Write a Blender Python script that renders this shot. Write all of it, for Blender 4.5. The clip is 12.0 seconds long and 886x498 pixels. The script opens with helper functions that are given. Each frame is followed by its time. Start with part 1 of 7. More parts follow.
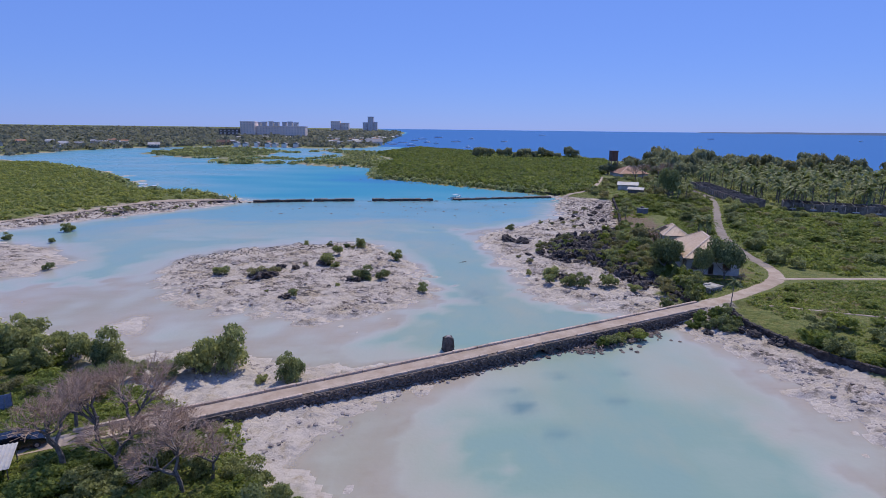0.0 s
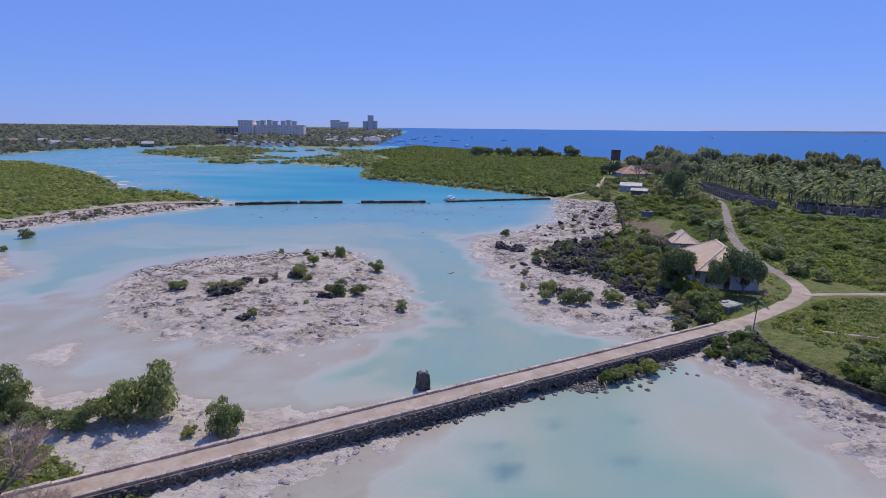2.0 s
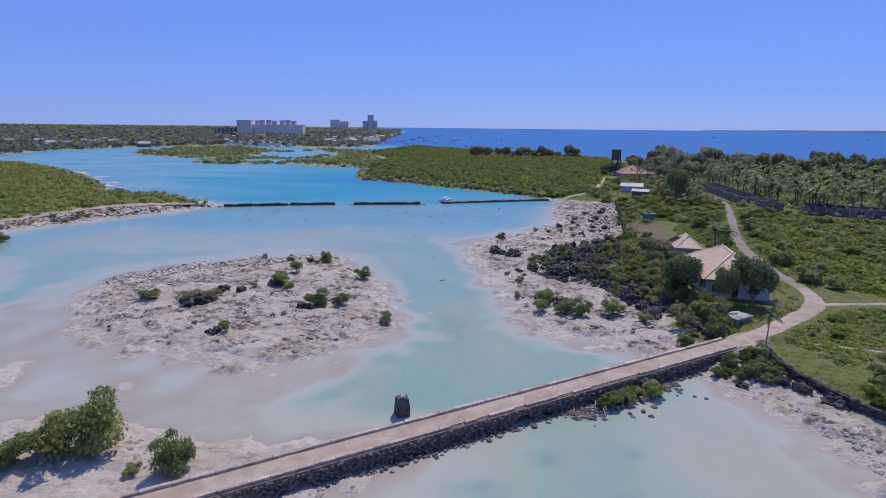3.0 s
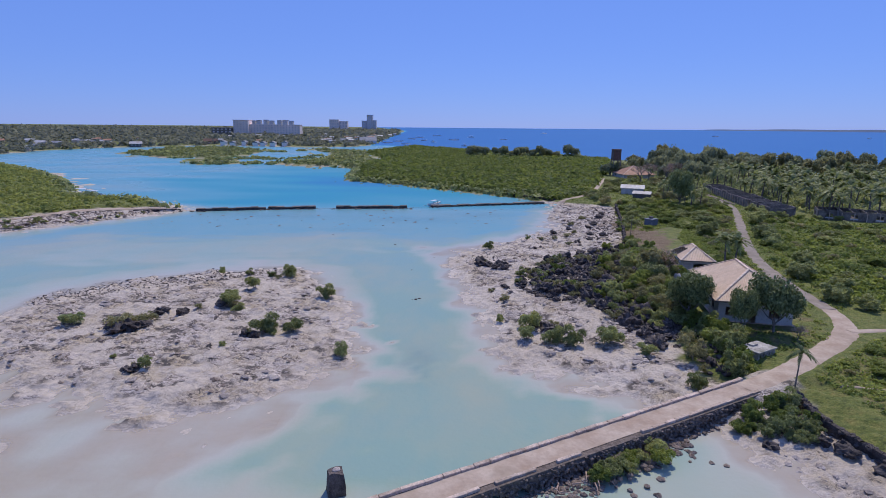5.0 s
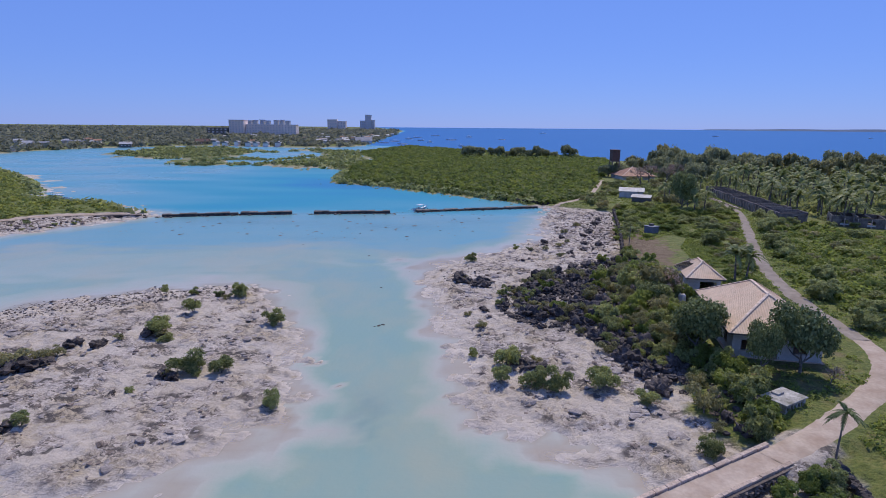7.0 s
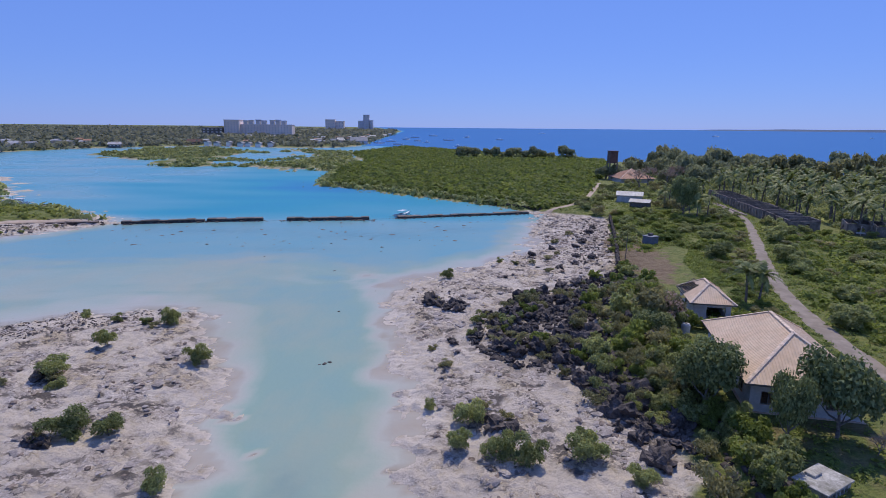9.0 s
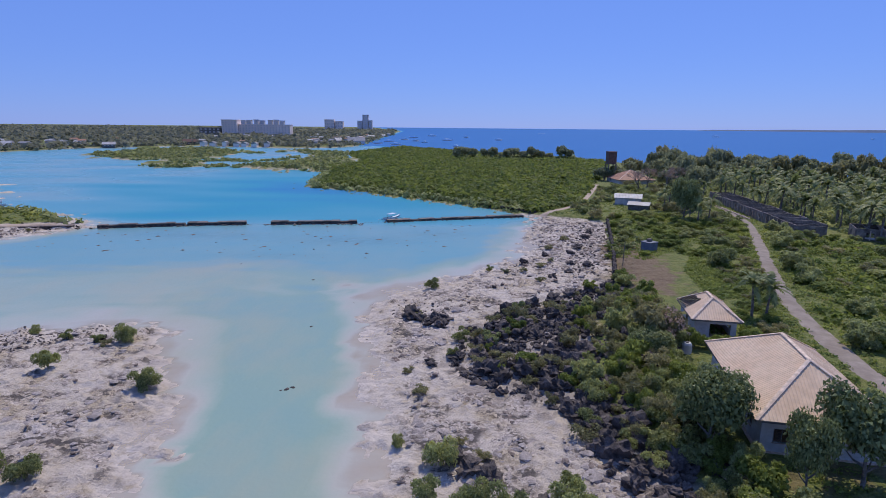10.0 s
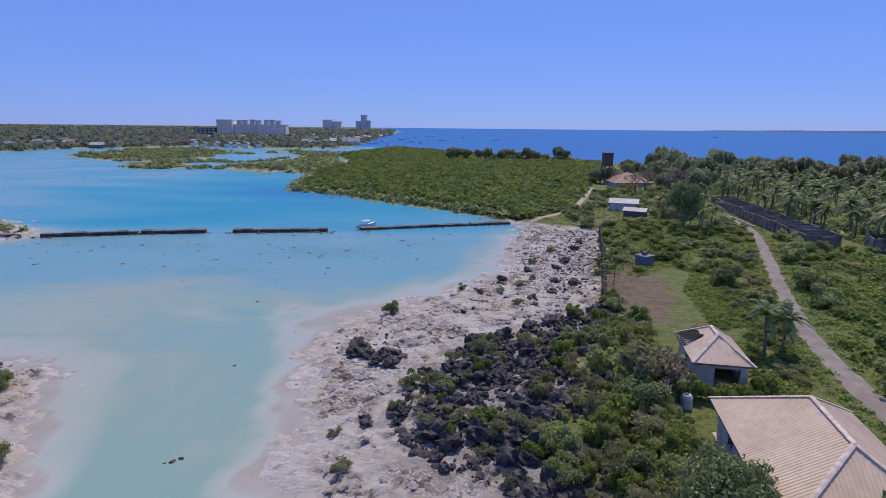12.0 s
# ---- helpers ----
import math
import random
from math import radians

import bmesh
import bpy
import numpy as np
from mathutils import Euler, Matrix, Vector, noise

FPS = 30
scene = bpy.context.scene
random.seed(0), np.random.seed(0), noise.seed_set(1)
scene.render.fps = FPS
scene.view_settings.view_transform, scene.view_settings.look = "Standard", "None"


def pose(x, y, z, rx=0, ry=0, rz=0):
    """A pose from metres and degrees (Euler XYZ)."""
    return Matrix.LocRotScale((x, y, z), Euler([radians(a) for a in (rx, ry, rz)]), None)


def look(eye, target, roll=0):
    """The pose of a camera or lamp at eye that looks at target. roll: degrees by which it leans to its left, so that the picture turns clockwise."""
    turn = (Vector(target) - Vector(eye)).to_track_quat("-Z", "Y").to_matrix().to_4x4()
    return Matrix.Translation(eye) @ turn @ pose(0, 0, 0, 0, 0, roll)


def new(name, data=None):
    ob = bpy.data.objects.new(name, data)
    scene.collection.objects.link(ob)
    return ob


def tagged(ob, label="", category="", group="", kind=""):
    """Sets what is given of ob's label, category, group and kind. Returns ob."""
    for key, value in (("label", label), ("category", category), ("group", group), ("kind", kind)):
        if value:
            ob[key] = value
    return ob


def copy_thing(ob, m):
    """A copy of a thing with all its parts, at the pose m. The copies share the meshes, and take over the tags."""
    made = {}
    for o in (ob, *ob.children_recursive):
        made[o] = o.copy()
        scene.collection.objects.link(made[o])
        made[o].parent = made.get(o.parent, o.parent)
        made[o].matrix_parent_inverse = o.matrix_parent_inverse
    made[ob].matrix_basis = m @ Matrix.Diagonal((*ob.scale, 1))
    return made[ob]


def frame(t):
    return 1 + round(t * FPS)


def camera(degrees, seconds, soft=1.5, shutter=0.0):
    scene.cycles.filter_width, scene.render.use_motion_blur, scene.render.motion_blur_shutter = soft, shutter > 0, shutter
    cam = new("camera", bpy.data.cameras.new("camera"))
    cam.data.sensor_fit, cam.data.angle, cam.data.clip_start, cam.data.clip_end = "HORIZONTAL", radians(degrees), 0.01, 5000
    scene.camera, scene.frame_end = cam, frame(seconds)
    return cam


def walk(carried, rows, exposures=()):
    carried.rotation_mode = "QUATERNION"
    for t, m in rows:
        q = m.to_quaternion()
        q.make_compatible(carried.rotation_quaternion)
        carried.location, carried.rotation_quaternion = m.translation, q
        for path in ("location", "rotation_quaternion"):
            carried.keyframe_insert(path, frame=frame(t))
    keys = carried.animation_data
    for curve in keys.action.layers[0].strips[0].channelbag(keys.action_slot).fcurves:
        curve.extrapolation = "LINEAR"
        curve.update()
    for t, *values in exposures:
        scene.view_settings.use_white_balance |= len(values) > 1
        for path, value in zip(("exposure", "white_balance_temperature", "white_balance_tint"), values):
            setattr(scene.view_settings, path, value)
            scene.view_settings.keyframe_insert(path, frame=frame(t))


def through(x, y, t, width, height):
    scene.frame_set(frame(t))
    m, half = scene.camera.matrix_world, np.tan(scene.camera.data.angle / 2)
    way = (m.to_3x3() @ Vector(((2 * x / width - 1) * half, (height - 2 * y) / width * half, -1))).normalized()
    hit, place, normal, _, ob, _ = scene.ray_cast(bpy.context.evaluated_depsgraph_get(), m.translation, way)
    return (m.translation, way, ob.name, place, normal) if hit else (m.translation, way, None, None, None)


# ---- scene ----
cam = camera(76.61, 12.0, soft=0.85)
PATH = [
    (0, (-9.645, -32.380, 30.055), (-9.241, 65.354, 8.890), 0.682),
    (0.5, (-9.012, -29.383, 29.999), (-8.628, 68.337, 8.772), 0.683),
    (1, (-8.260, -26.306, 29.927), (-7.919, 71.403, 8.647), 0.675),
    (1.5, (-7.410, -23.162, 29.841), (-7.127, 74.538, 8.519), 0.660),
    (2, (-6.482, -19.960, 29.748), (-6.261, 77.732, 8.391), 0.640),
    (2.5, (-5.492, -16.711, 29.652), (-5.333, 80.976, 8.267), 0.616),
    (3, (-4.452, -13.422, 29.555), (-4.349, 84.260, 8.148), 0.591),
    (5, (0.020, 0.003, 29.221), (-0.001, 97.676, 7.771), 0.501),
    (5.5, (1.191, 3.404, 29.160), (1.165, 101.075, 7.707), 0.486),
    (6, (2.379, 6.815, 29.110), (2.358, 104.486, 7.655), 0.475),
    (6.5, (3.585, 10.236, 29.070), (3.574, 107.908, 7.615), 0.468),
    (7, (4.810, 13.666, 29.040), (4.813, 111.338, 7.587), 0.466),
    (9, (9.960, 27.476, 28.994), (10.018, 125.152, 7.561), 0.499),
    (9.5, (11.328, 30.956, 28.989), (11.390, 128.634, 7.564), 0.514),
    (10, (12.735, 34.451, 28.981), (12.797, 132.131, 7.564), 0.530),
    (10.5, (14.184, 37.963, 28.965), (14.242, 135.646, 7.559), 0.546),
    (11, (15.678, 41.496, 28.936), (15.730, 139.181, 7.544), 0.560),
    (11.5, (17.218, 45.051, 28.890), (17.265, 142.739, 7.515), 0.571),
    (12, (18.805, 48.632, 28.821), (18.855, 146.325, 7.465), 0.577),
]
walk(cam, [(t, look(eye, target, roll)) for t, eye, target, roll in PATH])


# ---- sky and sun ----
SUN_ELEVATION, SUN_AZIMUTH = 57.0, 22.0   # degrees; azimuth clockwise from +y
world = bpy.data.worlds.new("world")
scene.world = world
world.use_nodes = True
wn = world.node_tree
sky = wn.nodes.new("ShaderNodeTexSky")
sky.sky_type = "NISHITA"
sky.sun_disc = False
sky.sun_elevation = radians(SUN_ELEVATION)
sky.sun_rotation = radians(SUN_AZIMUTH)
sky.air_density, sky.dust_density, sky.ozone_density = 1.0, 0.0, 6.0
tint = wn.nodes.new("ShaderNodeMix")
tint.data_type, tint.blend_type = "RGBA", "MULTIPLY"
tint.inputs[0].default_value, tint.inputs[7].default_value = 1.0, (0.66, 0.76, 1.22, 1.0)
wn.links.new(sky.outputs[0], tint.inputs[6])
even = wn.nodes.new("ShaderNodeMix")       # evens the clear tropical sky towards a haze-blue
even.data_type, even.inputs[0].default_value, even.inputs[7].default_value = "RGBA", 0.58, (2.2, 4.1, 11.6, 1.0)
wn.links.new(tint.outputs[2], even.inputs[6])
wn.links.new(even.outputs[2], wn.nodes["Background"].inputs[0])
wn.nodes["Background"].inputs[1].default_value = 0.12
sun_data = bpy.data.lights.new("sun", "SUN")
sun_data.energy, sun_data.angle, sun_data.color = 4.4, radians(0.55), (1.0, 0.90, 0.76)
sun = new("sun", sun_data)
e, a = radians(SUN_ELEVATION), radians(SUN_AZIMUTH)
sun.matrix_world = look((0, 0, 0), (-math.sin(a) * math.cos(e), -math.cos(a) * math.cos(e), -math.sin(e)))
scene.view_settings.exposure = -0.54


# ---- materials ----
def material(name):
    m = bpy.data.materials.new(name)
    m.use_nodes = True
    return m, m.node_tree.nodes, m.node_tree.links, m.node_tree.nodes["Principled BSDF"]


def noise_node(nodes, links, scale, detail=4.0, rough=0.55, vector=None, stretch=None):
    n = nodes.new("ShaderNodeTexNoise")
    n.inputs["Scale"].default_value, n.inputs["Detail"].default_value, n.inputs["Roughness"].default_value = scale, detail, rough
    if vector is None:
        geo = nodes.new("ShaderNodeNewGeometry")
        vector = geo.outputs["Position"]
    if stretch:
        mp = nodes.new("ShaderNodeMapping")
        mp.inputs["Scale"].default_value = stretch
        links.new(vector, mp.inputs[0])
        vector = mp.outputs[0]
    links.new(vector, n.inputs["Vector"])
    return n


def ramp(nodes, links, value, stops):
    r = nodes.new("ShaderNodeValToRGB")
    els = r.color_ramp.elements
    els[0].position, els[1].position = stops[0][0], stops[-1][0]
    for p, c in stops[1:-1]:
        els.new(p)
    for el, (p, c) in zip(els, stops):
        el.color = (*c, 1.0)
    links.new(value, r.inputs[0])
    return r


def mixed(nodes, links, factor, one, two, blend="MIX"):
    """one and two: a socket or a colour."""
    m = nodes.new("ShaderNodeMix")
    m.data_type, m.blend_type = "RGBA", blend
    for k, v in ((0, factor), (6, one), (7, two)):
        if isinstance(v, bpy.types.NodeSocket):
            links.new(v, m.inputs[k])
        elif k == 0:
            m.inputs[0].default_value = v
        else:
            m.inputs[k].default_value = (*v, 1.0)
    return m.outputs[2]


def bump(nodes, links, height, shader, strength=0.4, distance=0.1):
    b = nodes.new("ShaderNodeBump")
    b.inputs["Strength"].default_value, b.inputs["Distance"].default_value = strength, distance
    links.new(height, b.inputs["Height"])
    links.new(b.outputs[0], shader.inputs["Normal"])


def spot_material(name, dark, light, scale=3.0, rough=0.85, bumpy=0.4, distance=0.05, fine=18.0, metal=0.0, per_object=0.0, stain=None, grain=1.0):
    """Two-scale speckled surface between two colours, with relief."""
    m, nodes, links, bsdf = material(name)
    big, small = noise_node(nodes, links, scale), noise_node(nodes, links, scale * fine / 3.0, 3.0)
    c = ramp(nodes, links, big.outputs[0], [(0.3, dark), (0.7, light)]).outputs[0]
    g = ramp(nodes, links, small.outputs[0], [(0.25, (1 - 0.38 * grain,) * 3), (0.75, (1 + 0.25 * grain,) * 3)]).outputs[0]
    c = mixed(nodes, links, 1.0, c, g, "MULTIPLY")
    if stain:
        st = noise_node(nodes, links, scale * 0.35, 5.0, 0.65)
        c = mixed(nodes, links, ramp(nodes, links, st.outputs[0], [(0.52, (0, 0, 0)), (0.68, (1, 1, 1))]).outputs[0], c, stain)
    if per_object:
        info = nodes.new("ShaderNodeObjectInfo")
        v = ramp(nodes, links, info.outputs["Random"], [(0.0, (1 - per_object,) * 3), (1.0, (1 + per_object,) * 3)]).outputs[0]
        c = mixed(nodes, links, 1.0, c, v, "MULTIPLY")
    links.new(c, bsdf.inputs["Base Color"])
    bsdf.inputs["Roughness"].default_value, bsdf.inputs["Metallic"].default_value = rough, metal
    bump(nodes, links, small.outputs[0], bsdf, bumpy, distance)
    return m


def leaf_material(name, dark, light, gloss=0.6, through=0.55):
    m, nodes, links, bsdf = material(name)
    geo, info = nodes.new("ShaderNodeNewGeometry"), nodes.new("ShaderNodeObjectInfo")
    add = nodes.new("ShaderNodeMath")
    add.operation = "MULTIPLY_ADD"
    links.new(info.outputs["Random"], add.inputs[0])
    add.inputs[1].default_value = 0.35
    half = nodes.new("ShaderNodeMath")
    half.operation = "MULTIPLY"
    half.inputs[1].default_value = 0.65
    links.new(geo.outputs["Random Per Island"], half.inputs[0])
    links.new(half.outputs[0], add.inputs[2])
    c = ramp(nodes, links, add.outputs[0], [(0.0, dark), (0.85, light)]).outputs[0]
    patch = noise_node(nodes, links, 0.07, 4.0, 0.7)
    g = ramp(nodes, links, patch.outputs[0], [(0.32, (0.72, 0.78, 0.78)), (0.68, (1.3, 1.2, 1.0))]).outputs[0]
    c = mixed(nodes, links, 1.0, c, g, "MULTIPLY")
    links.new(c, bsdf.inputs["Base Color"])
    bsdf.inputs["Roughness"].default_value = gloss
    bsdf.inputs["Specular IOR Level"].default_value = 0.25
    tl, ms = nodes.new("ShaderNodeBsdfTranslucent"), nodes.new("ShaderNodeMixShader")
    links.new(c, tl.inputs[0])
    ms.inputs[0].default_value = through
    links.new(bsdf.outputs[0], ms.inputs[1])
    links.new(tl.outputs[0], ms.inputs[2])
    links.new(ms.outputs[0], nodes["Material Output"].inputs[0])
    return m


def attribute(nodes, name):
    n = nodes.new("ShaderNodeAttribute")
    n.attribute_name = name
    return n.outputs["Fac"]


def ground_material():
    m, nodes, links, bsdf = material("ground")
    # pale coral sand
    n1, n2, n3 = noise_node(nodes, links, 0.07, 5.0), noise_node(nodes, links, 0.9, 6.0, 0.65), noise_node(nodes, links, 3.6, 5.0, 0.75)
    sand = ramp(nodes, links, n1.outputs[0], [(0.3, (0.50, 0.425, 0.35)), (0.7, (0.61, 0.54, 0.47))]).outputs[0]
    tan_spots = ramp(nodes, links, n2.outputs[0], [(0.5, (0, 0, 0)), (0.72, (1, 1, 1))]).outputs[0]
    sand = mixed(nodes, links, tan_spots, sand, (0.42, 0.34, 0.24))
    # coral rock shelf: pale slabs with dark, flat-lying crevices
    st = noise_node(nodes, links, 0.48, 9.0, 0.7, stretch=(0.75, 1.2, 1.0))
    slab = ramp(nodes, links, n2.outputs[0], [(0.3, (0.33, 0.27, 0.222)), (0.5, (0.50, 0.432, 0.378)), (0.66, (0.61, 0.54, 0.485))]).outputs[0]
    # tan and brown weathering in drifts
    drift = ramp(nodes, links, noise_node(nodes, links, 0.13, 6.0, 0.7).outputs[0], [(0.45, (0, 0, 0)), (0.62, (0.85, 0.85, 0.85))]).outputs[0]
    slab = mixed(nodes, links, drift, slab, (0.44, 0.355, 0.235))
    # low scalloped ledges: shade under each step's edge is painted dark brown
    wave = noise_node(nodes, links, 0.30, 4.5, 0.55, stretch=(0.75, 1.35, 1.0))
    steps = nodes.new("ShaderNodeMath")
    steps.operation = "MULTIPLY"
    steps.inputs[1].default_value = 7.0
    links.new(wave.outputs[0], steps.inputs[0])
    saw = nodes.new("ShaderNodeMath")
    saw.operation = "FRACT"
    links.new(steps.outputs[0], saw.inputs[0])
    lip_shade = ramp(nodes, links, saw.outputs[0], [(0.0, (1, 1, 1)), (0.17, (0.6, 0.6, 0.6)), (0.34, (0, 0, 0))]).outputs[0]
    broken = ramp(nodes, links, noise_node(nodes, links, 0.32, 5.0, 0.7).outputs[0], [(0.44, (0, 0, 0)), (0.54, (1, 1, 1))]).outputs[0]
    slab = mixed(nodes, links, mixed(nodes, links, 1.0, lip_shade, broken, "MULTIPLY"), slab, (0.115, 0.09, 0.075))
    crack = ramp(nodes, links, st.outputs[0], [(0.43, (1, 1, 1)), (0.465, (0, 0, 0))]).outputs[0]
    slab = mixed(nodes, links, crack, slab, (0.11, 0.092, 0.08))
    grain = ramp(nodes, links, n3.outputs[0], [(0.32, (0.68, 0.67, 0.66)), (0.68, (1.22, 1.22, 1.22))]).outputs[0]
    slab = mixed(nodes, links, 1.0, slab, grain, "MULTIPLY")
    vor = nodes.new("ShaderNodeTexVoronoi")
    vor.feature = "DISTANCE_TO_EDGE"
    vor.inputs["Scale"].default_value = 0.9
    bend = nodes.new("ShaderNodeVectorMath")
    bend.operation = "MULTIPLY_ADD"
    geo = nodes.new("ShaderNodeNewGeometry")
    links.new(n2.outputs["Color"], bend.inputs[0])
    bend.inputs[1].default_value = (1.6, 1.6, 0.0)
    links.new(geo.outputs["Position"], bend.inputs[2])
    links.new(bend.outputs[0], vor.inputs["Vector"])
    joint = ramp(nodes, links, vor.outputs["Distance"], [(0.015, (1, 1, 1)), (0.07, (0, 0, 0))]).outputs[0]
    patchy = ramp(nodes, links, noise_node(nodes, links, 0.22, 4.0).outputs[0], [(0.5, (0, 0, 0)), (0.66, (0.7, 0.7, 0.7))]).outputs[0]
    slab = mixed(nodes, links, mixed(nodes, links, 1.0, joint, patchy, "MULTIPLY"), slab, (0.12, 0.105, 0.10))
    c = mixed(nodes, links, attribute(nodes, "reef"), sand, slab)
    # dark weathered rock
    dark = ramp(nodes, links, n2.outputs[0], [(0.3, (0.035, 0.03, 0.035)), (0.7, (0.16, 0.14, 0.14))]).outputs[0]
    c = mixed(nodes, links, attribute(nodes, "dark"), c, dark)
    # grassy soil
    gr = ramp(nodes, links, n2.outputs[0], [(0.3, (0.08, 0.105, 0.016)), (0.5, (0.14, 0.165, 0.03)), (0.72, (0.225, 0.20, 0.055))]).outputs[0]
    gr = mixed(nodes, links, 1.0, gr, grain, "MULTIPLY")
    c = mixed(nodes, links, attribute(nodes, "grass"), c, gr)
    dry = ramp(nodes, links, n2.outputs[0], [(0.3, (0.12, 0.075, 0.04)), (0.7, (0.22, 0.16, 0.09))]).outputs[0]
    c = mixed(nodes, links, attribute(nodes, "dry"), c, dry)
    links.new(c, bsdf.inputs["Base Color"])
    bsdf.inputs["Roughness"].default_value = 0.9
    relief = nodes.new("ShaderNodeMath")
    relief.operation = "MULTIPLY_ADD"
    links.new(saw.outputs[0], relief.inputs[0])
    relief.inputs[1].default_value = 0.1
    links.new(st.outputs[0], relief.inputs[2])
    bump(nodes, links, relief.outputs[0], bsdf, 0.9, 0.7)
    return m


def water_material():
    m, nodes, links, bsdf = material("water")
    depth = attribute(nodes, "depth")
    n = noise_node(nodes, links, 0.06, 6.0, 0.62, stretch=(0.8, 1.5, 1.0))
    wob = nodes.new("ShaderNodeMath")
    wob.operation = "MULTIPLY_ADD"
    links.new(n.outputs[0], wob.inputs[0])
    wob.inputs[1].default_value = 0.09
    level = nodes.new("ShaderNodeMath")
    level.operation = "SUBTRACT"
    level.inputs[1].default_value = 0.028
    links.new(depth, level.inputs[0])
    links.new(level.outputs[0], wob.inputs[2])
    col = ramp(nodes, links, wob.outputs[0], [(0.03, (0.52, 0.455, 0.375)), (0.075, (0.465, 0.455, 0.40)), (0.14, (0.39, 0.435, 0.37)), (0.22, (0.262, 0.37, 0.308)), (0.34, (0.20, 0.345, 0.35)),
                                             (0.44, (0.11, 0.325, 0.40)), (0.58, (0.038, 0.285, 0.395)), (0.78, (0.035, 0.19, 0.44)), (1.0, (0.052, 0.165, 0.41))]).outputs[0]
    # drifts of suspended sand, and weed on the bed
    calm = attribute(nodes, "calm")
    silt = noise_node(nodes, links, 0.045, 5.0, 0.6, stretch=(1.0, 0.55, 1.0))
    sf = ramp(nodes, links, silt.outputs[0], [(0.44, (0, 0, 0)), (0.64, (0.52, 0.52, 0.52))]).outputs[0]
    sf = mixed(nodes, links, 1.0, sf, ramp(nodes, links, depth, [(0.26, (1, 1, 1)), (0.36, (0.2,) * 3), (0.5, (0, 0, 0))]).outputs[0], "MULTIPLY")
    col = mixed(nodes, links, sf, col, (0.40, 0.385, 0.28))
    col = mixed(nodes, links, attribute(nodes, "weed"), col, (0.13, 0.235, 0.25))
    links.new(col, bsdf.inputs["Base Color"])
    al = ramp(nodes, links, wob.outputs[0], [(0.010, (0, 0, 0)), (0.032, (0.62,) * 3), (0.08, (0.93,) * 3), (0.2, (1, 1, 1))]).outputs[0]
    links.new(al, bsdf.inputs["Alpha"])
    ro = ramp(nodes, links, depth, [(0.3, (0.2,) * 3), (0.55, (0.4,) * 3), (0.8, (0.5,) * 3)]).outputs[0]
    links.new(ro, bsdf.inputs["Roughness"])
    bsdf.inputs["IOR"].default_value = 1.33
    gl = ramp(nodes, links, calm, [(0.0, (0.05,) * 3), (1.0, (0.16,) * 3)]).outputs[0]
    links.new(gl, bsdf.inputs["Specular IOR Level"])
    w1, w2 = noise_node(nodes, links, 1.6, 3.0), noise_node(nodes, links, 0.12, 3.0)
    s = nodes.new("ShaderNodeMath")
    s.operation = "ADD"
    links.new(w1.outputs[0], s.inputs[0])
    links.new(w2.outputs[0], s.inputs[1])
    bump(nodes, links, s.outputs[0], bsdf, 0.25, 0.12)
    return m


GROUND, WATER = ground_material(), water_material()
TRACK = spot_material("dusty_grey_track", (0.22, 0.175, 0.14), (0.34, 0.285, 0.235), 0.5, 0.95, 0.3, 0.03, stain=(0.22, 0.18, 0.13), grain=0.35)
ROAD = spot_material("packed_coral_road", (0.38, 0.28, 0.205), (0.52, 0.42, 0.33), 0.5, 0.95, 0.3, 0.03, stain=(0.34, 0.26, 0.19), grain=0.35)
KERB = spot_material("weathered_concrete", (0.40, 0.30, 0.225), (0.64, 0.51, 0.415), 0.8, 0.9, 0.4, 0.03, per_object=0.18)
RUBBLE = spot_material("dark_rubble", (0.095, 0.072, 0.058), (0.28, 0.22, 0.178), 2.0, 0.95, 0.7, 0.08, per_object=0.35)
BLACK_ROCK = spot_material("black_coral_rock", (0.038, 0.030, 0.027), (0.165, 0.135, 0.118), 1.4, 0.95, 0.9, 0.12, per_object=0.25)
PALE_ROCK = spot_material("pale_coral_rock", (0.28, 0.235, 0.205), (0.52, 0.455, 0.415), 1.2, 0.95, 0.8, 0.08, per_object=0.2)
LEAF = leaf_material("mangrove_leaves", (0.125, 0.155, 0.06), (0.46, 0.50, 0.23), 0.5, 0.6)
LEAF_LIGHT = leaf_material("shrub_leaves", (0.10, 0.145, 0.028), (0.345, 0.405, 0.115))
LEAF_DARK = leaf_material("dark_tree_leaves", (0.06, 0.09, 0.03), (0.34, 0.385, 0.17), 0.45, 0.3)
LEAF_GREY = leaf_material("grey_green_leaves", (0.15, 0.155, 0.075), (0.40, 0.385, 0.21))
LEAF_FIELD = leaf_material("mangrove_field_leaves", (0.10, 0.145, 0.03), (0.26, 0.31, 0.085))
LEAF_WEST = leaf_material("western_scrub_leaves", (0.21, 0.25, 0.06), (0.46, 0.49, 0.17))
# leaf colour greyed to paint in the distance haze
LEAF_FAR = leaf_material("haze_greyed_far_leaves", (0.10, 0.118, 0.09), (0.28, 0.29, 0.235))
LEAF_PALM = leaf_material("palm_fronds", (0.065, 0.10, 0.03), (0.29, 0.33, 0.145), 0.5, 0.4)
LEAF_WOOD = leaf_material("woodland_leaves", (0.17, 0.19, 0.105), (0.42, 0.44, 0.27), 0.7, 0.5)
BLOSSOM = leaf_material("pale_pink_blossom", (0.36, 0.27, 0.23), (0.66, 0.52, 0.48), 0.6)
BARK = spot_material("grey_bark", (0.10, 0.085, 0.075), (0.27, 0.24, 0.215), 3.0, 0.95, 0.6, 0.03)
TWIG = spot_material("bare_twigs", (0.38, 0.26, 0.185), (0.58, 0.43, 0.325), 3.0, 0.95, 0.3, 0.02)
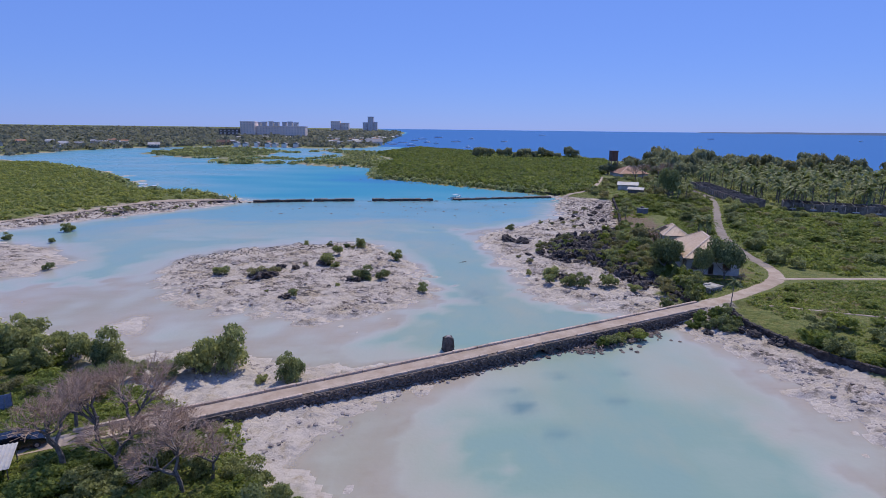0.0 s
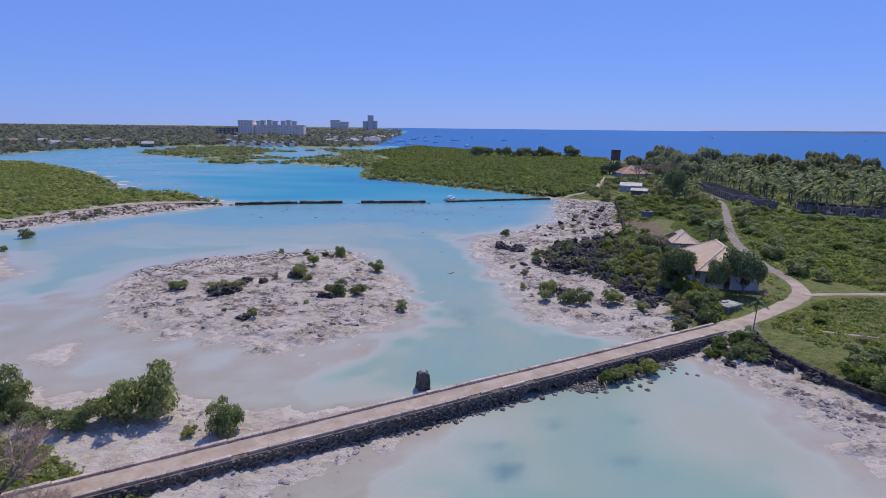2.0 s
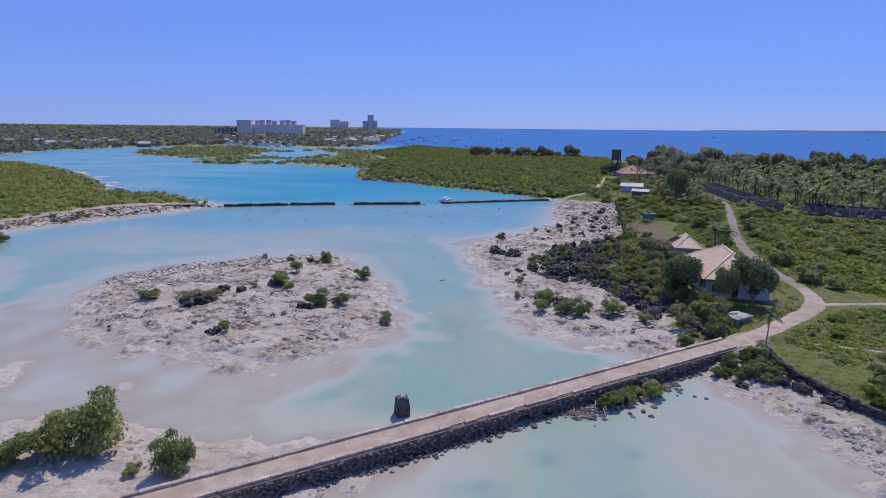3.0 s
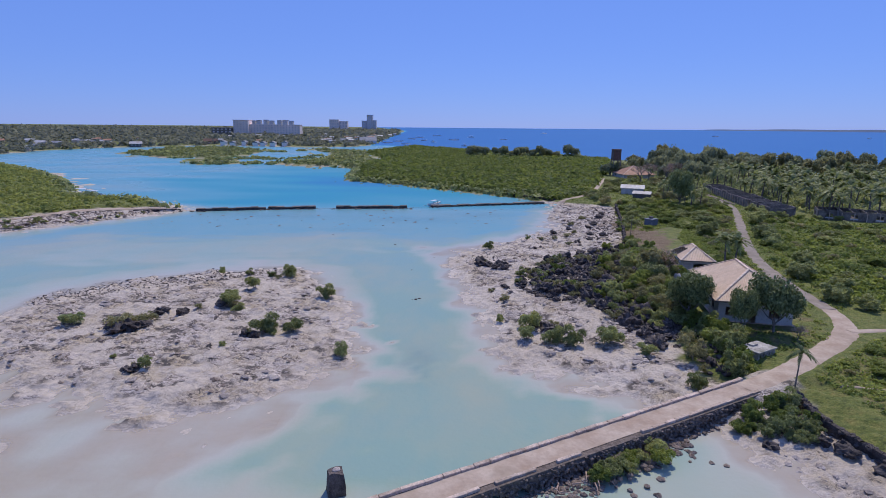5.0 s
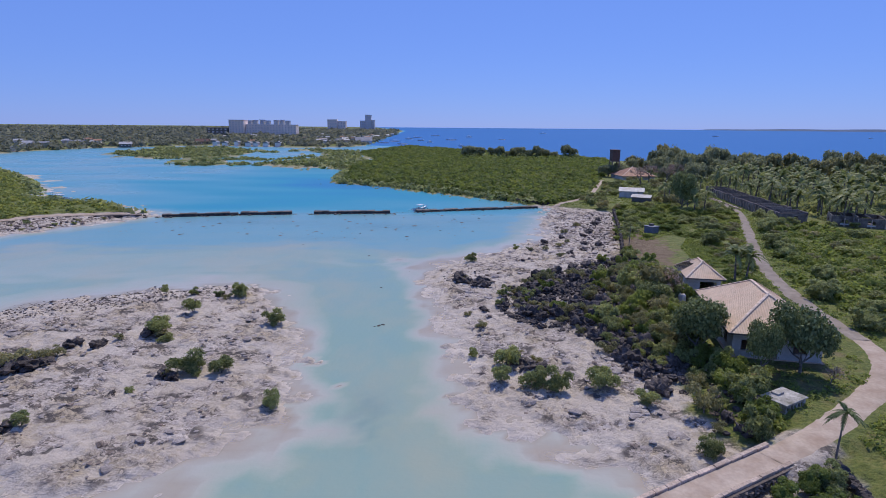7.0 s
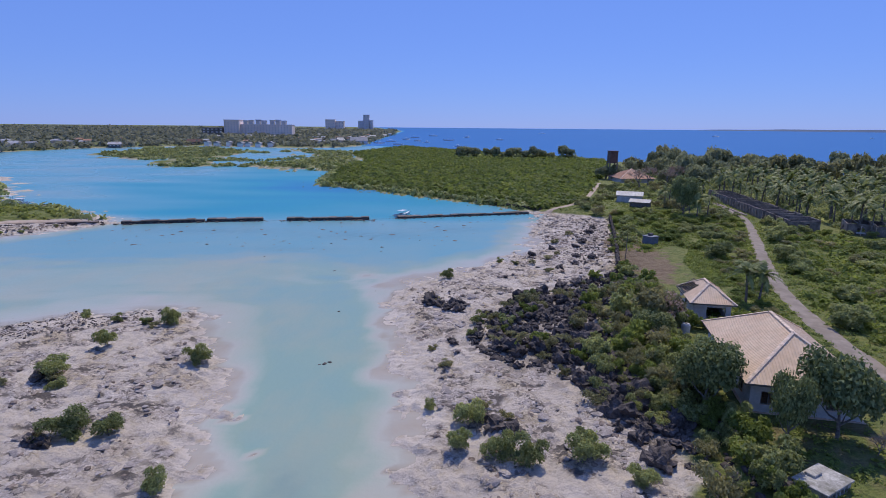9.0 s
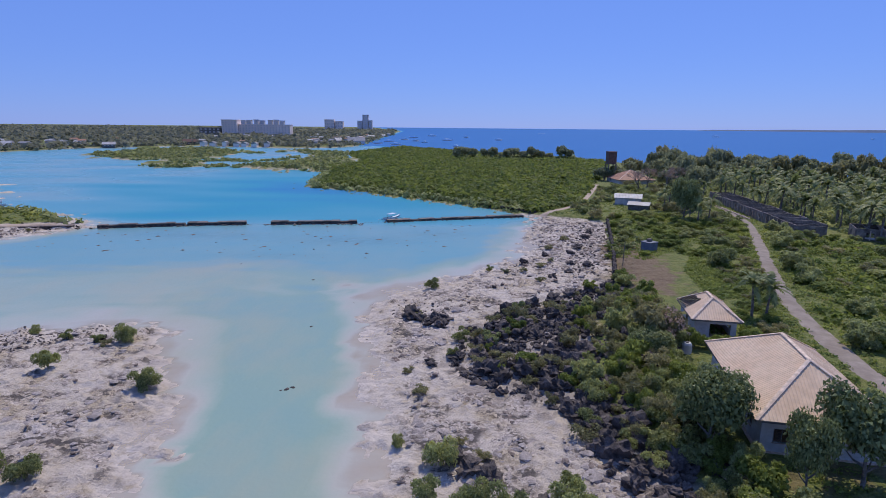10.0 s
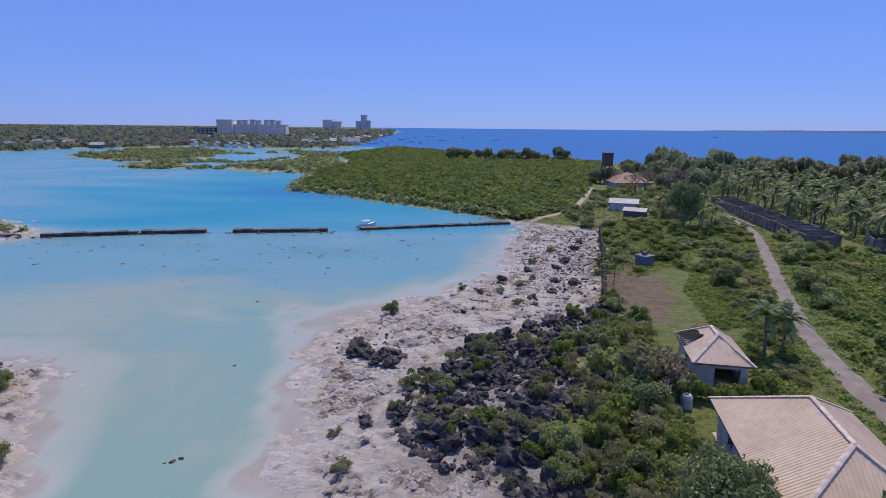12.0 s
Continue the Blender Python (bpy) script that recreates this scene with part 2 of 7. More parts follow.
PLASTER = spot_material("white_plaster", (0.42, 0.41, 0.40), (0.62, 0.61, 0.60), 0.7, 0.9, 0.15, 0.01, stain=(0.42, 0.40, 0.38), grain=0.35)
ROOF = spot_material("faded_roof_sheet", (0.68, 0.47, 0.30), (0.78, 0.585, 0.40), 0.25, 0.8, 0.1, 0.01, grain=0.35)
# warmer, brighter copy of ROOF: paints extra light onto the front slope
ROOF_FRONT_LIT = spot_material("front_lit_roof_sheet", (0.78, 0.52, 0.30), (0.87, 0.64, 0.42), 0.25, 0.55, 0.1, 0.01, grain=0.35)
ROOF_RED = spot_material("rusty_red_roof", (0.36, 0.17, 0.10), (0.50, 0.27, 0.17), 0.3, 0.7, 0.1, 0.01, grain=0.35)
ROOF_PALE = spot_material("pale_roof_sheet", (0.36, 0.35, 0.34), (0.58, 0.56, 0.54), 0.4, 0.6, 0.1, 0.01, stain=(0.4, 0.33, 0.27), grain=0.35)
DARK_PANEL = spot_material("painted_dark_interior", (0.02, 0.018, 0.016), (0.05, 0.045, 0.04), 1.0, 0.9, 0.1, 0.01)
OLD_CONCRETE = spot_material("blackened_concrete", (0.13, 0.105, 0.085), (0.33, 0.28, 0.235), 0.6, 0.95, 0.5, 0.04, per_object=0.15, stain=(0.065, 0.053, 0.045))
TOWER_BRICK = spot_material("brown_tower_cladding", (0.12, 0.075, 0.06), (0.22, 0.14, 0.11), 0.6, 0.9, 0.2, 0.03)
BLUE_PAINT = spot_material("blue_grey_paint", (0.12, 0.135, 0.17), (0.19, 0.21, 0.25), 1.0, 0.7, 0.1, 0.01)
CAR_PAINT = spot_material("dark_car_paint", (0.008, 0.010, 0.016), (0.012, 0.016, 0.025), 2.0, 0.2, 0.0, 0.01)
WHITE_PAINT = spot_material("white_car_paint", (0.70, 0.70, 0.70), (0.82, 0.82, 0.82), 2.0, 0.3, 0.0, 0.01)
# FAR_WHITE and FAR_BLUE: paled base colours stand in for distance haze
FAR_WHITE = spot_material("haze_paled_render", (0.86, 0.70, 0.62), (0.93, 0.80, 0.72), 0.02, 0.8, 0.0, 0.1, grain=0.35)
FAR_BLUE = spot_material("haze_paled_tower_render", (0.56, 0.54, 0.57), (0.68, 0.65, 0.67), 0.02, 0.7, 0.0, 0.1, grain=0.35)
TIMBER = spot_material("grey_timber", (0.09, 0.08, 0.075), (0.22, 0.20, 0.18), 2.0, 0.9, 0.3, 0.02)
BATTENS = spot_material("weathered_roof_battens", (0.20, 0.14, 0.10), (0.38, 0.28, 0.21), 1.0, 0.9, 0.3, 0.02)
# the blue of distance haze is painted into this base colour
FAR_LAND = spot_material("haze_painted_far_land", (0.07, 0.12, 0.20), (0.10, 0.15, 0.24), 0.01, 0.9, 0.0, 0.1, grain=0.3)
CISTERN_WHITE = spot_material("stained_white_concrete", (0.30, 0.28, 0.25), (0.58, 0.55, 0.50), 1.2, 0.9, 0.3, 0.02, stain=(0.16, 0.15, 0.11))
GLASS = spot_material("dark_window_glass", (0.02, 0.03, 0.05), (0.03, 0.045, 0.07), 1.0, 0.1, 0.0, 0.01)
RUSTY = spot_material("rust_brown_metal", (0.10, 0.055, 0.04), (0.20, 0.11, 0.08), 1.0, 0.85, 0.2, 0.02)
RUBBER = spot_material("black_rubber", (0.012, 0.012, 0.012), (0.03, 0.03, 0.03), 4.0, 0.8, 0.1, 0.01)
BLUE_SHEET = spot_material("faded_blue_sheet", (0.14, 0.18, 0.30), (0.24, 0.28, 0.40), 1.0, 0.6, 0.1, 0.01, per_object=0.2)
# window bands paled towards the walls in place of distance haze
FAR_GLASS = spot_material("haze_paled_window_bands", (0.58, 0.52, 0.50), (0.68, 0.60, 0.57), 0.1, 0.3, 0.0, 0.1)
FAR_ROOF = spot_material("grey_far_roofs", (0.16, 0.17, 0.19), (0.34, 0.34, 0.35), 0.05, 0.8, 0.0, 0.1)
HULL = spot_material("boat_hull_white", (0.6, 0.62, 0.66), (0.8, 0.82, 0.85), 1.0, 0.5, 0.1, 0.01)


# ---- mesh helpers ----
def mesh_of(name, bm, mats):
    me = bpy.data.meshes.new(name)
    bm.to_mesh(me)
    bm.free()
    for m in (mats if isinstance(mats, (list, tuple)) else (mats,)):
        me.materials.append(m)
    return me


def part(name, bm, mat, parent=None, label=""):
    ob = new(name, bm if isinstance(bm, bpy.types.Mesh) else mesh_of(name, bm, mat))
    ob.parent = parent
    return tagged(ob, label)


def thing(name, m, label, category, group="", kind=""):
    ob = new(name)
    ob.matrix_world = m
    return tagged(ob, label, category, group, kind)


def raw_mesh(name, verts, faces, mat, smooth=False):
    me = bpy.data.meshes.new(name)
    v, f = np.asarray(verts, np.float32).reshape(-1, 3), np.asarray(faces, np.int32)
    me.vertices.add(len(v))
    me.vertices.foreach_set("co", v.ravel())
    me.loops.add(f.size)
    me.loops.foreach_set("vertex_index", f.ravel())
    me.polygons.add(len(f))
    me.polygons.foreach_set("loop_start", np.arange(len(f), dtype=np.int32) * f.shape[1])
    me.polygons.foreach_set("use_smooth", np.full(len(f), smooth))
    me.materials.append(mat)
    me.update(calc_edges=True)
    return me


def add_box(bm, x0, y0, z0, x1, y1, z1, bevel=0.0, m=None):
    r = bmesh.ops.create_cube(bm, size=1.0)
    vs = r["verts"]
    bmesh.ops.scale(bm, vec=(x1 - x0, y1 - y0, z1 - z0), verts=vs)
    bmesh.ops.translate(bm, vec=((x0 + x1) / 2, (y0 + y1) / 2, (z0 + z1) / 2), verts=vs)
    if bevel:
        es = list({ed for v in vs for ed in v.link_edges})
        out = bmesh.ops.bevel(bm, geom=es, offset=bevel, segments=1, affect="EDGES")
        vs = list({v for f in out["faces"] for v in f.verts} | {v for v in vs if v.is_valid})
    if m is not None:
        bmesh.ops.transform(bm, matrix=m, verts=vs)
    return vs


def box_mesh(*args, **kw):
    bm = bmesh.new()
    add_box(bm, *args, **kw)
    return bm


def add_tube(bm, pts, radii, sides=7):
    """A tapered tube along points."""
    rings = []
    for i, (p, r) in enumerate(zip(pts, radii)):
        p = Vector(p)
        d = (Vector(pts[min(i + 1, len(pts) - 1)]) - Vector(pts[max(i - 1, 0)])).normalized()
        u = d.orthogonal().normalized()
        v = d.cross(u)
        rings.append([bm.verts.new(p + (u * math.cos(k * math.tau / sides) + v * math.sin(k * math.tau / sides)) * r) for k in range(sides)])
    for a_, b_ in zip(rings, rings[1:]):
        for k in range(sides):
            bm.faces.new((a_[k], a_[(k + 1) % sides], b_[(k + 1) % sides], b_[k]))
    bm.faces.new(rings[0][::-1])
    bm.faces.new(rings[-1])


def rock_mesh(name, seed, mat, flat=0.6, rough=0.35, sub=2):
    bm = bmesh.new()
    bmesh.ops.create_icosphere(bm, subdivisions=sub, radius=0.5)
    off = Vector((seed * 7.3, seed * 3.1, seed * 1.7))
    for v in bm.verts:
        n_ = noise.noise(v.co * 2.2 + off) + 0.5 * noise.noise(v.co * 5.0 + off)
        if sub > 2:
            n_ += 0.9 * (0.35 - abs(noise.noise(v.co * 3.4 + off * 2))) + 0.9 * (0.3 - abs(noise.noise(v.co * 7.0 + off * 3)))
        v.co *= 1 + rough * n_
        v.co.z *= flat
    return mesh_of(name, bm, mat)


# ---- plan: outlines of land in metres, seen from above ----
ISLET = [(-64, 72), (-69, 86), (-66, 95), (-57, 103), (-45, 109), (-34, 112.5), (-27, 108), (-19, 95), (-15, 87), (-14.5, 78), (-11, 70.5), (-14, 63.5),
         (-19, 57), (-24, 51), (-28, 50), (-35, 54), (-41, 56), (-48, 56.5), (-57, 64)]
WEST_ISLET = [(-150, 114), (-106, 102), (-93, 89), (-92, 77), (-112, 66), (-150, 66)]
EAST = [(42, 215), (38, 190), (32, 160), (24, 149), (12, 138), (2, 124), (1, 117), (4, 102), (6, 88), (6.4, 74), (9, 65), (17, 61), (21, 56), (26, 53.5),
        (28, 49), (30.5, 45), (32, 37.5), (33.3, 30), (34, 17), (37, -10), (45, -90), (700, -90), (520, 20), (400, 170), (300, 300), (225, 400), (150, 515),
        (126, 553), (28, 697), (-46, 815), (-90, 640), (-52, 486), (-62, 440), (-76, 419), (-58, 390), (-55, 354), (-54, 330), (-49, 300), (-26, 286), (1, 258),
        (18, 245), (36, 226)]
SOUTH_WEST = [(-9, 34.5), (-22, 35), (-27, 34.5), (-34.5, 37.5), (-44, 40), (-50, 37.5), (-66, 45), (-80, 52), (-140, 60), (-400, 50), (-400, -90), (-13, -90),
              (-14, 4), (-18, 9.4), (-21, 11), (-23.5, 13.5), (-21.5, 18.2), (-17.5, 23.5), (-10, 31)]
NORTH_WEST = [(-90, 191), (-99, 177), (-110, 163), (-124, 142), (-136, 128), (-200, 98), (-460, 100), (-650, 400), (-380, 434), (-308, 394), (-228, 326),
              (-182, 276), (-146, 226), (-124, 218), (-106, 209), (-93, 197)]
FAR_SHORE = [(-700, 330), (-412, 497), (-426, 578), (-413, 679), (-318, 795), (-178, 749), (-134, 762), (-110, 850), (-125, 1140), (-160, 2000), (-190, 2760),
             (-620, 4900), (-6000, 4900), (-6000, 300)]
MANGROVE_A = [(-312, 553), (-236, 485), (-184, 495), (-199, 636), (-268, 722), (-325, 686)]
MANGROVE_B = [(-184, 429), (-158, 419), (-172, 470), (-200, 483)]
MANGROVE_C = [(-133, 424), (-62, 386), (-54, 440), (-88, 634), (-160, 690), (-140, 640), (-105, 560), (-110, 470)]
# grown-over ground within the land
EAST_GREEN = [(44, 218), (63, 205), (58, 181), (46.5, 141), (43.5, 134), (40, 122), (33, 108), (29, 96), (30, 84), (33, 74), (31, 66), (30, 60), (34, 59), (37, 61), (40, 58), (38.6, 55.5), (38.4, 51),
              (38.8, 46.5), (40.2, 41), (42.5, 36), (45, 28), (46, 10), (55, -90), (700, -90), (520, 20), (400, 170), (300, 300), (225, 400), (150, 515), (126, 553),
              (28, 697), (-46, 815), (-90, 640), (-50, 486), (-60, 440), (-74, 419), (-56, 390), (-53, 354), (-52, 330), (-47, 302), (-24, 288), (3, 261), (20, 248), (38, 228)]
SOUTH_GREEN = [(-24, 10), (-21, 8), (-18, 4), (-17, -90), (-400, -90), (-400, 44), (-140, 54), (-80, 47), (-62, 38), (-50, 30), (-42, 24), (-36, 20.5), (-33, 15), (-27, 12.5)]
NORTH_GREEN = [(-100, 195), (-112, 192), (-124, 186), (-129, 174), (-135, 158), (-142, 141), (-150, 128), (-200, 106), (-460, 110), (-650, 400), (-380, 430), (-308, 390), (-230, 322),
               (-184, 272), (-150, 224), (-126, 215), (-108, 206)]
DARK_ROCK = [(47, 140), (44, 134), (34, 128), (21, 118), (15, 105), (13.5, 98), (16.5, 92), (20, 89.5), (24, 87), (27, 81), (31, 74), (36, 78), (34, 95), (38, 112), (44, 124)]


# submerged sand banks, pale through the water
SHOALS = [[(-104, 60), (-84, 72), (-70, 78), (-60, 66), (-46, 58), (-34, 55), (-26, 50), (-20, 54), (-13, 62), (-10, 68), (-8.5, 62), (-14, 51), (-20, 45), (-23, 38), (-30, 36), (-40, 38), (-60, 42), (-84, 46)],
          [(-13, -30), (-15, 6), (-20, 13), (-16, 23), (-12, 22), (-11, 13), (-6, 4), (-3, -30)],
          [(29, 42), (28, 31), (27.5, 19), (26, 4), (25, -30), (36, -30), (36, 20), (32, 44)],
          [(-4, 133), (1, 124), (3, 108), (5, 86), (6, 68), (11, 60), (20, 55), (22, 60), (10, 70), (8, 90), (4, 120), (6, 134)]]
PALE_BAND = [(-96, 118), (-64, 116), (-40, 119), (-28, 128), (-14, 132), (-4, 131), (6, 136), (-6, 141), (-22, 148), (-52, 144), (-90, 142)]
ROAD_BANK = [(33.5, 56.8), (42, 62), (50, 68.2), (56, 73.2)]


def inside_distance(px, py, poly):
    """Signed distance to an outline: positive inside."""
    best = np.full(px.shape, 1e18)
    inside = np.zeros(px.shape, bool)
    n_ = len(poly)
    for i in range(n_):
        (x0, y0), (x1, y1) = poly[i], poly[(i + 1) % n_]
        dx, dy = x1 - x0, y1 - y0
        t = np.clip(((px - x0) * dx + (py - y0) * dy) / (dx * dx + dy * dy), 0, 1)
        best = np.minimum(best, (px - x0 - t * dx) ** 2 + (py - y0 - t * dy) ** 2)
        cross = (y0 > py) != (y1 > py)
        xx = x0 + (py - y0) * dx / (dy if dy else 1e-9)
        inside ^= cross & (px < xx)
    d = np.sqrt(best)
    return np.where(inside, d, -d)


_rng = np.random.RandomState(11)
_waves = [(_rng.uniform(-1, 1, 2), _rng.uniform(0, 6.28)) for _ in range(28)]


def rough_field(x, y, size):
    """Smooth uneven field, about -1 to 1, with features of that many metres."""
    s = np.zeros_like(x)
    for i, (k, p) in enumerate(_waves):
        k = k / np.hypot(*k) * (0.5 + (i % 7) * 0.28)
        s += np.sin((x * k[0] + y * k[1]) * 6.28 / size + p + 1.3 * np.sin((x * k[1] - y * k[0]) * 4.1 / size + 2 * p))
    return s / 5.3


def smooth(v, lo, hi):
    t = np.clip((v - lo) / (hi - lo), 0, 1)
    return t * t * (3 - 2 * t)


def land_fields(x, y):
    """Ground height and cover at points of the plan."""
    wob = 1.6 * rough_field(x, y, 9.0) + 0.8 * rough_field(x + 50, y, 3.1)
    big = np.clip(np.hypot(x, y - 80) / 60, 1, 4)
    r_islet, r_west, r_east, r_south = (inside_distance(x, y, p) for p in (ISLET, WEST_ISLET, EAST, SOUTH_WEST))
    r_north, r_far = inside_distance(x, y, NORTH_WEST), inside_distance(x, y, FAR_SHORE)
    r_m = np.maximum.reduce([inside_distance(x, y, p) for p in (MANGROVE_A, MANGROVE_B, MANGROVE_C)])
    d_islet, d_west, d_east, d_south = r_islet + wob * 1.3, r_west + wob * 1.3, r_east + wob * big, r_south + wob * 0.6
    d_north, d_far = r_north + wob * big, r_far + wob * 4
    d_m = r_m + wob * 4 + 14 * rough_field(x, y, 45.0) - 6
    green = np.maximum.reduce([inside_distance(x, y, EAST_GREEN) + wob * 0.5, inside_distance(x, y, SOUTH_GREEN) + wob * 0.5, inside_distance(x, y, NORTH_GREEN) + wob * 0.5, d_far, d_m])
    d = np.maximum.reduce([d_islet, d_west, d_east, d_south, d_north, d_far, d_m])
    # shallow apron round the islets and the shore, deeper in the lagoon and the sea
    lagoon = smooth(y, 195, 215)
    sea = smooth(inside_distance(x, y, [(128, 556), (28, 702), (-46, 820), (-110, 850), (-125, 1140), (-180, 2760), (-620, 4950), (6000, 4950), (6000, -200), (740, -200), (405, 175), (305, 305), (230, 405), (152, 520)]), -8, 12)
    out = np.maximum(-np.maximum.reduce([r_islet, r_west, r_east, r_south, r_north, r_far, r_m]) + 1.2 * rough_field(x, y, 14.0), 0)
    pond = smooth(0.536 * (x + 30) - (y - 21.5), 0.0, 2.0)           # the near pool, south of the causeway
    bed = 0.03 + out * (0.034 - 0.024 * pond) + 0.13 * pond * smooth(out, 0.8, 5) + (0.10 - 0.02 * pond) * smooth(out, 5, 16) + 0.07 * rough_field(x, y, 34.0) * smooth(out, 2, 12)
    bed = bed + 0.24 * smooth(out, 0.3, 4.5) * smooth(x, -22, -8) * (1 - smooth(x, 14, 30)) * smooth(y, 40, 50) * (1 - smooth(y, 110, 135))   # the channel
    bed = bed * (1 + 0.6 * smooth(y, 110, 190)) + lagoon * smooth(out, 0, 22) * 0.42 + 0.22 * lagoon
    bed = np.minimum(np.maximum(bed, 0.02), 0.46 + 0.26 * smooth(y, 105, 160) + 0.42 * lagoon) + sea * 6.0
    ragged = 2.6 * rough_field(x, y, 13.0) + 1.0 * rough_field(x + 20, y, 5.5)
    shoal = smooth(np.maximum.reduce([inside_distance(x, y, p) for p in SHOALS]) + ragged, -5.5, 4.0)
    bed = bed * (1 - shoal) + (0.07 + 0.045 * rough_field(x, y + 9, 16.0)) * shoal
    band = smooth(inside_distance(x, y, PALE_BAND) + 4 * rough_field(x * 0.4, y, 12.0), -9, 6)
    bed = bed * (1 - 0.38 * band)
    rocky = smooth(d, 0, 3) * (1 - 0.9 * smooth(green, -1.0, 2.0))
    # tilted beds of coral rock: a low scarp to the south, then a gentle slope down
    dip = 0.42 * y + 0.10 * x + 1.5 * rough_field(x * 0.6, y, 7.0) + 0.75 * rough_field(x * 0.7 + 30, y, 2.7)
    part_ = dip - np.floor(dip)
    scarp = smooth(part_, 0.0, 0.14) - part_
    keep_ = smooth(rough_field(x + 40, y - 20, 8.0) + 0.6 * rough_field(x, y + 60, 3.3), -0.5, 0.5)
    h_land = np.minimum(0.06 + 0.075 * d, 0.45) + ((0.06 + 0.42 * keep_) * scarp + 0.10 * rough_field(x, y, 1.3)) * rocky
    h_land = h_land + smooth(green, -1.0, 5.0) * 1.1
    h = np.where(d > 0, h_land, -bed)
    bank = np.full(x.shape, 1e9)
    for (x0, y0), (x1, y1) in zip(ROAD_BANK, ROAD_BANK[1:]):
        t = np.clip(((x - x0) * (x1 - x0) + (y - y0) * (y1 - y0)) / ((x1 - x0) ** 2 + (y1 - y0) ** 2), 0, 1)
        bank = np.minimum(bank, np.hypot(x - x0 - t * (x1 - x0), y - y0 - t * (y1 - y0)))
    up = 1 - smooth(bank, 1.6, 4.2)
    h = np.where(up > 0, np.maximum(h, -0.6 + 2.14 * up), h)
    reef = smooth(d, 0.0, 3.5) * (1 - 0.8 * smooth(d_south, -1, 0.5)) * (0.15 + 0.85 * smooth(rough_field(x + 70, y, 11.0) + 0.5 * rough_field(x, y + 40, 4.0), -0.55, 0.25))
    grass = np.maximum(smooth(green, -0.8, 1.2), smooth(y, 219, 223) * smooth(d, -0.4, 0.4) * smooth(x, -75, -70))
    grass = np.maximum(grass, smooth(d_m, -3, 0))
    dark = 0.4 * smooth(inside_distance(x, y, DARK_ROCK) + 3.5 * rough_field(x, y, 5.0), -1.0, 2.0)
    return h, d, reef, grass, dark, sea, lagoon


def stretch_axis(lo, hi, step, ends, grow):
    """Even steps between lo and hi, then growing steps out to the ends."""
    mid = list(np.arange(lo, hi + step / 2, step))
    left, s, v = [], step, lo
    while v > ends[0]:
        s *= grow
        v -= s
        left.append(max(v, ends[0]))
    right, s, v = [], step, mid[-1]
    while v < ends[1]:
        s *= grow
        v += s
        right.append(min(v, ends[1]))
    return np.array(left[::-1] + mid + right)


def sheet(name, xs, ys, height, mat, fields):
    X, Y = np.meshgrid(xs, ys)
    nx, ny = len(xs), len(ys)
    verts = np.stack([X.ravel(), Y.ravel(), height.ravel()], 1)
    me = bpy.data.meshes.new(name)
    idx = np.arange(nx * ny).reshape(ny, nx)
    quads = np.stack([idx[:-1, :-1], idx[:-1, 1:], idx[1:, 1:], idx[1:, :-1]], -1).reshape(-1, 4)
    me.vertices.add(len(verts))
    me.vertices.foreach_set("co", verts.ravel())
    me.loops.add(quads.size)
    me.loops.foreach_set("vertex_index", quads.ravel())
    me.polygons.add(len(quads))
    me.polygons.foreach_set("loop_start", np.arange(len(quads)) * 4)
    me.polygons.foreach_set("use_smooth", np.ones(len(quads), bool))
    for key, v in fields.items():
        at_ = me.attributes.new(key, "FLOAT", "POINT")
        at_.data.foreach_set("value", v.ravel().astype(np.float32))
    me.materials.append(mat)
    me.update()
    me.validate()
    return new(name, me)


xs = stretch_axis(-68, 58, 0.38, (-4900, 4900), 1.035)
ys = stretch_axis(30, 204, 0.38, (-90, 4900), 1.035)
GX, GY = np.meshgrid(xs, ys)
GH, GD, REEF, GRASS, DARK, SEA, LAGOON = land_fields(GX, GY)
RANGE = np.hypot(GX, GY)
RISE = smooth(RANGE, 1500, 4900) * 13.0      # stands in for the horizon, a little above the flat sheet's edge
DRY = smooth(inside_distance(GX, GY, [(52, 172), (61, 172), (57.5, 139.5), (53, 126), (47, 126), (46, 139)]) + 2 * rough_field(GX, GY, 6.0), -1.5, 2.0)
DRY = np.maximum(DRY, 0.55 * smooth(inside_distance(GX, GY, [(42, 59), (52, 66), (60, 71), (120, 74), (120, 40), (75, 46), (56, 51), (44, 48)]), -1, 2) * smooth(rough_field(GX, GY, 14.0) + 0.6 * rough_field(GX, GY, 4.0), -0.5, 0.9))
DRY = np.maximum(DRY, 0.6 * smooth(inside_distance(GX, GY, [(38, 66), (46, 66), (56, 77), (57, 98), (53, 99), (44, 76), (39, 78)]), -1, 2) * smooth(rough_field(GX + 9, GY, 5.0), -0.4, 0.6))
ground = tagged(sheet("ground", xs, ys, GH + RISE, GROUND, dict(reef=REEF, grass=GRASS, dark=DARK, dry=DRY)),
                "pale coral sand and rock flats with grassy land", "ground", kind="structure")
wxs, wys = stretch_axis(-80, 50, 1.2, (-4900, 4900), 1.04), stretch_axis(-4, 200, 1.2, (-90, 4900), 1.04)
WX, WY = np.meshgrid(wxs, wys)
WH, WD, _a, _b, _c, WSEA, WLAG = land_fields(WX, WY)
depth = np.clip(np.where(WH > 0, 0, -WH) * 0.50, 0, 0.60)
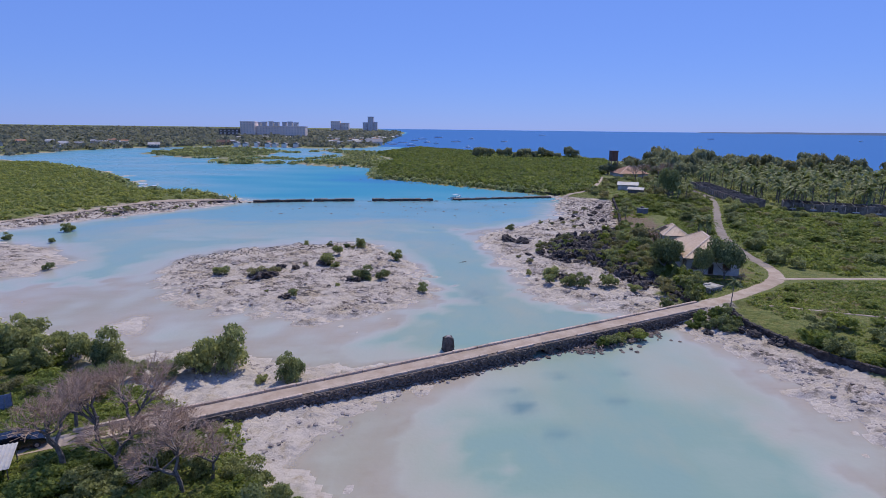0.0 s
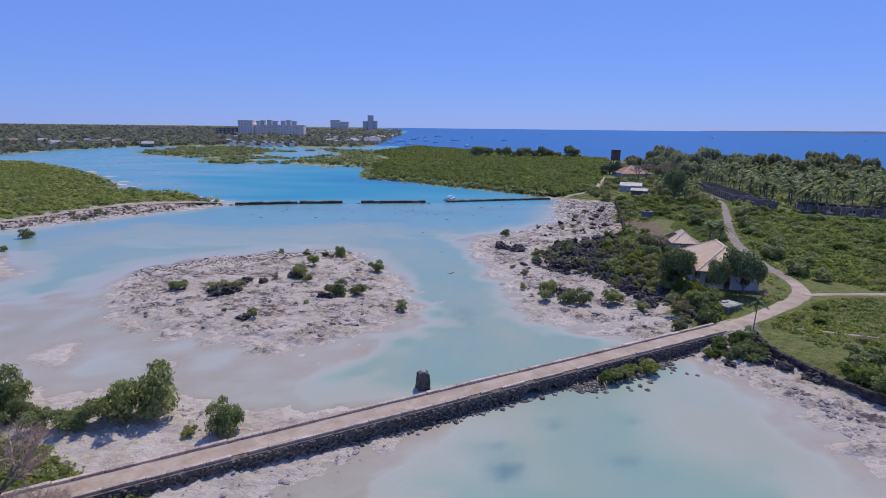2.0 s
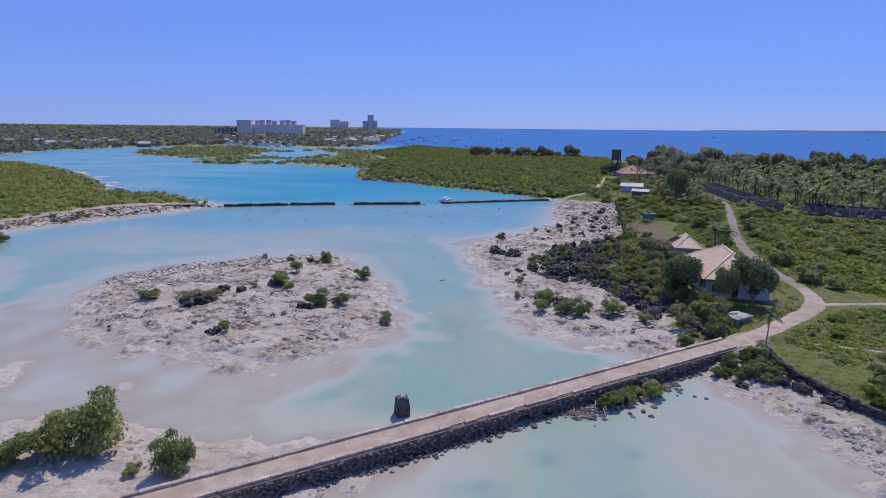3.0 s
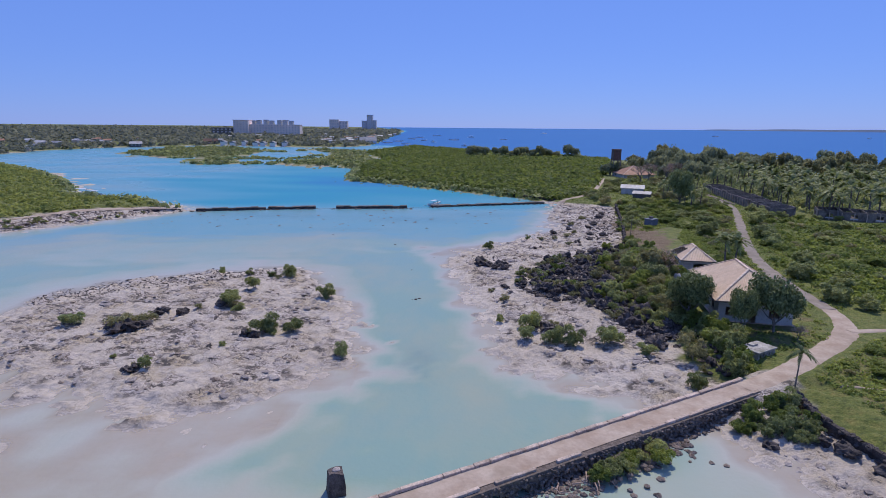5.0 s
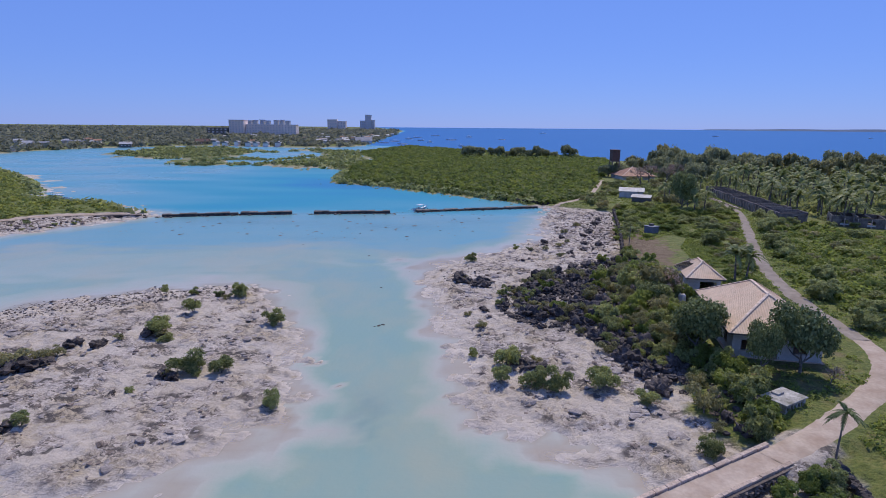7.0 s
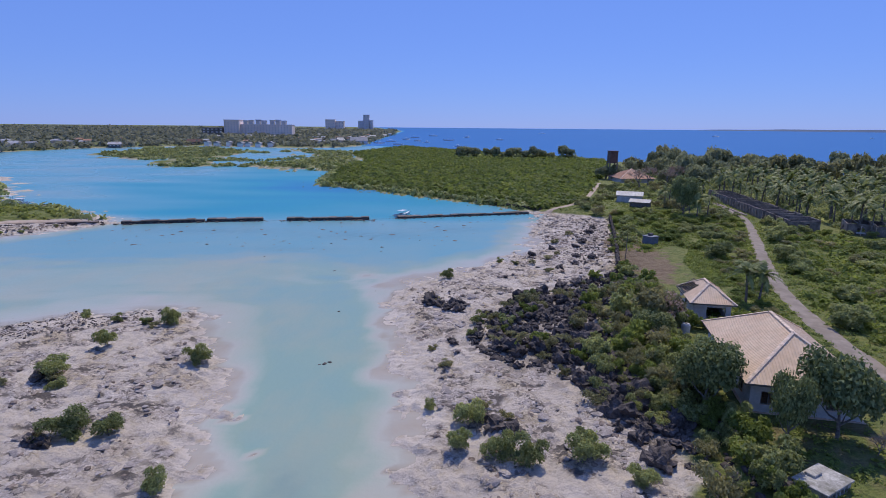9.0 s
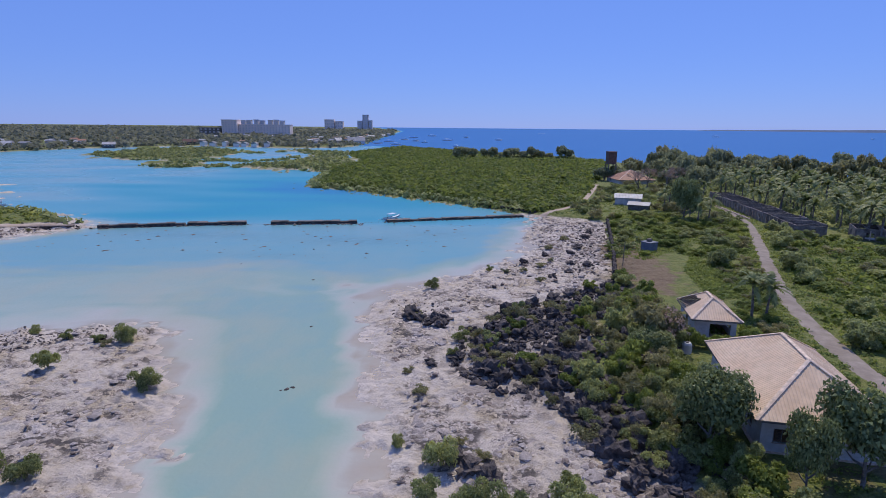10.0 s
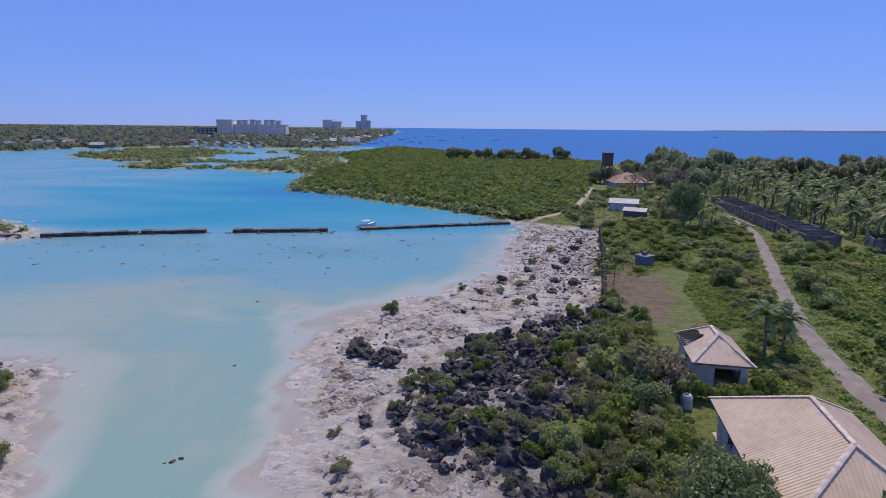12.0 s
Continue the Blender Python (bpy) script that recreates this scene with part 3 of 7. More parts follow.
# the lagoon behind the dam: deepest in its middle, paler to the west and far end
basin = 0.39 + 0.24 * np.exp(-((WX + 40) / 85) ** 2 - ((WY - 290) / 95) ** 2) + 0.05 * rough_field(WX * 0.4, WY, 60.0)
depth = (depth * (1 - WLAG) + basin * WLAG) * (1 - WSEA) + WSEA * 0.93
WEED = sum(np.exp(-((WX - x) / a) ** 2 - ((WY - y) / b) ** 2) * f for x, y, a, b, f in
           [(-0.7, 24.5, 1.5, 1.7, 0.8), (13.4, 33.6, 0.9, 0.6, 0.8), (10.4, 26.1, 1.2, 0.9, 0.9), (-1.8, 28.0, 2.6, 1.0, 0.4), (5.0, 32.5, 1.2, 0.7, 0.6), (2.5, 19.0, 1.6, 1.3, 0.35),
            (-3.0, 66.0, 2.6, 5.5, 0.3), (-9.0, 176.0, 16.0, 6.0, 0.35), (-52.0, 181.0, 20.0, 5.0, 0.3), (12.0, 186.0, 11.0, 5.0, 0.3), (-26, 158, 12, 3, 0.2)])
WEED = np.clip(WEED * (1 + 0.5 * rough_field(WX, WY, 3.0)), 0, 1)
water = tagged(sheet("water", wxs, wys, smooth(np.hypot(WX, WY), 1500, 4900) * 13.0, WATER, dict(depth=depth, weed=WEED, calm=1 - WSEA)),
               "shallow milky turquoise lagoon water and deep blue sea", "water", kind="structure")


def ground_height(x, y):
    """Height of the ground sheet, between its corners."""
    i, j = min(max(int(np.searchsorted(xs, x)), 1), len(xs) - 1), min(max(int(np.searchsorted(ys, y)), 1), len(ys) - 1)
    u, v = (x - xs[i - 1]) / (xs[i] - xs[i - 1]), (y - ys[j - 1]) / (ys[j] - ys[j - 1])
    return float((GH[j - 1, i - 1] * (1 - u) + GH[j - 1, i] * u) * (1 - v) + (GH[j, i - 1] * (1 - u) + GH[j, i] * u) * v)


# ---- causeway and roads ----
def along(points, step):
    """Evenly spaced points and directions on a polyline."""
    out, carry = [], 0.0
    for (x0, y0), (x1, y1) in zip(points, points[1:]):
        ln = math.hypot(x1 - x0, y1 - y0)
        s = carry
        while s < ln:
            out.append((x0 + (x1 - x0) * s / ln, y0 + (y1 - y0) * s / ln, (x1 - x0) / ln, (y1 - y0) / ln))
            s += step
        carry = s - ln
    return out


def smooth_line(points, rounds=3):
    for _ in range(rounds):
        q = [points[0]]
        for (x0, y0, *w0), (x1, y1, *w1) in zip(points, points[1:]):
            for t in (0.25, 0.75):
                q.append((x0 + (x1 - x0) * t, y0 + (y1 - y0) * t, *[a_ + (b_ - a_) * t for a_, b_ in zip(w0, w1)]))
        points = q + [points[-1]]
    return points


def road_strip(name, line, mat, label, lift=0.10, base=None, across=6):
    """A worn track along (x, y, width) points, with uneven edges."""
    pts = smooth_line(line)
    verts, faces = [], []
    for i, (x, y, w) in enumerate(pts):
        xa, ya = pts[max(i - 1, 0)][:2]
        xb, yb = pts[min(i + 1, len(pts) - 1)][:2]
        ln = math.hypot(xb - xa, yb - ya)
        nx, ny = -(yb - ya) / ln, (xb - xa) / ln
        for k in range(across + 1):
            s = (k / across - 0.5) * w
            edge = 1 + 0.28 * noise.noise(Vector((x * 0.4, y * 0.4, k * 3.0))) if k in (0, across) else 1
            px, py = x + nx * s * edge, y + ny * s * edge
            z = (ground_height(px, py) if base is None else base) + lift + 0.03 * noise.noise(Vector((px, py, 0)))
            verts.append((px, py, z - (0.12 if k in (0, across) else 0)))
    n_ = across + 1
    for i in range(len(pts) - 1):
        for k in range(across):
            faces.append((i * n_ + k, i * n_ + k + 1, (i + 1) * n_ + k + 1, (i + 1) * n_ + k))
    return tagged(new(name, raw_mesh(name, verts, faces, mat, True)), label, "road", kind="structure")


CAUSE_A, CAUSE_B = Vector((-47.0, 12.6)), Vector((34.0, 57.1))
CU = (CAUSE_B - CAUSE_A).normalized()
CLEN = (CAUSE_B - CAUSE_A).length
CAUSE = Matrix(((CU.x, -CU.y, 0, CAUSE_A.x), (CU.y, CU.x, 0, CAUSE_A.y), (0, 0, 1, 0), (0, 0, 0, 1)))
TOP, HALF = 1.55, 1.5
NEAR = 1.3            # from the middle to the south edge
CULVERTS = [(57.3, 1.2, 0.95), (60.2, 0.6, 0.7)]      # along, half width, height

causeway = thing("causeway", CAUSE, "narrow coral-rubble causeway with concrete kerbs across shallow water", "causeway", kind="structure")
bm = bmesh.new()
edges_ = [0.0] + [v for s, w, h in CULVERTS for v in (s - w, s + w)] + [CLEN + 1]
for s0, s1 in zip(edges_[::2], edges_[1::2]):
    n_ = max(1, int((s1 - s0) / 2))
    for i in range(n_):
        add_box(bm, s0 + (s1 - s0) * i / n_, -NEAR - 0.35, -1.6, s0 + (s1 - s0) * (i + 1) / n_, HALF + 0.2, TOP - 0.02)
for s, w, h in CULVERTS:
    for k in range(6):
        a0, a1 = -1 + k / 3, -1 + (k + 1) / 3
        zz = h * math.sqrt(max(0.05, 1 - ((a0 + a1) / 2) ** 2))
        add_box(bm, s + a0 * w, -NEAR - 0.35, zz - 0.05, s + a1 * w, HALF + 0.2, TOP - 0.02)
bmesh.ops.remove_doubles(bm, verts=bm.verts, dist=0.001)
core = part("core", bm, RUBBLE, causeway)
# running surface
verts, faces = [], []
n_ = int(CLEN / 0.8)
for i in range(n_ + 1):
    s = CLEN * i / n_
    for k in range(7):
        w = -(NEAR - 0.28) + k / 6 * (NEAR + HALF - 0.56)
        rut = -0.035 * math.exp(-((abs(w - 0.1) - 0.6) / 0.22) ** 2)
        verts.append((s, w, TOP + 0.03 + rut + 0.04 * noise.noise(Vector((s * 0.5, w, 3)))))
for i in range(n_):
    for k in range(6):
        faces.append((i * 7 + k, i * 7 + k + 1, i * 7 + k + 8, i * 7 + k + 7))
part("road_surface", raw_mesh("road_surface", verts, faces, ROAD, True), None, causeway, "rutted pinkish coral road surface")
# rubble facing on both flanks
rng = random.Random(4)


def joined_rocks(name, spots, mat, sub=1, flat=0.7, rough=0.4, seed=1):
    """One mesh of many stones: spots are (x, y, z, size)."""
    protos = []
    for k in range(6):
        me = rock_mesh("proto", seed + k, mat, flat, rough, sub)
        co = np.empty(len(me.vertices) * 3)
        me.vertices.foreach_get("co", co)
        protos.append((co.reshape(-1, 3), np.array([p.vertices[:] for p in me.polygons])))
        bpy.data.meshes.remove(me)
    r_ = np.random.RandomState(seed)
    vs, fs, base = [], [], 0
    for x, y, z, s in spots:
        co, fa = protos[r_.randint(6)]
        a_ = r_.uniform(0, 6.28)
        ca, sa = math.cos(a_), math.sin(a_)
        sc = s * r_.uniform(0.75, 1.25, 3)
        c = co * sc
        c = np.stack([c[:, 0] * ca - c[:, 1] * sa + x, c[:, 0] * sa + c[:, 1] * ca + y, c[:, 2] + z], 1)
        vs.append(c)
        fs.append(fa + base)
        base += len(co)
    return raw_mesh(name, np.concatenate(vs), np.concatenate(fs), mat)


def in_culvert(s, z):
    return any(abs(s - c) < w and z < h for c, w, h in CULVERTS)


spots = []
for _ in range(2300):
    s, z = rng.uniform(0, CLEN), rng.uniform(-0.25, TOP - 0.12)
    if not in_culvert(s, z):
        spots.append((s, -NEAR - 0.36 - 0.42 * (1 - z / TOP) ** 2 * rng.uniform(0.4, 1.3), z, rng.uniform(0.2, 0.45)))
for _ in range(650):
    s = rng.uniform(0, CLEN)
    spots.append((s, -NEAR - rng.uniform(0.6, 1.25), rng.uniform(-0.1, 0.12), rng.uniform(0.2, 0.5)))
for _ in range(500):
    spots.append((rng.uniform(20, CLEN), HALF + rng.uniform(0.15, 0.5), rng.uniform(-0.1, 0.9), rng.uniform(0.25, 0.5)))
tagged(part("rubble_facing", joined_rocks("rubble_facing", spots, RUBBLE, 1, 0.75, 0.4, 3), None, causeway, "dark rubble stone facing"), kind="stuff")
# kerb blocks, cast in lengths
kerb_meshes = []
for k in range(5):
    bm = box_mesh(-0.5, -0.17, -0.14, 0.5, 0.17, 0.14, bevel=0.025)
    for v in bm.verts:
        v.co += Vector((0.02 * noise.noise(v.co * 3 + Vector((k, 0, 0))), 0.03 * noise.noise(v.co * 4 + Vector((0, k, 0))), 0.03 * noise.noise(v.co * 4 + Vector((0, 0, k)))))
    kerb_meshes.append(mesh_of("kerb_block", bm, KERB))
for side in (-1, 1):
    s = 6.0 if side < 0 else 4.0
    while s < CLEN - 0.5:
        ln = rng.uniform(1.1, 2.3)
        broken = side < 0 and 66.5 < s < 74 or rng.random() < 0.05
        if not broken:
            ob = part("kerb_block", kerb_meshes[rng.randrange(5)], None, causeway)
            ob.matrix_basis = pose(s + ln / 2, (0.1 - NEAR if side < 0 else HALF - 0.05), TOP + (0.06 if side < 0 else 0.12) + rng.uniform(-0.03, 0.03), rng.uniform(-3, 3), rng.uniform(-1.5, 1.5), rng.uniform(-1.2, 1.2)) @ Matrix.Diagonal((ln - 0.04, 1.15 if side > 0 else 1, 1, 1))
        s += ln

ROAD_LINE = [(33, 56.5, 3.0), (42, 62.0, 3.3), (50, 68.2, 3.5), (56, 73.2, 3.7), (59.6, 79.5, 3.2), (60.8, 85, 2.6)]
BACK_LINE = [(60.6, 84, 2.6), (61.4, 90, 2.6), (61.9, 95, 2.9), (63.4, 102, 2.9), (66.2, 113.2, 2.8), (70.5, 125.5, 2.6),
             (78.5, 144, 2.7), (89, 166.5, 2.8), (99, 188, 2.4), (105, 204, 2.6), (109, 222, 1.6), (113, 245, 1.2)]
road_strip("road", ROAD_LINE, ROAD, "unpaved pale coral road winding past the houses", lift=0.05)
road_strip("road_inland", BACK_LINE, TRACK, "narrow grey dirt road through scrub", lift=0.11)
road_strip("road_to_village", [(-47.5, 12.4, 2.8), (-54, 9.5, 3.0), (-66, 5, 3.0), (-95, -2, 3.0)], ROAD, "dusty coral track through scrub")
road_strip("side_track", [(57, 74.3, 1.6), (63, 75.0, 1.2), (73, 75.2, 1.2), (110, 76.5, 1.2), (190, 78, 1.2)], ROAD, "thin pale footpath through the grass")
road_strip("grass_track", [(44, 57.4, 0.5), (48, 56.2, 0.6), (51, 55.0, 0.5), (62, 51, 0.4)], ROAD, "faint worn footpath in grass")
road_strip("shore_path", [(39.5, 215, 1.6), (46, 217.5, 2.2), (52, 223, 2.2), (60, 234, 2.0), (66, 246, 2.0), (75, 272, 2.2), (88, 310, 2.4)], ROAD, "pale sandy path along scrub")
road_strip("west_track", [(-160, 108, 2.0), (-143, 134.5, 2.0), (-138, 143, 2.0), (-132, 158, 2.0), (-125.5, 175.5, 2.4), (-121, 183.5, 4.0), (-113, 188.5, 5.0), (-105, 189, 2.6), (-97, 191.5, 1.6)], ROAD, "pale coral track on a low bank", lift=0.3)


# ---- low walls of the shore ----
def rubble_wall(name, line, low, high, thick, mat, label, stone=0.5, seed=1, category="wall", kind="structure"):
    ob = thing(name, Matrix(), label, category, kind=kind)
    r_ = random.Random(seed)
    bm = bmesh.new()
    spots_ = []
    for (x0, y0), (x1, y1) in zip(line, line[1:]):
        ln = math.hypot(x1 - x0, y1 - y0)
        m = pose(x0, y0, 0, 0, 0, math.degrees(math.atan2(y1 - y0, x1 - x0)))
        add_box(bm, -0.1, -thick / 2, low, ln + 0.1, thick / 2, high - 0.08, m=m)
        for _ in range(int(ln * (high - low + thick) / stone / stone * 0.9)):
            s = r_.uniform(0, ln)
            if r_.random() < 0.45:
                p = m @ Vector((s, r_.uniform(-thick / 2, thick / 2), high - 0.1))
            else:
                p = m @ Vector((s, r_.choice((-1, 1)) * thick / 2, r_.uniform(low, high)))
            spots_.append((p.x, p.y, p.z, stone * r_.uniform(0.6, 1.3)))
    part("core", bm, mat, ob)
    tagged(part("rubble", joined_rocks("rubble", spots_, mat, 1, 0.7, 0.4, seed), None, ob), kind="stuff")
    return ob


rubble_wall("sea_wall_east", [(63, 204), (59.5, 190), (55, 172), (50.5, 155), (46.5, 141)], -0.2, 1.9, 0.5, BLACK_ROCK, "dark stone retaining wall edging the grass", 0.45, 21)
rubble_wall("sea_wall_pond", [(38.4, 56.3), (37.7, 52.8), (37.6, 49.3), (38.2, 46), (39.6, 41), (42, 36), (46, 31)], -0.2, 1.65, 0.5, BLACK_ROCK, "dark stone bank beneath the grass", 0.5, 22)
rubble_wall("west_bank", [(-154, 114), (-141.5, 133), (-136, 142), (-130, 157), (-123, 173.5), (-117, 181), (-104, 186.3), (-90, 190.2)], -0.3, 0.6, 0.8, BLACK_ROCK, "low dark stone bank at the water's edge", 0.8, 23)
rubble_wall("channel_wall", [(44, 221), (38, 227), (21, 248), (4, 262)], -0.4, 1.3, 0.8, BLACK_ROCK, "dark stone channel wall below mangroves", 0.9, 24)


def breakwater(x0, y0, x1, y1, seed, high=1.0):
    """A length of the old dam: a dark slab wall on a bed of tumbled stones."""
    ln, a_ = math.hypot(x1 - x0, y1 - y0), math.atan2(y1 - y0, x1 - x0)
    ob = thing("breakwater", pose(x0, y0, 0, 0, 0, math.degrees(a_)), "broken length of dark stone dam in turquoise water", "breakwater", "lengths of the old dam")
    r_ = random.Random(seed)
    n_ = max(2, int(ln / 2.5))
    bm = box_mesh(0, -0.9, -1.2, ln, 0.9, high - 0.28)
    cut = [ed for ed in bm.edges if abs(ed.verts[0].co.x - ed.verts[1].co.x) > 1]
    bmesh.ops.subdivide_edges(bm, edges=cut, cuts=n_ * 3, use_grid_fill=True)
    for v in bm.verts:
        v.co.y += 0.22 * noise.noise(Vector((v.co.x * 0.7, v.co.y, seed)))
    part("wall", bm, BLACK_ROCK, ob)
    for i in range(n_):
        bm = box_mesh(ln * i / n_, -1.05, -0.12, ln * (i + 1) / n_ - 0.06, 1.0, 0.12, bevel=0.06)
        if r_.random() < 0.9:
            part("cap_slab", bm, RUBBLE, ob, "weathered dark capping slab").matrix_basis = pose(0, 0, high - 0.15 + r_.uniform(-0.06, 0.06), r_.uniform(-3, 3), 0, 0)
        else:
            bm.free()
    sp = [(r_.uniform(-2.0, ln + 2.0), r_.gauss(-1.2, 0.7), r_.uniform(-0.25, 0.2), r_.uniform(0.3, 0.9)) for _ in range(int(ln * 5))]
    tagged(part("tumbled_rubble", joined_rocks("tumbled_rubble", sp, RUBBLE, 1, 0.6, 0.4, seed), None, ob), kind="stuff")
    return ob


for k, seg in enumerate([(-104, 186.6, -91, 189.5), (-84.5, 190.3, -62.4, 195.6), (-61.6, 195.9, -45.5, 198.4), (-38.3, 199.0, -13.2, 202.0), (-4.5, 205.0, 39, 217.5)]):
    breakwater(*seg, 31 + k, 1.0 if k < 4 else 0.75)
sill = [( -89 + 1.2 * k, 189.9, 0.0, 0.6) for k in range(5)] + [(-45 + 0.9 * k, 198.6 + 0.06 * k, -0.05, 0.5) for k in range(8)] + [(-13 + 1.0 * k, 202.3 + 0.3 * k, -0.05, 0.55) for k in range(9)]
tagged(new("dam_sill_stones", joined_rocks("dam_sill_stones", sill, RUBBLE, 1, 0.5, 0.4, 40)), "low stones in the gaps of the dam", "stones", kind="stuff")


# ---- plants ----
def leaf_cloud(name, lobes, count, size, mat, seed, flat=0.75, shell=0.55):
    """A crown of many small leaf sprays on overlapping lobes (x, y, z, radius)."""
    r_ = np.random.RandomState(seed)
    lob = np.array(lobes, float)
    w = lob[:, 3] ** 2
    pick = r_.choice(len(lob), count, p=w / w.sum())
    d = r_.normal(size=(count, 3))
    d /= np.linalg.norm(d, axis=1)[:, None]
    d[:, 2] = np.where(d[:, 2] < -0.35, -d[:, 2], d[:, 2])
    rad = lob[pick, 3] * (shell + (1 - shell) * r_.rand(count) ** 0.5) * (1 + 0.14 * r_.normal(size=count))
    c = lob[pick, :3] + d * rad[:, None] * np.array([1, 1, flat])
    nrm = d + 0.75 * r_.normal(size=(count, 3)) + np.array([0, 0, 0.35])
    nrm /= np.linalg.norm(nrm, axis=1)[:, None]
    u = np.cross(nrm, r_.normal(size=(count, 3)))
    u /= np.linalg.norm(u, axis=1)[:, None] + 1e-9
    v = np.cross(nrm, u)
    s = size * r_.uniform(0.6, 1.4, count)[:, None]
    q = np.stack([c - u * s * 1.1, c + u * s * 0.7 - v * s * 0.75, c + u * s * 0.7 + v * s * 0.75 + nrm * s * 0.2], 1).reshape(-1, 3)
    q[:, 2] = np.maximum(q[:, 2], 0.02)
    return raw_mesh(name, q, np.arange(count * 3).reshape(-1, 3), mat)


def limb_mesh(name, seed, height, spread, radius, limbs, mat=None):
    r_ = random.Random(seed)
    bm = bmesh.new()
    top = Vector((r_.uniform(-0.1, 0.1) * spread, r_.uniform(-0.1, 0.1) * spread, height))
    add_tube(bm, [(0, 0, -0.3), top * 0.3 + Vector((r_.uniform(-.05, .05) * height, 0, 0)), top * 0.65, top], [radius * 1.25, radius, radius * 0.8, radius * 0.5], 6)
    for k in range(limbs):
        a_ = k * math.tau / limbs + r_.uniform(-0.4, 0.4)
        b0 = top * r_.uniform(0.3, 0.85)
        tip = Vector((math.cos(a_) * spread, math.sin(a_) * spread, height + r_.uniform(0.0, 0.8) * spread))
        mid = b0.lerp(tip, 0.5) + Vector((0, 0, -0.1 * spread))
        add_tube(bm, [b0, mid, tip], [radius * 0.55, radius * 0.35, radius * 0.14], 5)
    return mesh_of(name, bm, mat or BARK)


PLANTS = {}
LATE_ROCKS = []


def plant_kind(key, name, label, category, mat, seed, lobes_n, count, size, height=0.0, spread=0.75, flat=0.75, group="", shell=0.55):
    """Meshes for one variant of plant, about one metre in crown radius."""
    r_ = random.Random(seed)
    loose = height < 0.4
    lobes = [(0, 0, height + 0.42, 0.52 if loose else 0.66)]
    for k in range(lobes_n):
        a_ = k * math.tau / lobes_n + r_.uniform(-0.5, 0.5)
        q = r_.uniform(0.35, spread)
        lobes.append((math.cos(a_) * q, math.sin(a_) * q, height + (r_.uniform(0.15, 0.95) if loose else r_.uniform(0.15, 0.75)), r_.uniform(0.2, 0.46) if loose else r_.uniform(0.3, 0.5)))
    crown = leaf_cloud(name + "_crown", lobes, count, size, mat, seed, flat, shell)
    trunk = limb_mesh(name + "_trunk", seed, max(height, 0.3), 0.55, 0.05 if height < 0.6 else 0.075, 4)
    PLANTS[key] = (name, label, category, crown, trunk, group)


def plant(key, x, y, size, tall=1.0, turn=None, z=None, label=""):
    name, lab, category, crown, trunk, group = PLANTS[key]
    tall = tall * 1.28 if key.startswith("mangrove") else tall
    t_ = rng.uniform(0, 360) if turn is None else turn
    m = pose(x, y, (ground_height(x, y) if z is None else z) - 0.03, 0, 0, t_) @ Matrix.Diagonal((size * rng.uniform(0.92, 1.08), size * rng.uniform(0.92, 1.08), size * tall, 1))
    ob = thing(name, m, label or lab, category, group)
    part("trunk", trunk, None, ob)
    part("crown", crown, None, ob)
    return ob


for k in range(4):
    plant_kind(f"mangrove{k}", "mangrove_bush", "glossy dark green mangrove bush standing on coral rock", "bush", LEAF, 100 + k, 9, 3600, 0.052)
    plant_kind(f"shrub{k}", "shrub", "yellow-green leafy shrub in coastal scrub", "shrub", LEAF_LIGHT, 120 + k, 9, 1900, 0.075, flat=0.8, group="coastal scrub")
    plant_kind(f"dark{k}", "dark_shrub", "dense dark green shrub in coastal scrub", "shrub", LEAF, 140 + k, 8, 1900, 0.075, flat=0.85, group="coastal scrub")
    plant_kind(f"grey{k}", "grey_shrub", "sparse grey-green shrub on weathered rock", "shrub", LEAF_GREY, 160 + k, 8, 1300, 0.065, flat=0.75, shell=0.3)
    plant_kind(f"tree{k}", "broadleaf_tree", "broad dark-leaved shade tree beside the house", "tree", LEAF_DARK, 180 + k, 14, 8000, 0.05, height=0.5, spread=0.75, flat=0.95)
    plant_kind(f"wood{k}", "woodland_tree", "green coastal woodland tree with rounded crown", "tree", (LEAF_WOOD, LEAF_WOOD, LEAF_GREY, LEAF_WOOD)[k], 200 + k, 13, 1700, 0.105, height=0.45, spread=0.9, flat=0.9, group="coastal woodland")
plant_kind("blossom", "flowering_tree", "spreading tree with pale pink blossom by the small house", "tree", BLOSSOM, 230, 8, 1700, 0.055, height=0.5)

# bushes of the coral islet: x, y, radius
for k, (x, y, s, tall) in enumerate([(-44.1, 108.4, 0.7, 1.2), (-37.5, 105.1, 0.8, 0.9), (-33.7, 96, 1.3, 1.1), (-33.2, 104.8, 0.8, 0.9), (-29.7, 105.5, 1.3, 1.2), (-19.8, 91.3, 1.4, 1.0),
                                     (-54, 77.4, 1.6, 0.8), (-34.4, 87.2, 1.7, 0.8), (-32.2, 84.3, 1.0, 0.8), (-25.0, 74.8, 1.9, 0.85), (-21.1, 74.9, 1.4, 0.95), (-35.5, 62.6, 0.9, 1.1),
                                     (-12.9, 67.1, 1.0, 1.1), (-29, 69.6, 0.5, 0.8), (-41.2, 65.6, 0.4, 0.8)]):
    plant(f"mangrove{k % 4}", x, y, s * 1.15, tall)
for k, (x, y, s) in enumerate([(-46.0, 75.8, 2.2), (-44.6, 77.6, 1.7), (-43.6, 79.2, 1.3), (-35.6, 88.4, 1.5), (-38.6, 84.6, 0.8), (-31.4, 103.6, 0.9), (-36.5, 62.3, 0.6), (-33.8, 86.2, 1.2), (-26.8, 73.6, 0.9)]):
    plant(f"grey{k % 4}", x, y, s, 0.9)
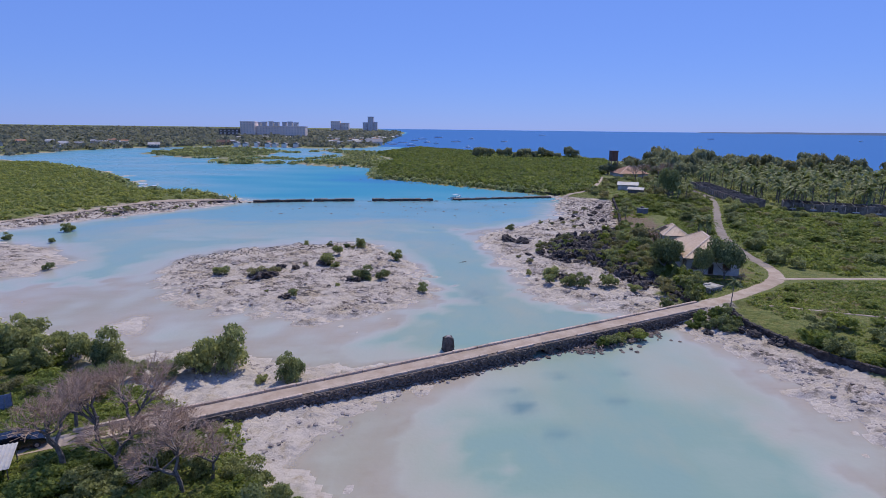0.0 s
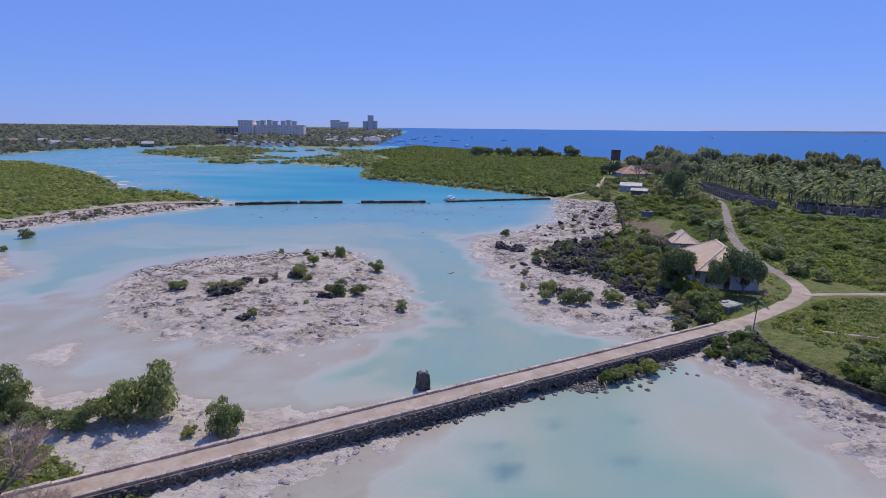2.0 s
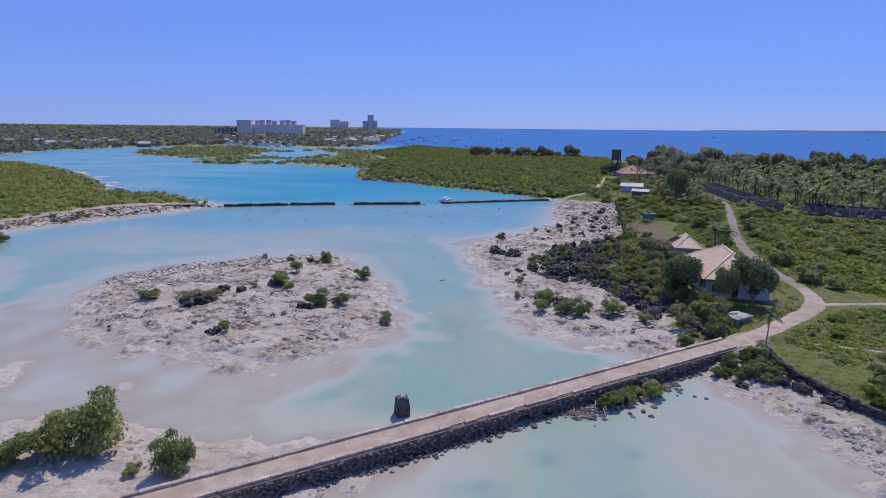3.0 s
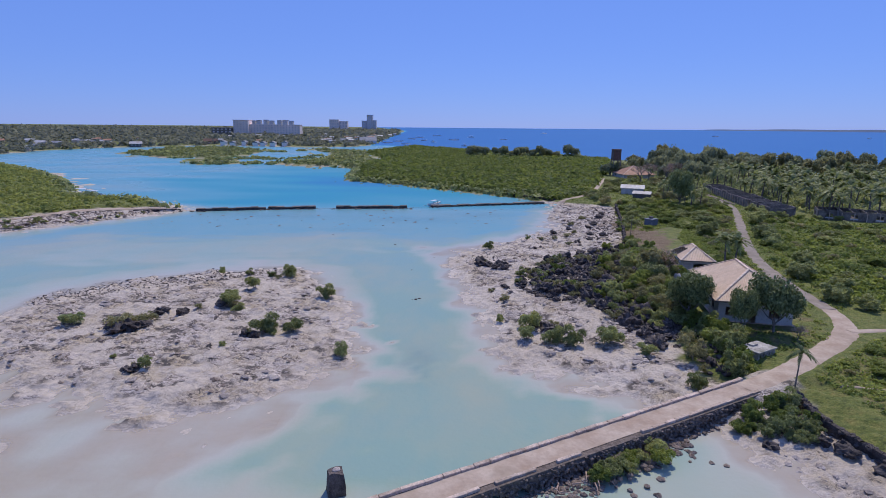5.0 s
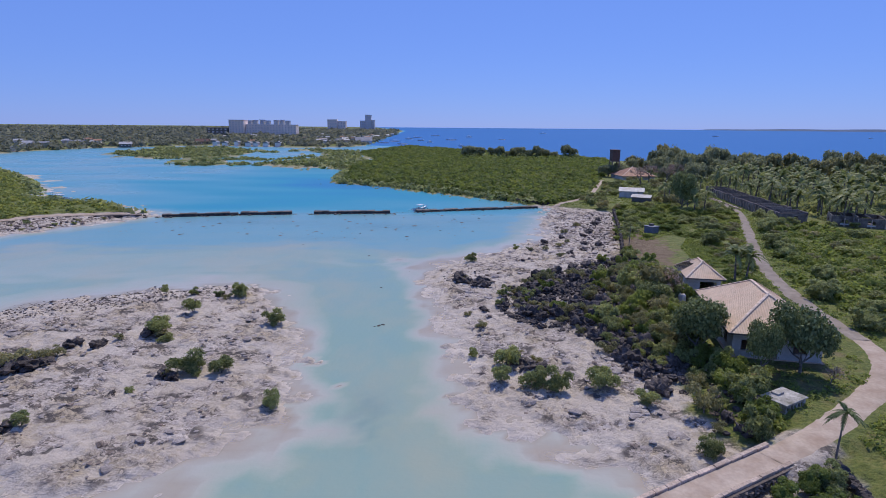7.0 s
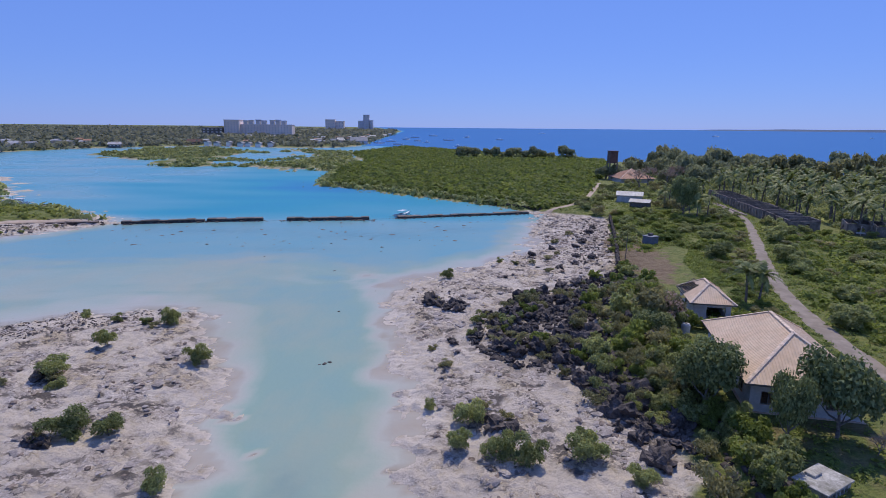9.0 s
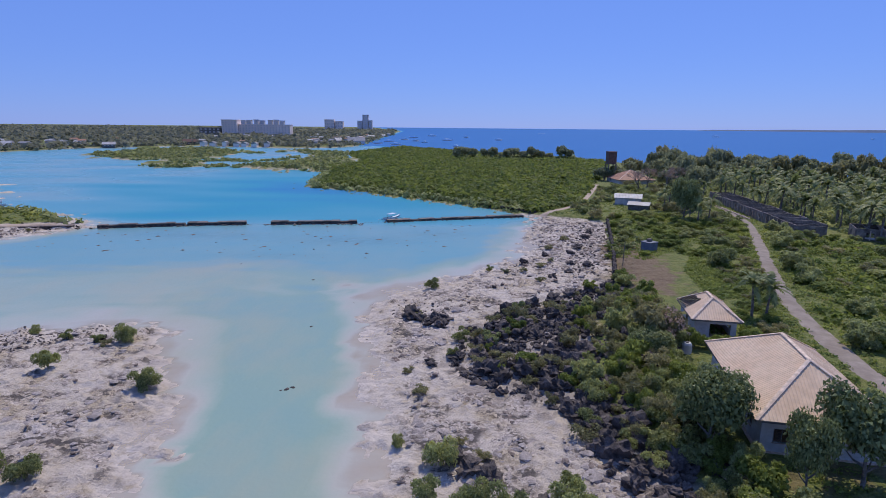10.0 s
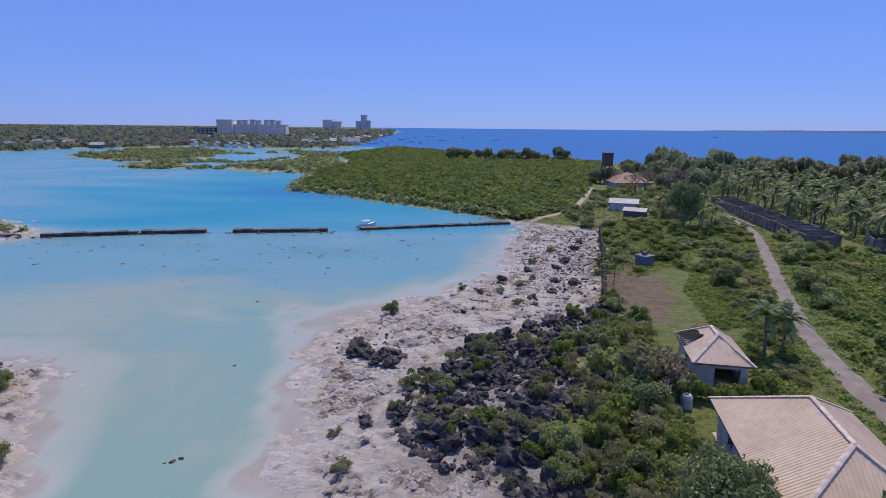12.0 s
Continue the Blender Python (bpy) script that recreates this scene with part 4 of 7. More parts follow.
# bushes of the eastern flat
for k, (x, y, s, tall) in enumerate([(10.9, 131.6, 1.3, 1.1), (22.4, 145.8, 0.8, 1.0), (12.7, 77.4, 1.8, 1.15), (11.6, 72.8, 1.25, 1.1), (15.2, 72.0, 1.7, 1.0), (17.6, 70.8, 1.6, 1.1), (22.8, 71.5, 1.9, 0.95),
                                     (26.4, 68.2, 1.4, 0.8), (28.9, 58.7, 1.2, 1.1), (8.8, 80.9, 0.7, 1.2), (23.3, 74.8, 1.0, 0.9)]):
    plant(f"mangrove{k % 4}", x, y, s, tall, label="dark green mangrove bush growing from pale coral rock")
for k, (x, y, s) in enumerate([(8.7, 96.5, 0.8), (10.5, 90.6, 1.1), (28.8, 143, 1.0), (25.4, 142.6, 1.1), (14.5, 80.8, 0.7), (26.5, 82, 1.6), (16.6, 78.4, 0.9), (17.6, 98.4, 1.3), (26, 113.6, 1.4), (19.5, 101, 1.2),
                               (23, 116, 1.5), (25.5, 98.4, 1.6), (22.6, 93, 1.1), (30, 120, 1.4), (9.2, 116, 0.9), (33, 148, 1.2), (38, 165, 1.3), (44, 176, 1.4), (36, 152, 1.0), (31, 136, 1.3)]):
    plant(f"grey{k % 4}", x, y, s, 0.8)
# mangroves on the bank beside the causeway
for k, (x, y, s, tall) in enumerate([(-36.4, 32.4, 3.3, 1.2), (-39.4, 31.2, 2.4, 1.0), (-42.4, 29.8, 2.1, 0.8), (-45.4, 29.4, 1.7, 0.8), (-27.2, 29.6, 2.0, 1.3), (-52.0, 33.0, 2.9, 1.1), (-56.5, 34.5, 3.0, 1.0),
                                     (-61.5, 34.0, 3.2, 1.0), (-66, 36, 3.4, 1.0), (-48.6, 31.5, 1.6, 1.0), (-30.6, 29.0, 0.9, 0.7), (-49.5, 28.5, 1.6, 0.9), (-72, 38, 3.0, 1.0), (-58, 30, 2.4, 1.0)]):
    plant(f"mangrove{k % 4}", x, y, s, tall, label="tall glossy mangrove bush on the pale bank")
# lone bushes in the western shallows
for k, (x, y, s) in enumerate([(-115.2, 124.4, 1.9), (-123.1, 112, 1.3), (-91.7, 81.6, 1.3), (-109.4, 108.8, 1.0), (-128, 100, 1.2)]):
    plant(f"mangrove{k % 4}", x, y, s, 1.0, z=-0.1, label="lone mangrove bush standing in shallow water")


def scatter(region, count, seed, gap, keep=None):
    """Random places inside an outline, no nearer to each other than gap."""
    r_ = np.random.RandomState(seed)
    p = np.array(region, float)
    lo, hi = p.min(0), p.max(0)
    got = []
    cand = r_.uniform(lo, hi, (count * 12, 2))
    ok = inside_distance(cand[:, 0], cand[:, 1], region) > 0
    for x, y in cand[ok]:
        if keep and not keep(x, y):
            continue
        if all((x - a_) ** 2 + (y - b_) ** 2 > gap * gap for a_, b_ in got):
            got.append((float(x), float(y)))
        if len(got) >= count:
            break
    return got


ROAD_FINE = [p[:2] for p in smooth_line(ROAD_LINE + BACK_LINE)] + [(57 + 3 * k, 74.6 + 0.05 * k) for k in range(40)] + [(p[0], p[1]) for p in smooth_line([(39.5, 215, 1), (52, 223, 1), (66, 246, 1), (88, 310, 1)], 4)]
ROAD_ARR = np.array(ROAD_FINE)


def off_road(x, y, clear=2.5):
    return ((ROAD_ARR[:, 0] - x) ** 2 + (ROAD_ARR[:, 1] - y) ** 2).min() > clear * clear


def free_of_houses(x, y):
    return off_road(x, y) and not (36 < x < 58 and 64 < y < 99) and not (43 < x < 55 and 101 < y < 117)


BELT = [(33, 74), (31, 66), (30.5, 60), (35, 61), (37, 66), (36.5, 74), (37.5, 84), (41, 97), (43.5, 104), (45, 112), (47, 126), (48, 138), (46, 140), (43, 133), (37, 121), (31, 110), (26, 97), (28, 86)]
for k, (x, y) in enumerate(scatter(BELT, 100, 5, 1.5)):
    kind = ("shrub", "dark", "grey", "shrub", "dark", "grey")[k % 6]
    plant(f"{kind}{rng.randrange(4)}", x, y, 0.75 + 1.1 * rng.random() ** 1.3, rng.uniform(1.0, 1.55))
HOUSE_SIDE = [(33, 62), (37.5, 62.5), (38.5, 68), (37.5, 76), (38.5, 84), (42, 99), (45, 101.5), (44, 104), (45, 116), (46, 126), (42, 122), (37, 110), (33, 96), (33, 84), (35, 74)]
for k, (x, y) in enumerate(scatter(HOUSE_SIDE, 70, 17, 1.6)):
    plant(f"{('shrub', 'dark', 'shrub', 'dark', 'grey')[k % 5]}{rng.randrange(4)}", x, y, 0.9 + 1.4 * rng.random() ** 1.4, rng.uniform(1.0, 1.5))
NEAR_BOX = [(50, 156), (58, 186), (64, 206), (72, 216), (90, 205), (88, 180), (76, 152), (68, 150), (64, 158), (56, 150)]
for k, (x, y) in enumerate(scatter(NEAR_BOX, 75, 6, 2.6, free_of_houses)):
    if abs(x - 60) + abs(y - 160) > 4:
        plant(f"{('shrub', 'dark', 'shrub')[k % 3]}{rng.randrange(4)}", x, y, rng.uniform(1.3, 2.4), rng.uniform(0.55, 0.9))
SHED_SCRUB = [(62, 204), (50, 219), (58, 228), (70, 244), (84, 290), (98, 309), (118, 309), (112, 268), (108, 235), (100, 205), (92, 190), (88, 206)]
for k, (x, y) in enumerate(scatter(SHED_SCRUB, 80, 7, 3.8, off_road)):
    if not (68 < x < 86 and 212 < y < 240):
        plant(f"{('grey', 'dark', 'dark')[k % 3]}{rng.randrange(4)}", x, y, rng.uniform(1.8, 3.2), rng.uniform(0.6, 1.0))
LAWN_EDGE = [(50, 99), (57, 99), (61, 108), (66, 122), (75, 142), (72, 150), (66, 140), (62, 124), (57, 117), (50, 118)]
for k, (x, y) in enumerate(scatter(LAWN_EDGE, 34, 8, 1.9, free_of_houses)):
    plant(f"{('shrub', 'grey')[k % 2]}{rng.randrange(4)}", x, y, rng.uniform(0.7, 1.5), rng.uniform(0.5, 0.8))
EAST_FIELD = [(66, 88), (69, 112), (74, 126), (83, 146), (94, 168), (104, 190), (111, 176), (125, 162), (150, 150), (185, 130), (185, 84), (120, 79), (72, 77.5)]
for k, (x, y) in enumerate(scatter(EAST_FIELD, 110, 9, 4.2, off_road)):
    plant(f"{('shrub', 'dark', 'grey', 'shrub', 'grey')[k % 5]}{rng.randrange(4)}", x, y, rng.uniform(1.4, 2.9), rng.uniform(0.45, 0.8))
for x, y, s in [(67, 102.4, 2.6), (64.6, 88.5, 2.6), (68.8, 104.5, 2.6), (79.8, 134, 2.6), (83, 142.5, 3.0), (92.6, 164, 3.0), (75.8, 115, 2.4), (69.5, 146, 3.0), (70, 95, 2.2), (66.5, 84, 2.0), (101, 181, 3.2), (97.5, 173, 2.8)]:
    plant(f"dark{rng.randrange(4)}", x, y, s, 1.0, label="large rounded dark green bush beside the road")
for x, y, s in [(37.0, 46.3, 1.3), (36.4, 45.4, 1.1), (35.8, 47.2, 1.0), (30.6, 47.2, 0.9), (38.2, 42.6, 1.2)]:
    LATE_ROCKS.append((x, y, s))
POND_SIDE = [(28.6, 50.5), (31.5, 52.6), (36.6, 55.0), (36.9, 49.5), (35.2, 47.6), (31, 47.6)]
for k, (x, y) in enumerate(scatter(POND_SIDE, 20, 10, 1.2)):
    plant(f"{('dark', 'shrub')[k % 2]}{rng.randrange(4)}", x, y, rng.uniform(0.8, 1.5), rng.uniform(0.9, 1.3))
THICKET = [(43, 43), (47, 47), (56, 49), (75, 44), (95, 40), (95, 15), (50, 15), (47, 30), (42, 36)]
for k, (x, y) in enumerate(scatter(THICKET, 70, 11, 2.4)):
    plant(f"{('dark', 'dark', 'shrub')[k % 3]}{rng.randrange(4)}", x, y, rng.uniform(1.6, 3.0), rng.uniform(0.7, 1.0))
ROADSIDE = [(64.5, 119), (69, 134), (76, 150), (87, 188), (101, 226), (108, 214), (97, 187), (86.5, 164), (76, 142), (68.5, 125)]
for k, (x, y) in enumerate(scatter(ROADSIDE, 44, 20, 2.2, lambda x, y: off_road(x, y, 2.3))):
    plant(f"{('dark', 'grey', 'shrub')[k % 3]}{rng.randrange(4)}", x, y, rng.uniform(1.0, 2.2), rng.uniform(0.5, 0.85))
MEADOW = [(43, 60), (52, 66.5), (60, 72), (76, 73.5), (120, 75), (120, 44), (75, 48), (56, 53), (44, 50)]
for k, (x, y) in enumerate(scatter(MEADOW, 55, 12, 2.6, off_road)):
    plant(f"{('shrub', 'grey')[k % 2]}{rng.randrange(4)}", x, y, rng.uniform(0.6, 1.5), rng.uniform(0.4, 0.7))
SOUTH_SCRUB = [(-19, 5), (-22, 8.5), (-25, 10), (-33, 12.5), (-38, 12), (-44, 8.5), (-50, 6), (-62, 0), (-62, -16), (-19, -16)]
for k, (x, y) in enumerate(scatter(SOUTH_SCRUB, 110, 13, 1.9)):
    plant(f"{('dark', 'shrub', 'mangrove')[k % 3]}{rng.randrange(4)}", x, y, rng.uniform(1.2, 2.2), rng.uniform(0.7, 1.1))
TRACK_SIDE = [(-54, 6), (-46, 9), (-38, 14.5), (-31, 18), (-29, 13), (-36, 11), (-46, 5)]
for k, (x, y) in enumerate(scatter(TRACK_SIDE, 26, 24, 1.4)):
    if not (-49.5 < x < -44.5 and y > 6.5):
        plant(f"{('grey', 'shrub', 'dark')[k % 3]}{rng.randrange(4)}", x, y, rng.uniform(0.6, 1.3), rng.uniform(0.6, 1.0), label="scrubby shrub on the verge of the dusty track")
WEST_SCRUB = [(-47, 17), (-44, 22), (-50, 29), (-62, 35), (-90, 40), (-90, 8), (-66, 10), (-56, 13)]
for k, (x, y) in enumerate(scatter(WEST_SCRUB, 52, 14, 2.4)):
    if not (-58 < x < -50 and 15 < y < 22):
        plant(f"{('shrub', 'dark', 'grey')[k % 3]}{rng.randrange(4)}", x, y, rng.uniform(1.0, 2.0), rng.uniform(0.7, 1.1))
for k, (x, y, s) in enumerate([(45.0, 102.2, 1.5), (46.6, 101.6, 1.2), (48.4, 101.9, 1.35), (50.4, 101.5, 1.2), (52.3, 102.4, 1.5), (53.4, 105.0, 1.3), (43.6, 105.5, 1.9), (44.0, 108.5, 1.8), (43.4, 103.4, 1.6)]):
    plant(f"shrub{k % 4}", x, y, s, 1.3, label="leafy shrub growing against the small house")
# shade trees about the houses
for k, (x, y, s, tall) in enumerate([(41.0, 72.9, 1.9, 2.1), (45.8, 73.4, 3.3, 1.55), (36.0, 78.6, 3.3, 1.4), (37.9, 82.4, 2.6, 1.4), (84.8, 201, 4.2, 1.9), (90.3, 209, 3.4, 1.7)]):
    plant(f"tree{k % 4}", x, y, s, tall)
for k, (x, y, s_) in enumerate([(97.6, 332, 3.2), (105.4, 337, 3.4), (101.4, 329.5, 2.6), (106.5, 331, 2.8), (96.5, 337, 2.8)]):
    plant(f"wood{k % 4}", x, y, s_, 1.5, label="leafy tree crowding the foot of the water tower")
plant("blossom", 42.2, 102.2, 2.1, 1.5)
plant("wood2", 40.0, 102.6, 3.0, 1.2, label="spreading grey-green tree by the small house")
plant("tree2", 38.0, 99.0, 2.6, 0.9, label="leafy dark green tree in the shore scrub")


# palms
def palm_mesh(seed, fronds, length, lean):
    r_ = random.Random(seed)
    verts, faces = [], []
    for k in range(fronds):
        a_ = k * 2.4 + r_.uniform(-0.2, 0.2)
        up = r_.uniform(0.0, 1.55)
        ln = length * r_.uniform(0.8, 1.1)
        segs = 10
        prev = None
        for i in range(segs + 1):
            t = i / segs
            out, hgt = ln * (t - 0.28 * up * t + 0.05 * t * t) * 0.95, ln * (up * t * 0.85 - 0.78 * t * t)
            p = Vector((math.cos(a_) * out, math.sin(a_) * out, hgt))
            if prev is not None:
                side = Vector((-math.sin(a_), math.cos(a_), 0))
                wid = ln * 0.15 * math.sin(math.pi * min(1, 0.15 + 0.85 * t)) ** 0.7 + 0.05
                for sg in (-1, 1):
                    b = len(verts)
                    tip = prev.lerp(p, 0.6) + side * sg * wid * r_.uniform(0.8, 1.1) + Vector((0, 0, -wid * r_.uniform(0.2, 0.5))) + (p - prev) * 0.9
                    low = prev + side * sg * wid * 0.55 + Vector((0, 0, -wid * 0.2)) + (p - prev) * 0.4
                    verts += [prev[:], p[:], tip[:], low[:]]
                    faces.append((b, b + 1, b + 2, b + 3))
            prev = p
    return raw_mesh("palm_crown", np.array(verts), faces, LEAF_PALM)


PALM_CROWNS = [palm_mesh(300 + k, 17, 3.6, 0) for k in range(4)]


def palm(x, y, height, size=1.0, lean=(0.0, 0.0), seed=0, label="slender coconut palm with drooping green fronds", group="coconut palms"):
    ob = thing("coconut_palm", pose(x, y, ground_height(x, y) - 0.05, 0, 0, 0), label, "palm", group)
    r_ = random.Random(seed)
    bm = bmesh.new()
    n_ = 7
    pts = [(lean[0] * (k / n_) ** 1.6, lean[1] * (k / n_) ** 1.6, height * k / n_) for k in range(n_ + 1)]
    add_tube(bm, pts, [0.2 * size - 0.1 * size * k / n_ for k in range(n_ + 1)], 7)
    part("trunk", bm, BARK, ob)
    cr = part("crown", PALM_CROWNS[seed % 4], None, ob)
    cr.matrix_basis = pose(lean[0], lean[1], height, r_.uniform(-8, 8), r_.uniform(-8, 8), r_.uniform(0, 360)) @ Matrix.Scale(size, 4)
    return ob


palm(39.0, 57.3, 4.6, 0.48, (0.25, 0.1), 3, "young coconut palm with ragged fronds at the roadside")
palm(59.2, 114.6, 5.0, 1.12, (-0.3, 0.2), 5, "coconut palm beside the small house")
palm(61.0, 114.0, 4.6, 1.05, (0.4, 0.1), 6, "coconut palm beside the small house")
PALM_GROVE = [(118, 184), (116, 176), (128, 176), (150, 168), (190, 152), (240, 140), (300, 150), (280, 220), (200, 290), (150, 330), (124, 262)]
for k, (x, y) in enumerate(scatter(PALM_GROVE, 165, 15, 5.4)):
    palm(x, y, rng.uniform(5.5, 8.8), rng.uniform(1.45, 1.8), (rng.uniform(-0.8, 0.8), rng.uniform(-0.8, 0.8)), 400 + k)
for k, (x, y) in enumerate([(94, 222), (97, 226), (92, 230), (96, 234), (88, 224), (101, 229), (110, 244), (106, 250), (123, 181), (126, 192), (125, 203), (127, 212), (126, 222), (124, 231), (127, 240), (128, 250), (133, 186), (134, 200), (133, 216), (135, 229), (134, 243), (122, 172), (87, 196), (92, 200)]):
    palm(x, y, rng.uniform(5, 7), 1.2, (rng.uniform(-0.5, 0.5), 0), 600 + k)
WOODS = [(96, 250), (108, 262), (122, 262), (150, 330), (200, 290), (290, 200), (330, 170), (350, 200), (290, 300), (225, 390), (170, 430), (120, 360), (112, 335), (104, 300)]
for k, (x, y) in enumerate(scatter(WOODS, 190, 16, 6.0)):
    if not (96 < x < 122 and 300 < y < 336) and not (84 < x < 114 and y < 305):
        plant(f"wood{rng.randrange(4)}", x, y, 2.4 + 2.8 * rng.random() ** 1.3, rng.uniform(1.4, 2.2))


# joined greenery that nobody could count
def clump_field(name, places, sizes, leaves, leaf, mat, seed, label, category, flat=0.8, lift=0.0):
    r_ = np.random.RandomState(seed)
    pl = np.array(places)
    zz = np.maximum(land_fields(pl[:, 0], pl[:, 1])[0], -0.1) + smooth(np.hypot(pl[:, 0], pl[:, 1]), 1500, 4900) * 13.0
    n_ = len(pl)
    sz = np.asarray(sizes)
    d = r_.normal(size=(n_, leaves, 3))
    d /= np.linalg.norm(d, axis=2)[..., None]
    d[..., 2] = np.abs(d[..., 2])
    c = np.stack([pl[:, 0], pl[:, 1], zz + lift], 1)[:, None, :] + d * (sz[:, None] * r_.uniform(0.6, 1.05, (n_, leaves)))[..., None] * np.array([1, 1, flat])
    nrm = d + 0.5 * r_.normal(size=d.shape) + np.array([0, 0, 0.4])
    nrm /= np.linalg.norm(nrm, axis=2)[..., None]
    u = np.cross(nrm, r_.normal(size=d.shape))
    u /= np.linalg.norm(u, axis=2)[..., None]
    v = np.cross(nrm, u)
    s = (leaf * sz[:, None] * r_.uniform(0.6, 1.4, (n_, leaves)))[..., None]
    q = np.stack([c - u * s * 1.15, c + u * s * 0.8 - v * s * 0.85, c + u * s * 0.8 + v * s * 0.85], 2).reshape(-1, 3)
    return tagged(new(name, raw_mesh(name, q, np.arange(len(q)).reshape(-1, 3), mat)), label, category, kind="stuff")


def random_in(region, count, seed, near=None):
    r_ = np.random.RandomState(seed)
    p = np.array(region, float)
    lo, hi = p.min(0), p.max(0)
    c = r_.uniform(lo, hi, (count * 6, 2))
    if near:
        c[:, 1] = lo[1] + (hi[1] - lo[1]) * r_.rand(count * 6) ** near
    return c[inside_distance(c[:, 0], c[:, 1], region) > 0][:count]


MANGROVE_FIELD = [(43, 222), (36, 230), (20, 249), (4, 262), (-23, 289), (-47, 303), (-52, 330), (-53, 354), (-56, 390), (-73, 420), (-58, 440), (-50, 486), (-84, 609), (-46, 805), (28, 690), (124, 548), (146, 510), (118, 380),
                  (92, 330), (84, 302), (72, 268), (62, 242), (50, 224)]
pl = random_in(MANGROVE_FIELD, 9000, 51, 1.6)
pl = pl[[off_road(x, y, 1.8) for x, y in pl]]
r_ = np.random.RandomState(2)
clump_field("mangrove_field", pl, r_.uniform(1.3, 2.6, len(pl)), 16, 0.34, LEAF_FIELD, 52, "wide field of low yellow-green mangroves", "mangroves", 0.8)
edge = np.array([(x + r_.normal(0, 1.2), y + r_.normal(0, 1.2)) for x, y, _d, _e in along([(40, 227), (22, 247), (6, 259), (-22, 286.5), (-48, 300.5), (-54, 330), (-55.5, 354), (-58, 390), (-75, 419), (-61, 441)], 1.0)])
clump_field("mangrove_edge", edge, r_.uniform(1.5, 2.5, len(edge)), 22, 0.3, LEAF, 53, "dark mangrove edge along the lagoon", "mangroves", 0.9)
ISLE_CLUMPS = [(-188, 424), (-177, 425), (-166, 421), (-163, 427), (-175, 469), (-171, 485), (-167, 496), (-160, 497), (-145, 484), (-188, 625), (-177, 618), (-132, 502), (-124, 514), (-123, 545), (-145, 424),
               (-142, 430), (-128, 425), (-120, 433), (-104, 424), (-90, 413), (-93, 477), (-162, 649), (-100, 556)]
pl = np.concatenate([random_in(p, n_, 54 + k) for k, (p, n_) in enumerate([(MANGROVE_A, 900), (MANGROVE_B, 60), (MANGROVE_C, 420)])]
                    + [np.array([(x, y)]) + np.random.RandomState(k).normal(0, 1, (12, 2)) * np.array([3.2, 4.0]) for k, (x, y) in enumerate(ISLE_CLUMPS)])
clump_field("mangrove_isles", pl, r_.uniform(1.6, 3.2, len(pl)), 14, 0.36, LEAF, 57, "scattered mangrove isles in the lagoon", "mangroves", 0.7)
pl = random_in(NORTH_GREEN, 15000, 58)
pl = pl[np.hypot(pl[:, 0] + 120, pl[:, 1] - 170) < 300]
bank_line = np.array([(x, y) for x, y, _d, _e in along([(-160, 108), (-143, 134.5), (-138, 143), (-132, 158), (-125.5, 175.5), (-121, 184), (-113, 188.5), (-105, 189)], 1.0)])
gap_ = np.array([np.min(np.hypot(bank_line[:, 0] - x, bank_line[:, 1] - y)) for x, y in pl])
inland = inside_distance(pl[:, 0], pl[:, 1], [(-160, 108), (-143, 134.5), (-138, 143), (-132, 158), (-125.5, 175.5), (-121, 184), (-113, 188.5), (-97, 192), (-97, 600), (-700, 600), (-700, 108)])
pl = pl[(gap_ > np.where(pl[:, 1] > 180, 3.6, 2.1)) & (inland > 0)]
clump_field("west_scrub", pl, r_.uniform(0.9, 1.9, len(pl)), 18, 0.32, LEAF_WEST, 59, "bright green low scrub on the western bank", "scrub", 0.6)
edge = np.array([(x + r_.normal(0, 1.0), y + r_.normal(0, 1.0)) for x, y, _d, _e in along([(-97, 195), (-112, 205), (-128, 214), (-150, 224), (-184, 272), (-230, 322), (-308, 390)], 2.0)])
clump_field("west_scrub_edge", edge, r_.uniform(1.6, 3.0, len(edge)), 18, 0.32, LEAF, 60, "dark shrubs fringing the western lagoon shore", "scrub", 0.8)
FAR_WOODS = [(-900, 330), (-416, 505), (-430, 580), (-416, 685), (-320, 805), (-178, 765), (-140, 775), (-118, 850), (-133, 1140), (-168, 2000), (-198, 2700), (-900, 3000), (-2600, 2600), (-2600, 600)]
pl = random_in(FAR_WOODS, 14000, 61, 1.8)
clump_field("far_woods", pl, r_.uniform(5, 9, len(pl)) * np.clip(np.hypot(pl[:, 0], pl[:, 1]) / 1200, 0.75, 1.35), 9, 0.45, LEAF_FAR, 62, "wooded far shore, treetops greyed for haze", "woods", 0.95)
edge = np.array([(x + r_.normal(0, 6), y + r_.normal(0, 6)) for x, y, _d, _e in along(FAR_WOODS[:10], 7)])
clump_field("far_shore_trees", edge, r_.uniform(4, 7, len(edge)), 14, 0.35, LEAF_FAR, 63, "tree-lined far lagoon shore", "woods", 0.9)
for k in range(26):
    x = 22 + 4.1 * k + rng.uniform(-2.5, 2.5)
    if k not in (5, 6, 21, 22):
        plant(f"wood{(0, 3)[k % 2]}", x, 534 + 0.1 * k + rng.uniform(-6, 6), rng.uniform(3.0, 4.6), rng.uniform(1.1, 1.75), label="tall coastal tree above the mangrove field")
pl = np.array([(22 + 107 * u + r_.normal(0, 2), 536 + r_.normal(0, 5)) for u in r_.rand(150) if not 0.17 < u < 0.25 and not 0.8 < u < 0.88])
clump_field("coastal_thicket", pl, r_.uniform(2.0, 4.4, len(pl)), 22, 0.26, LEAF, 64, "thicket of coastal trees above the mangrove field", "woods", 1.1)
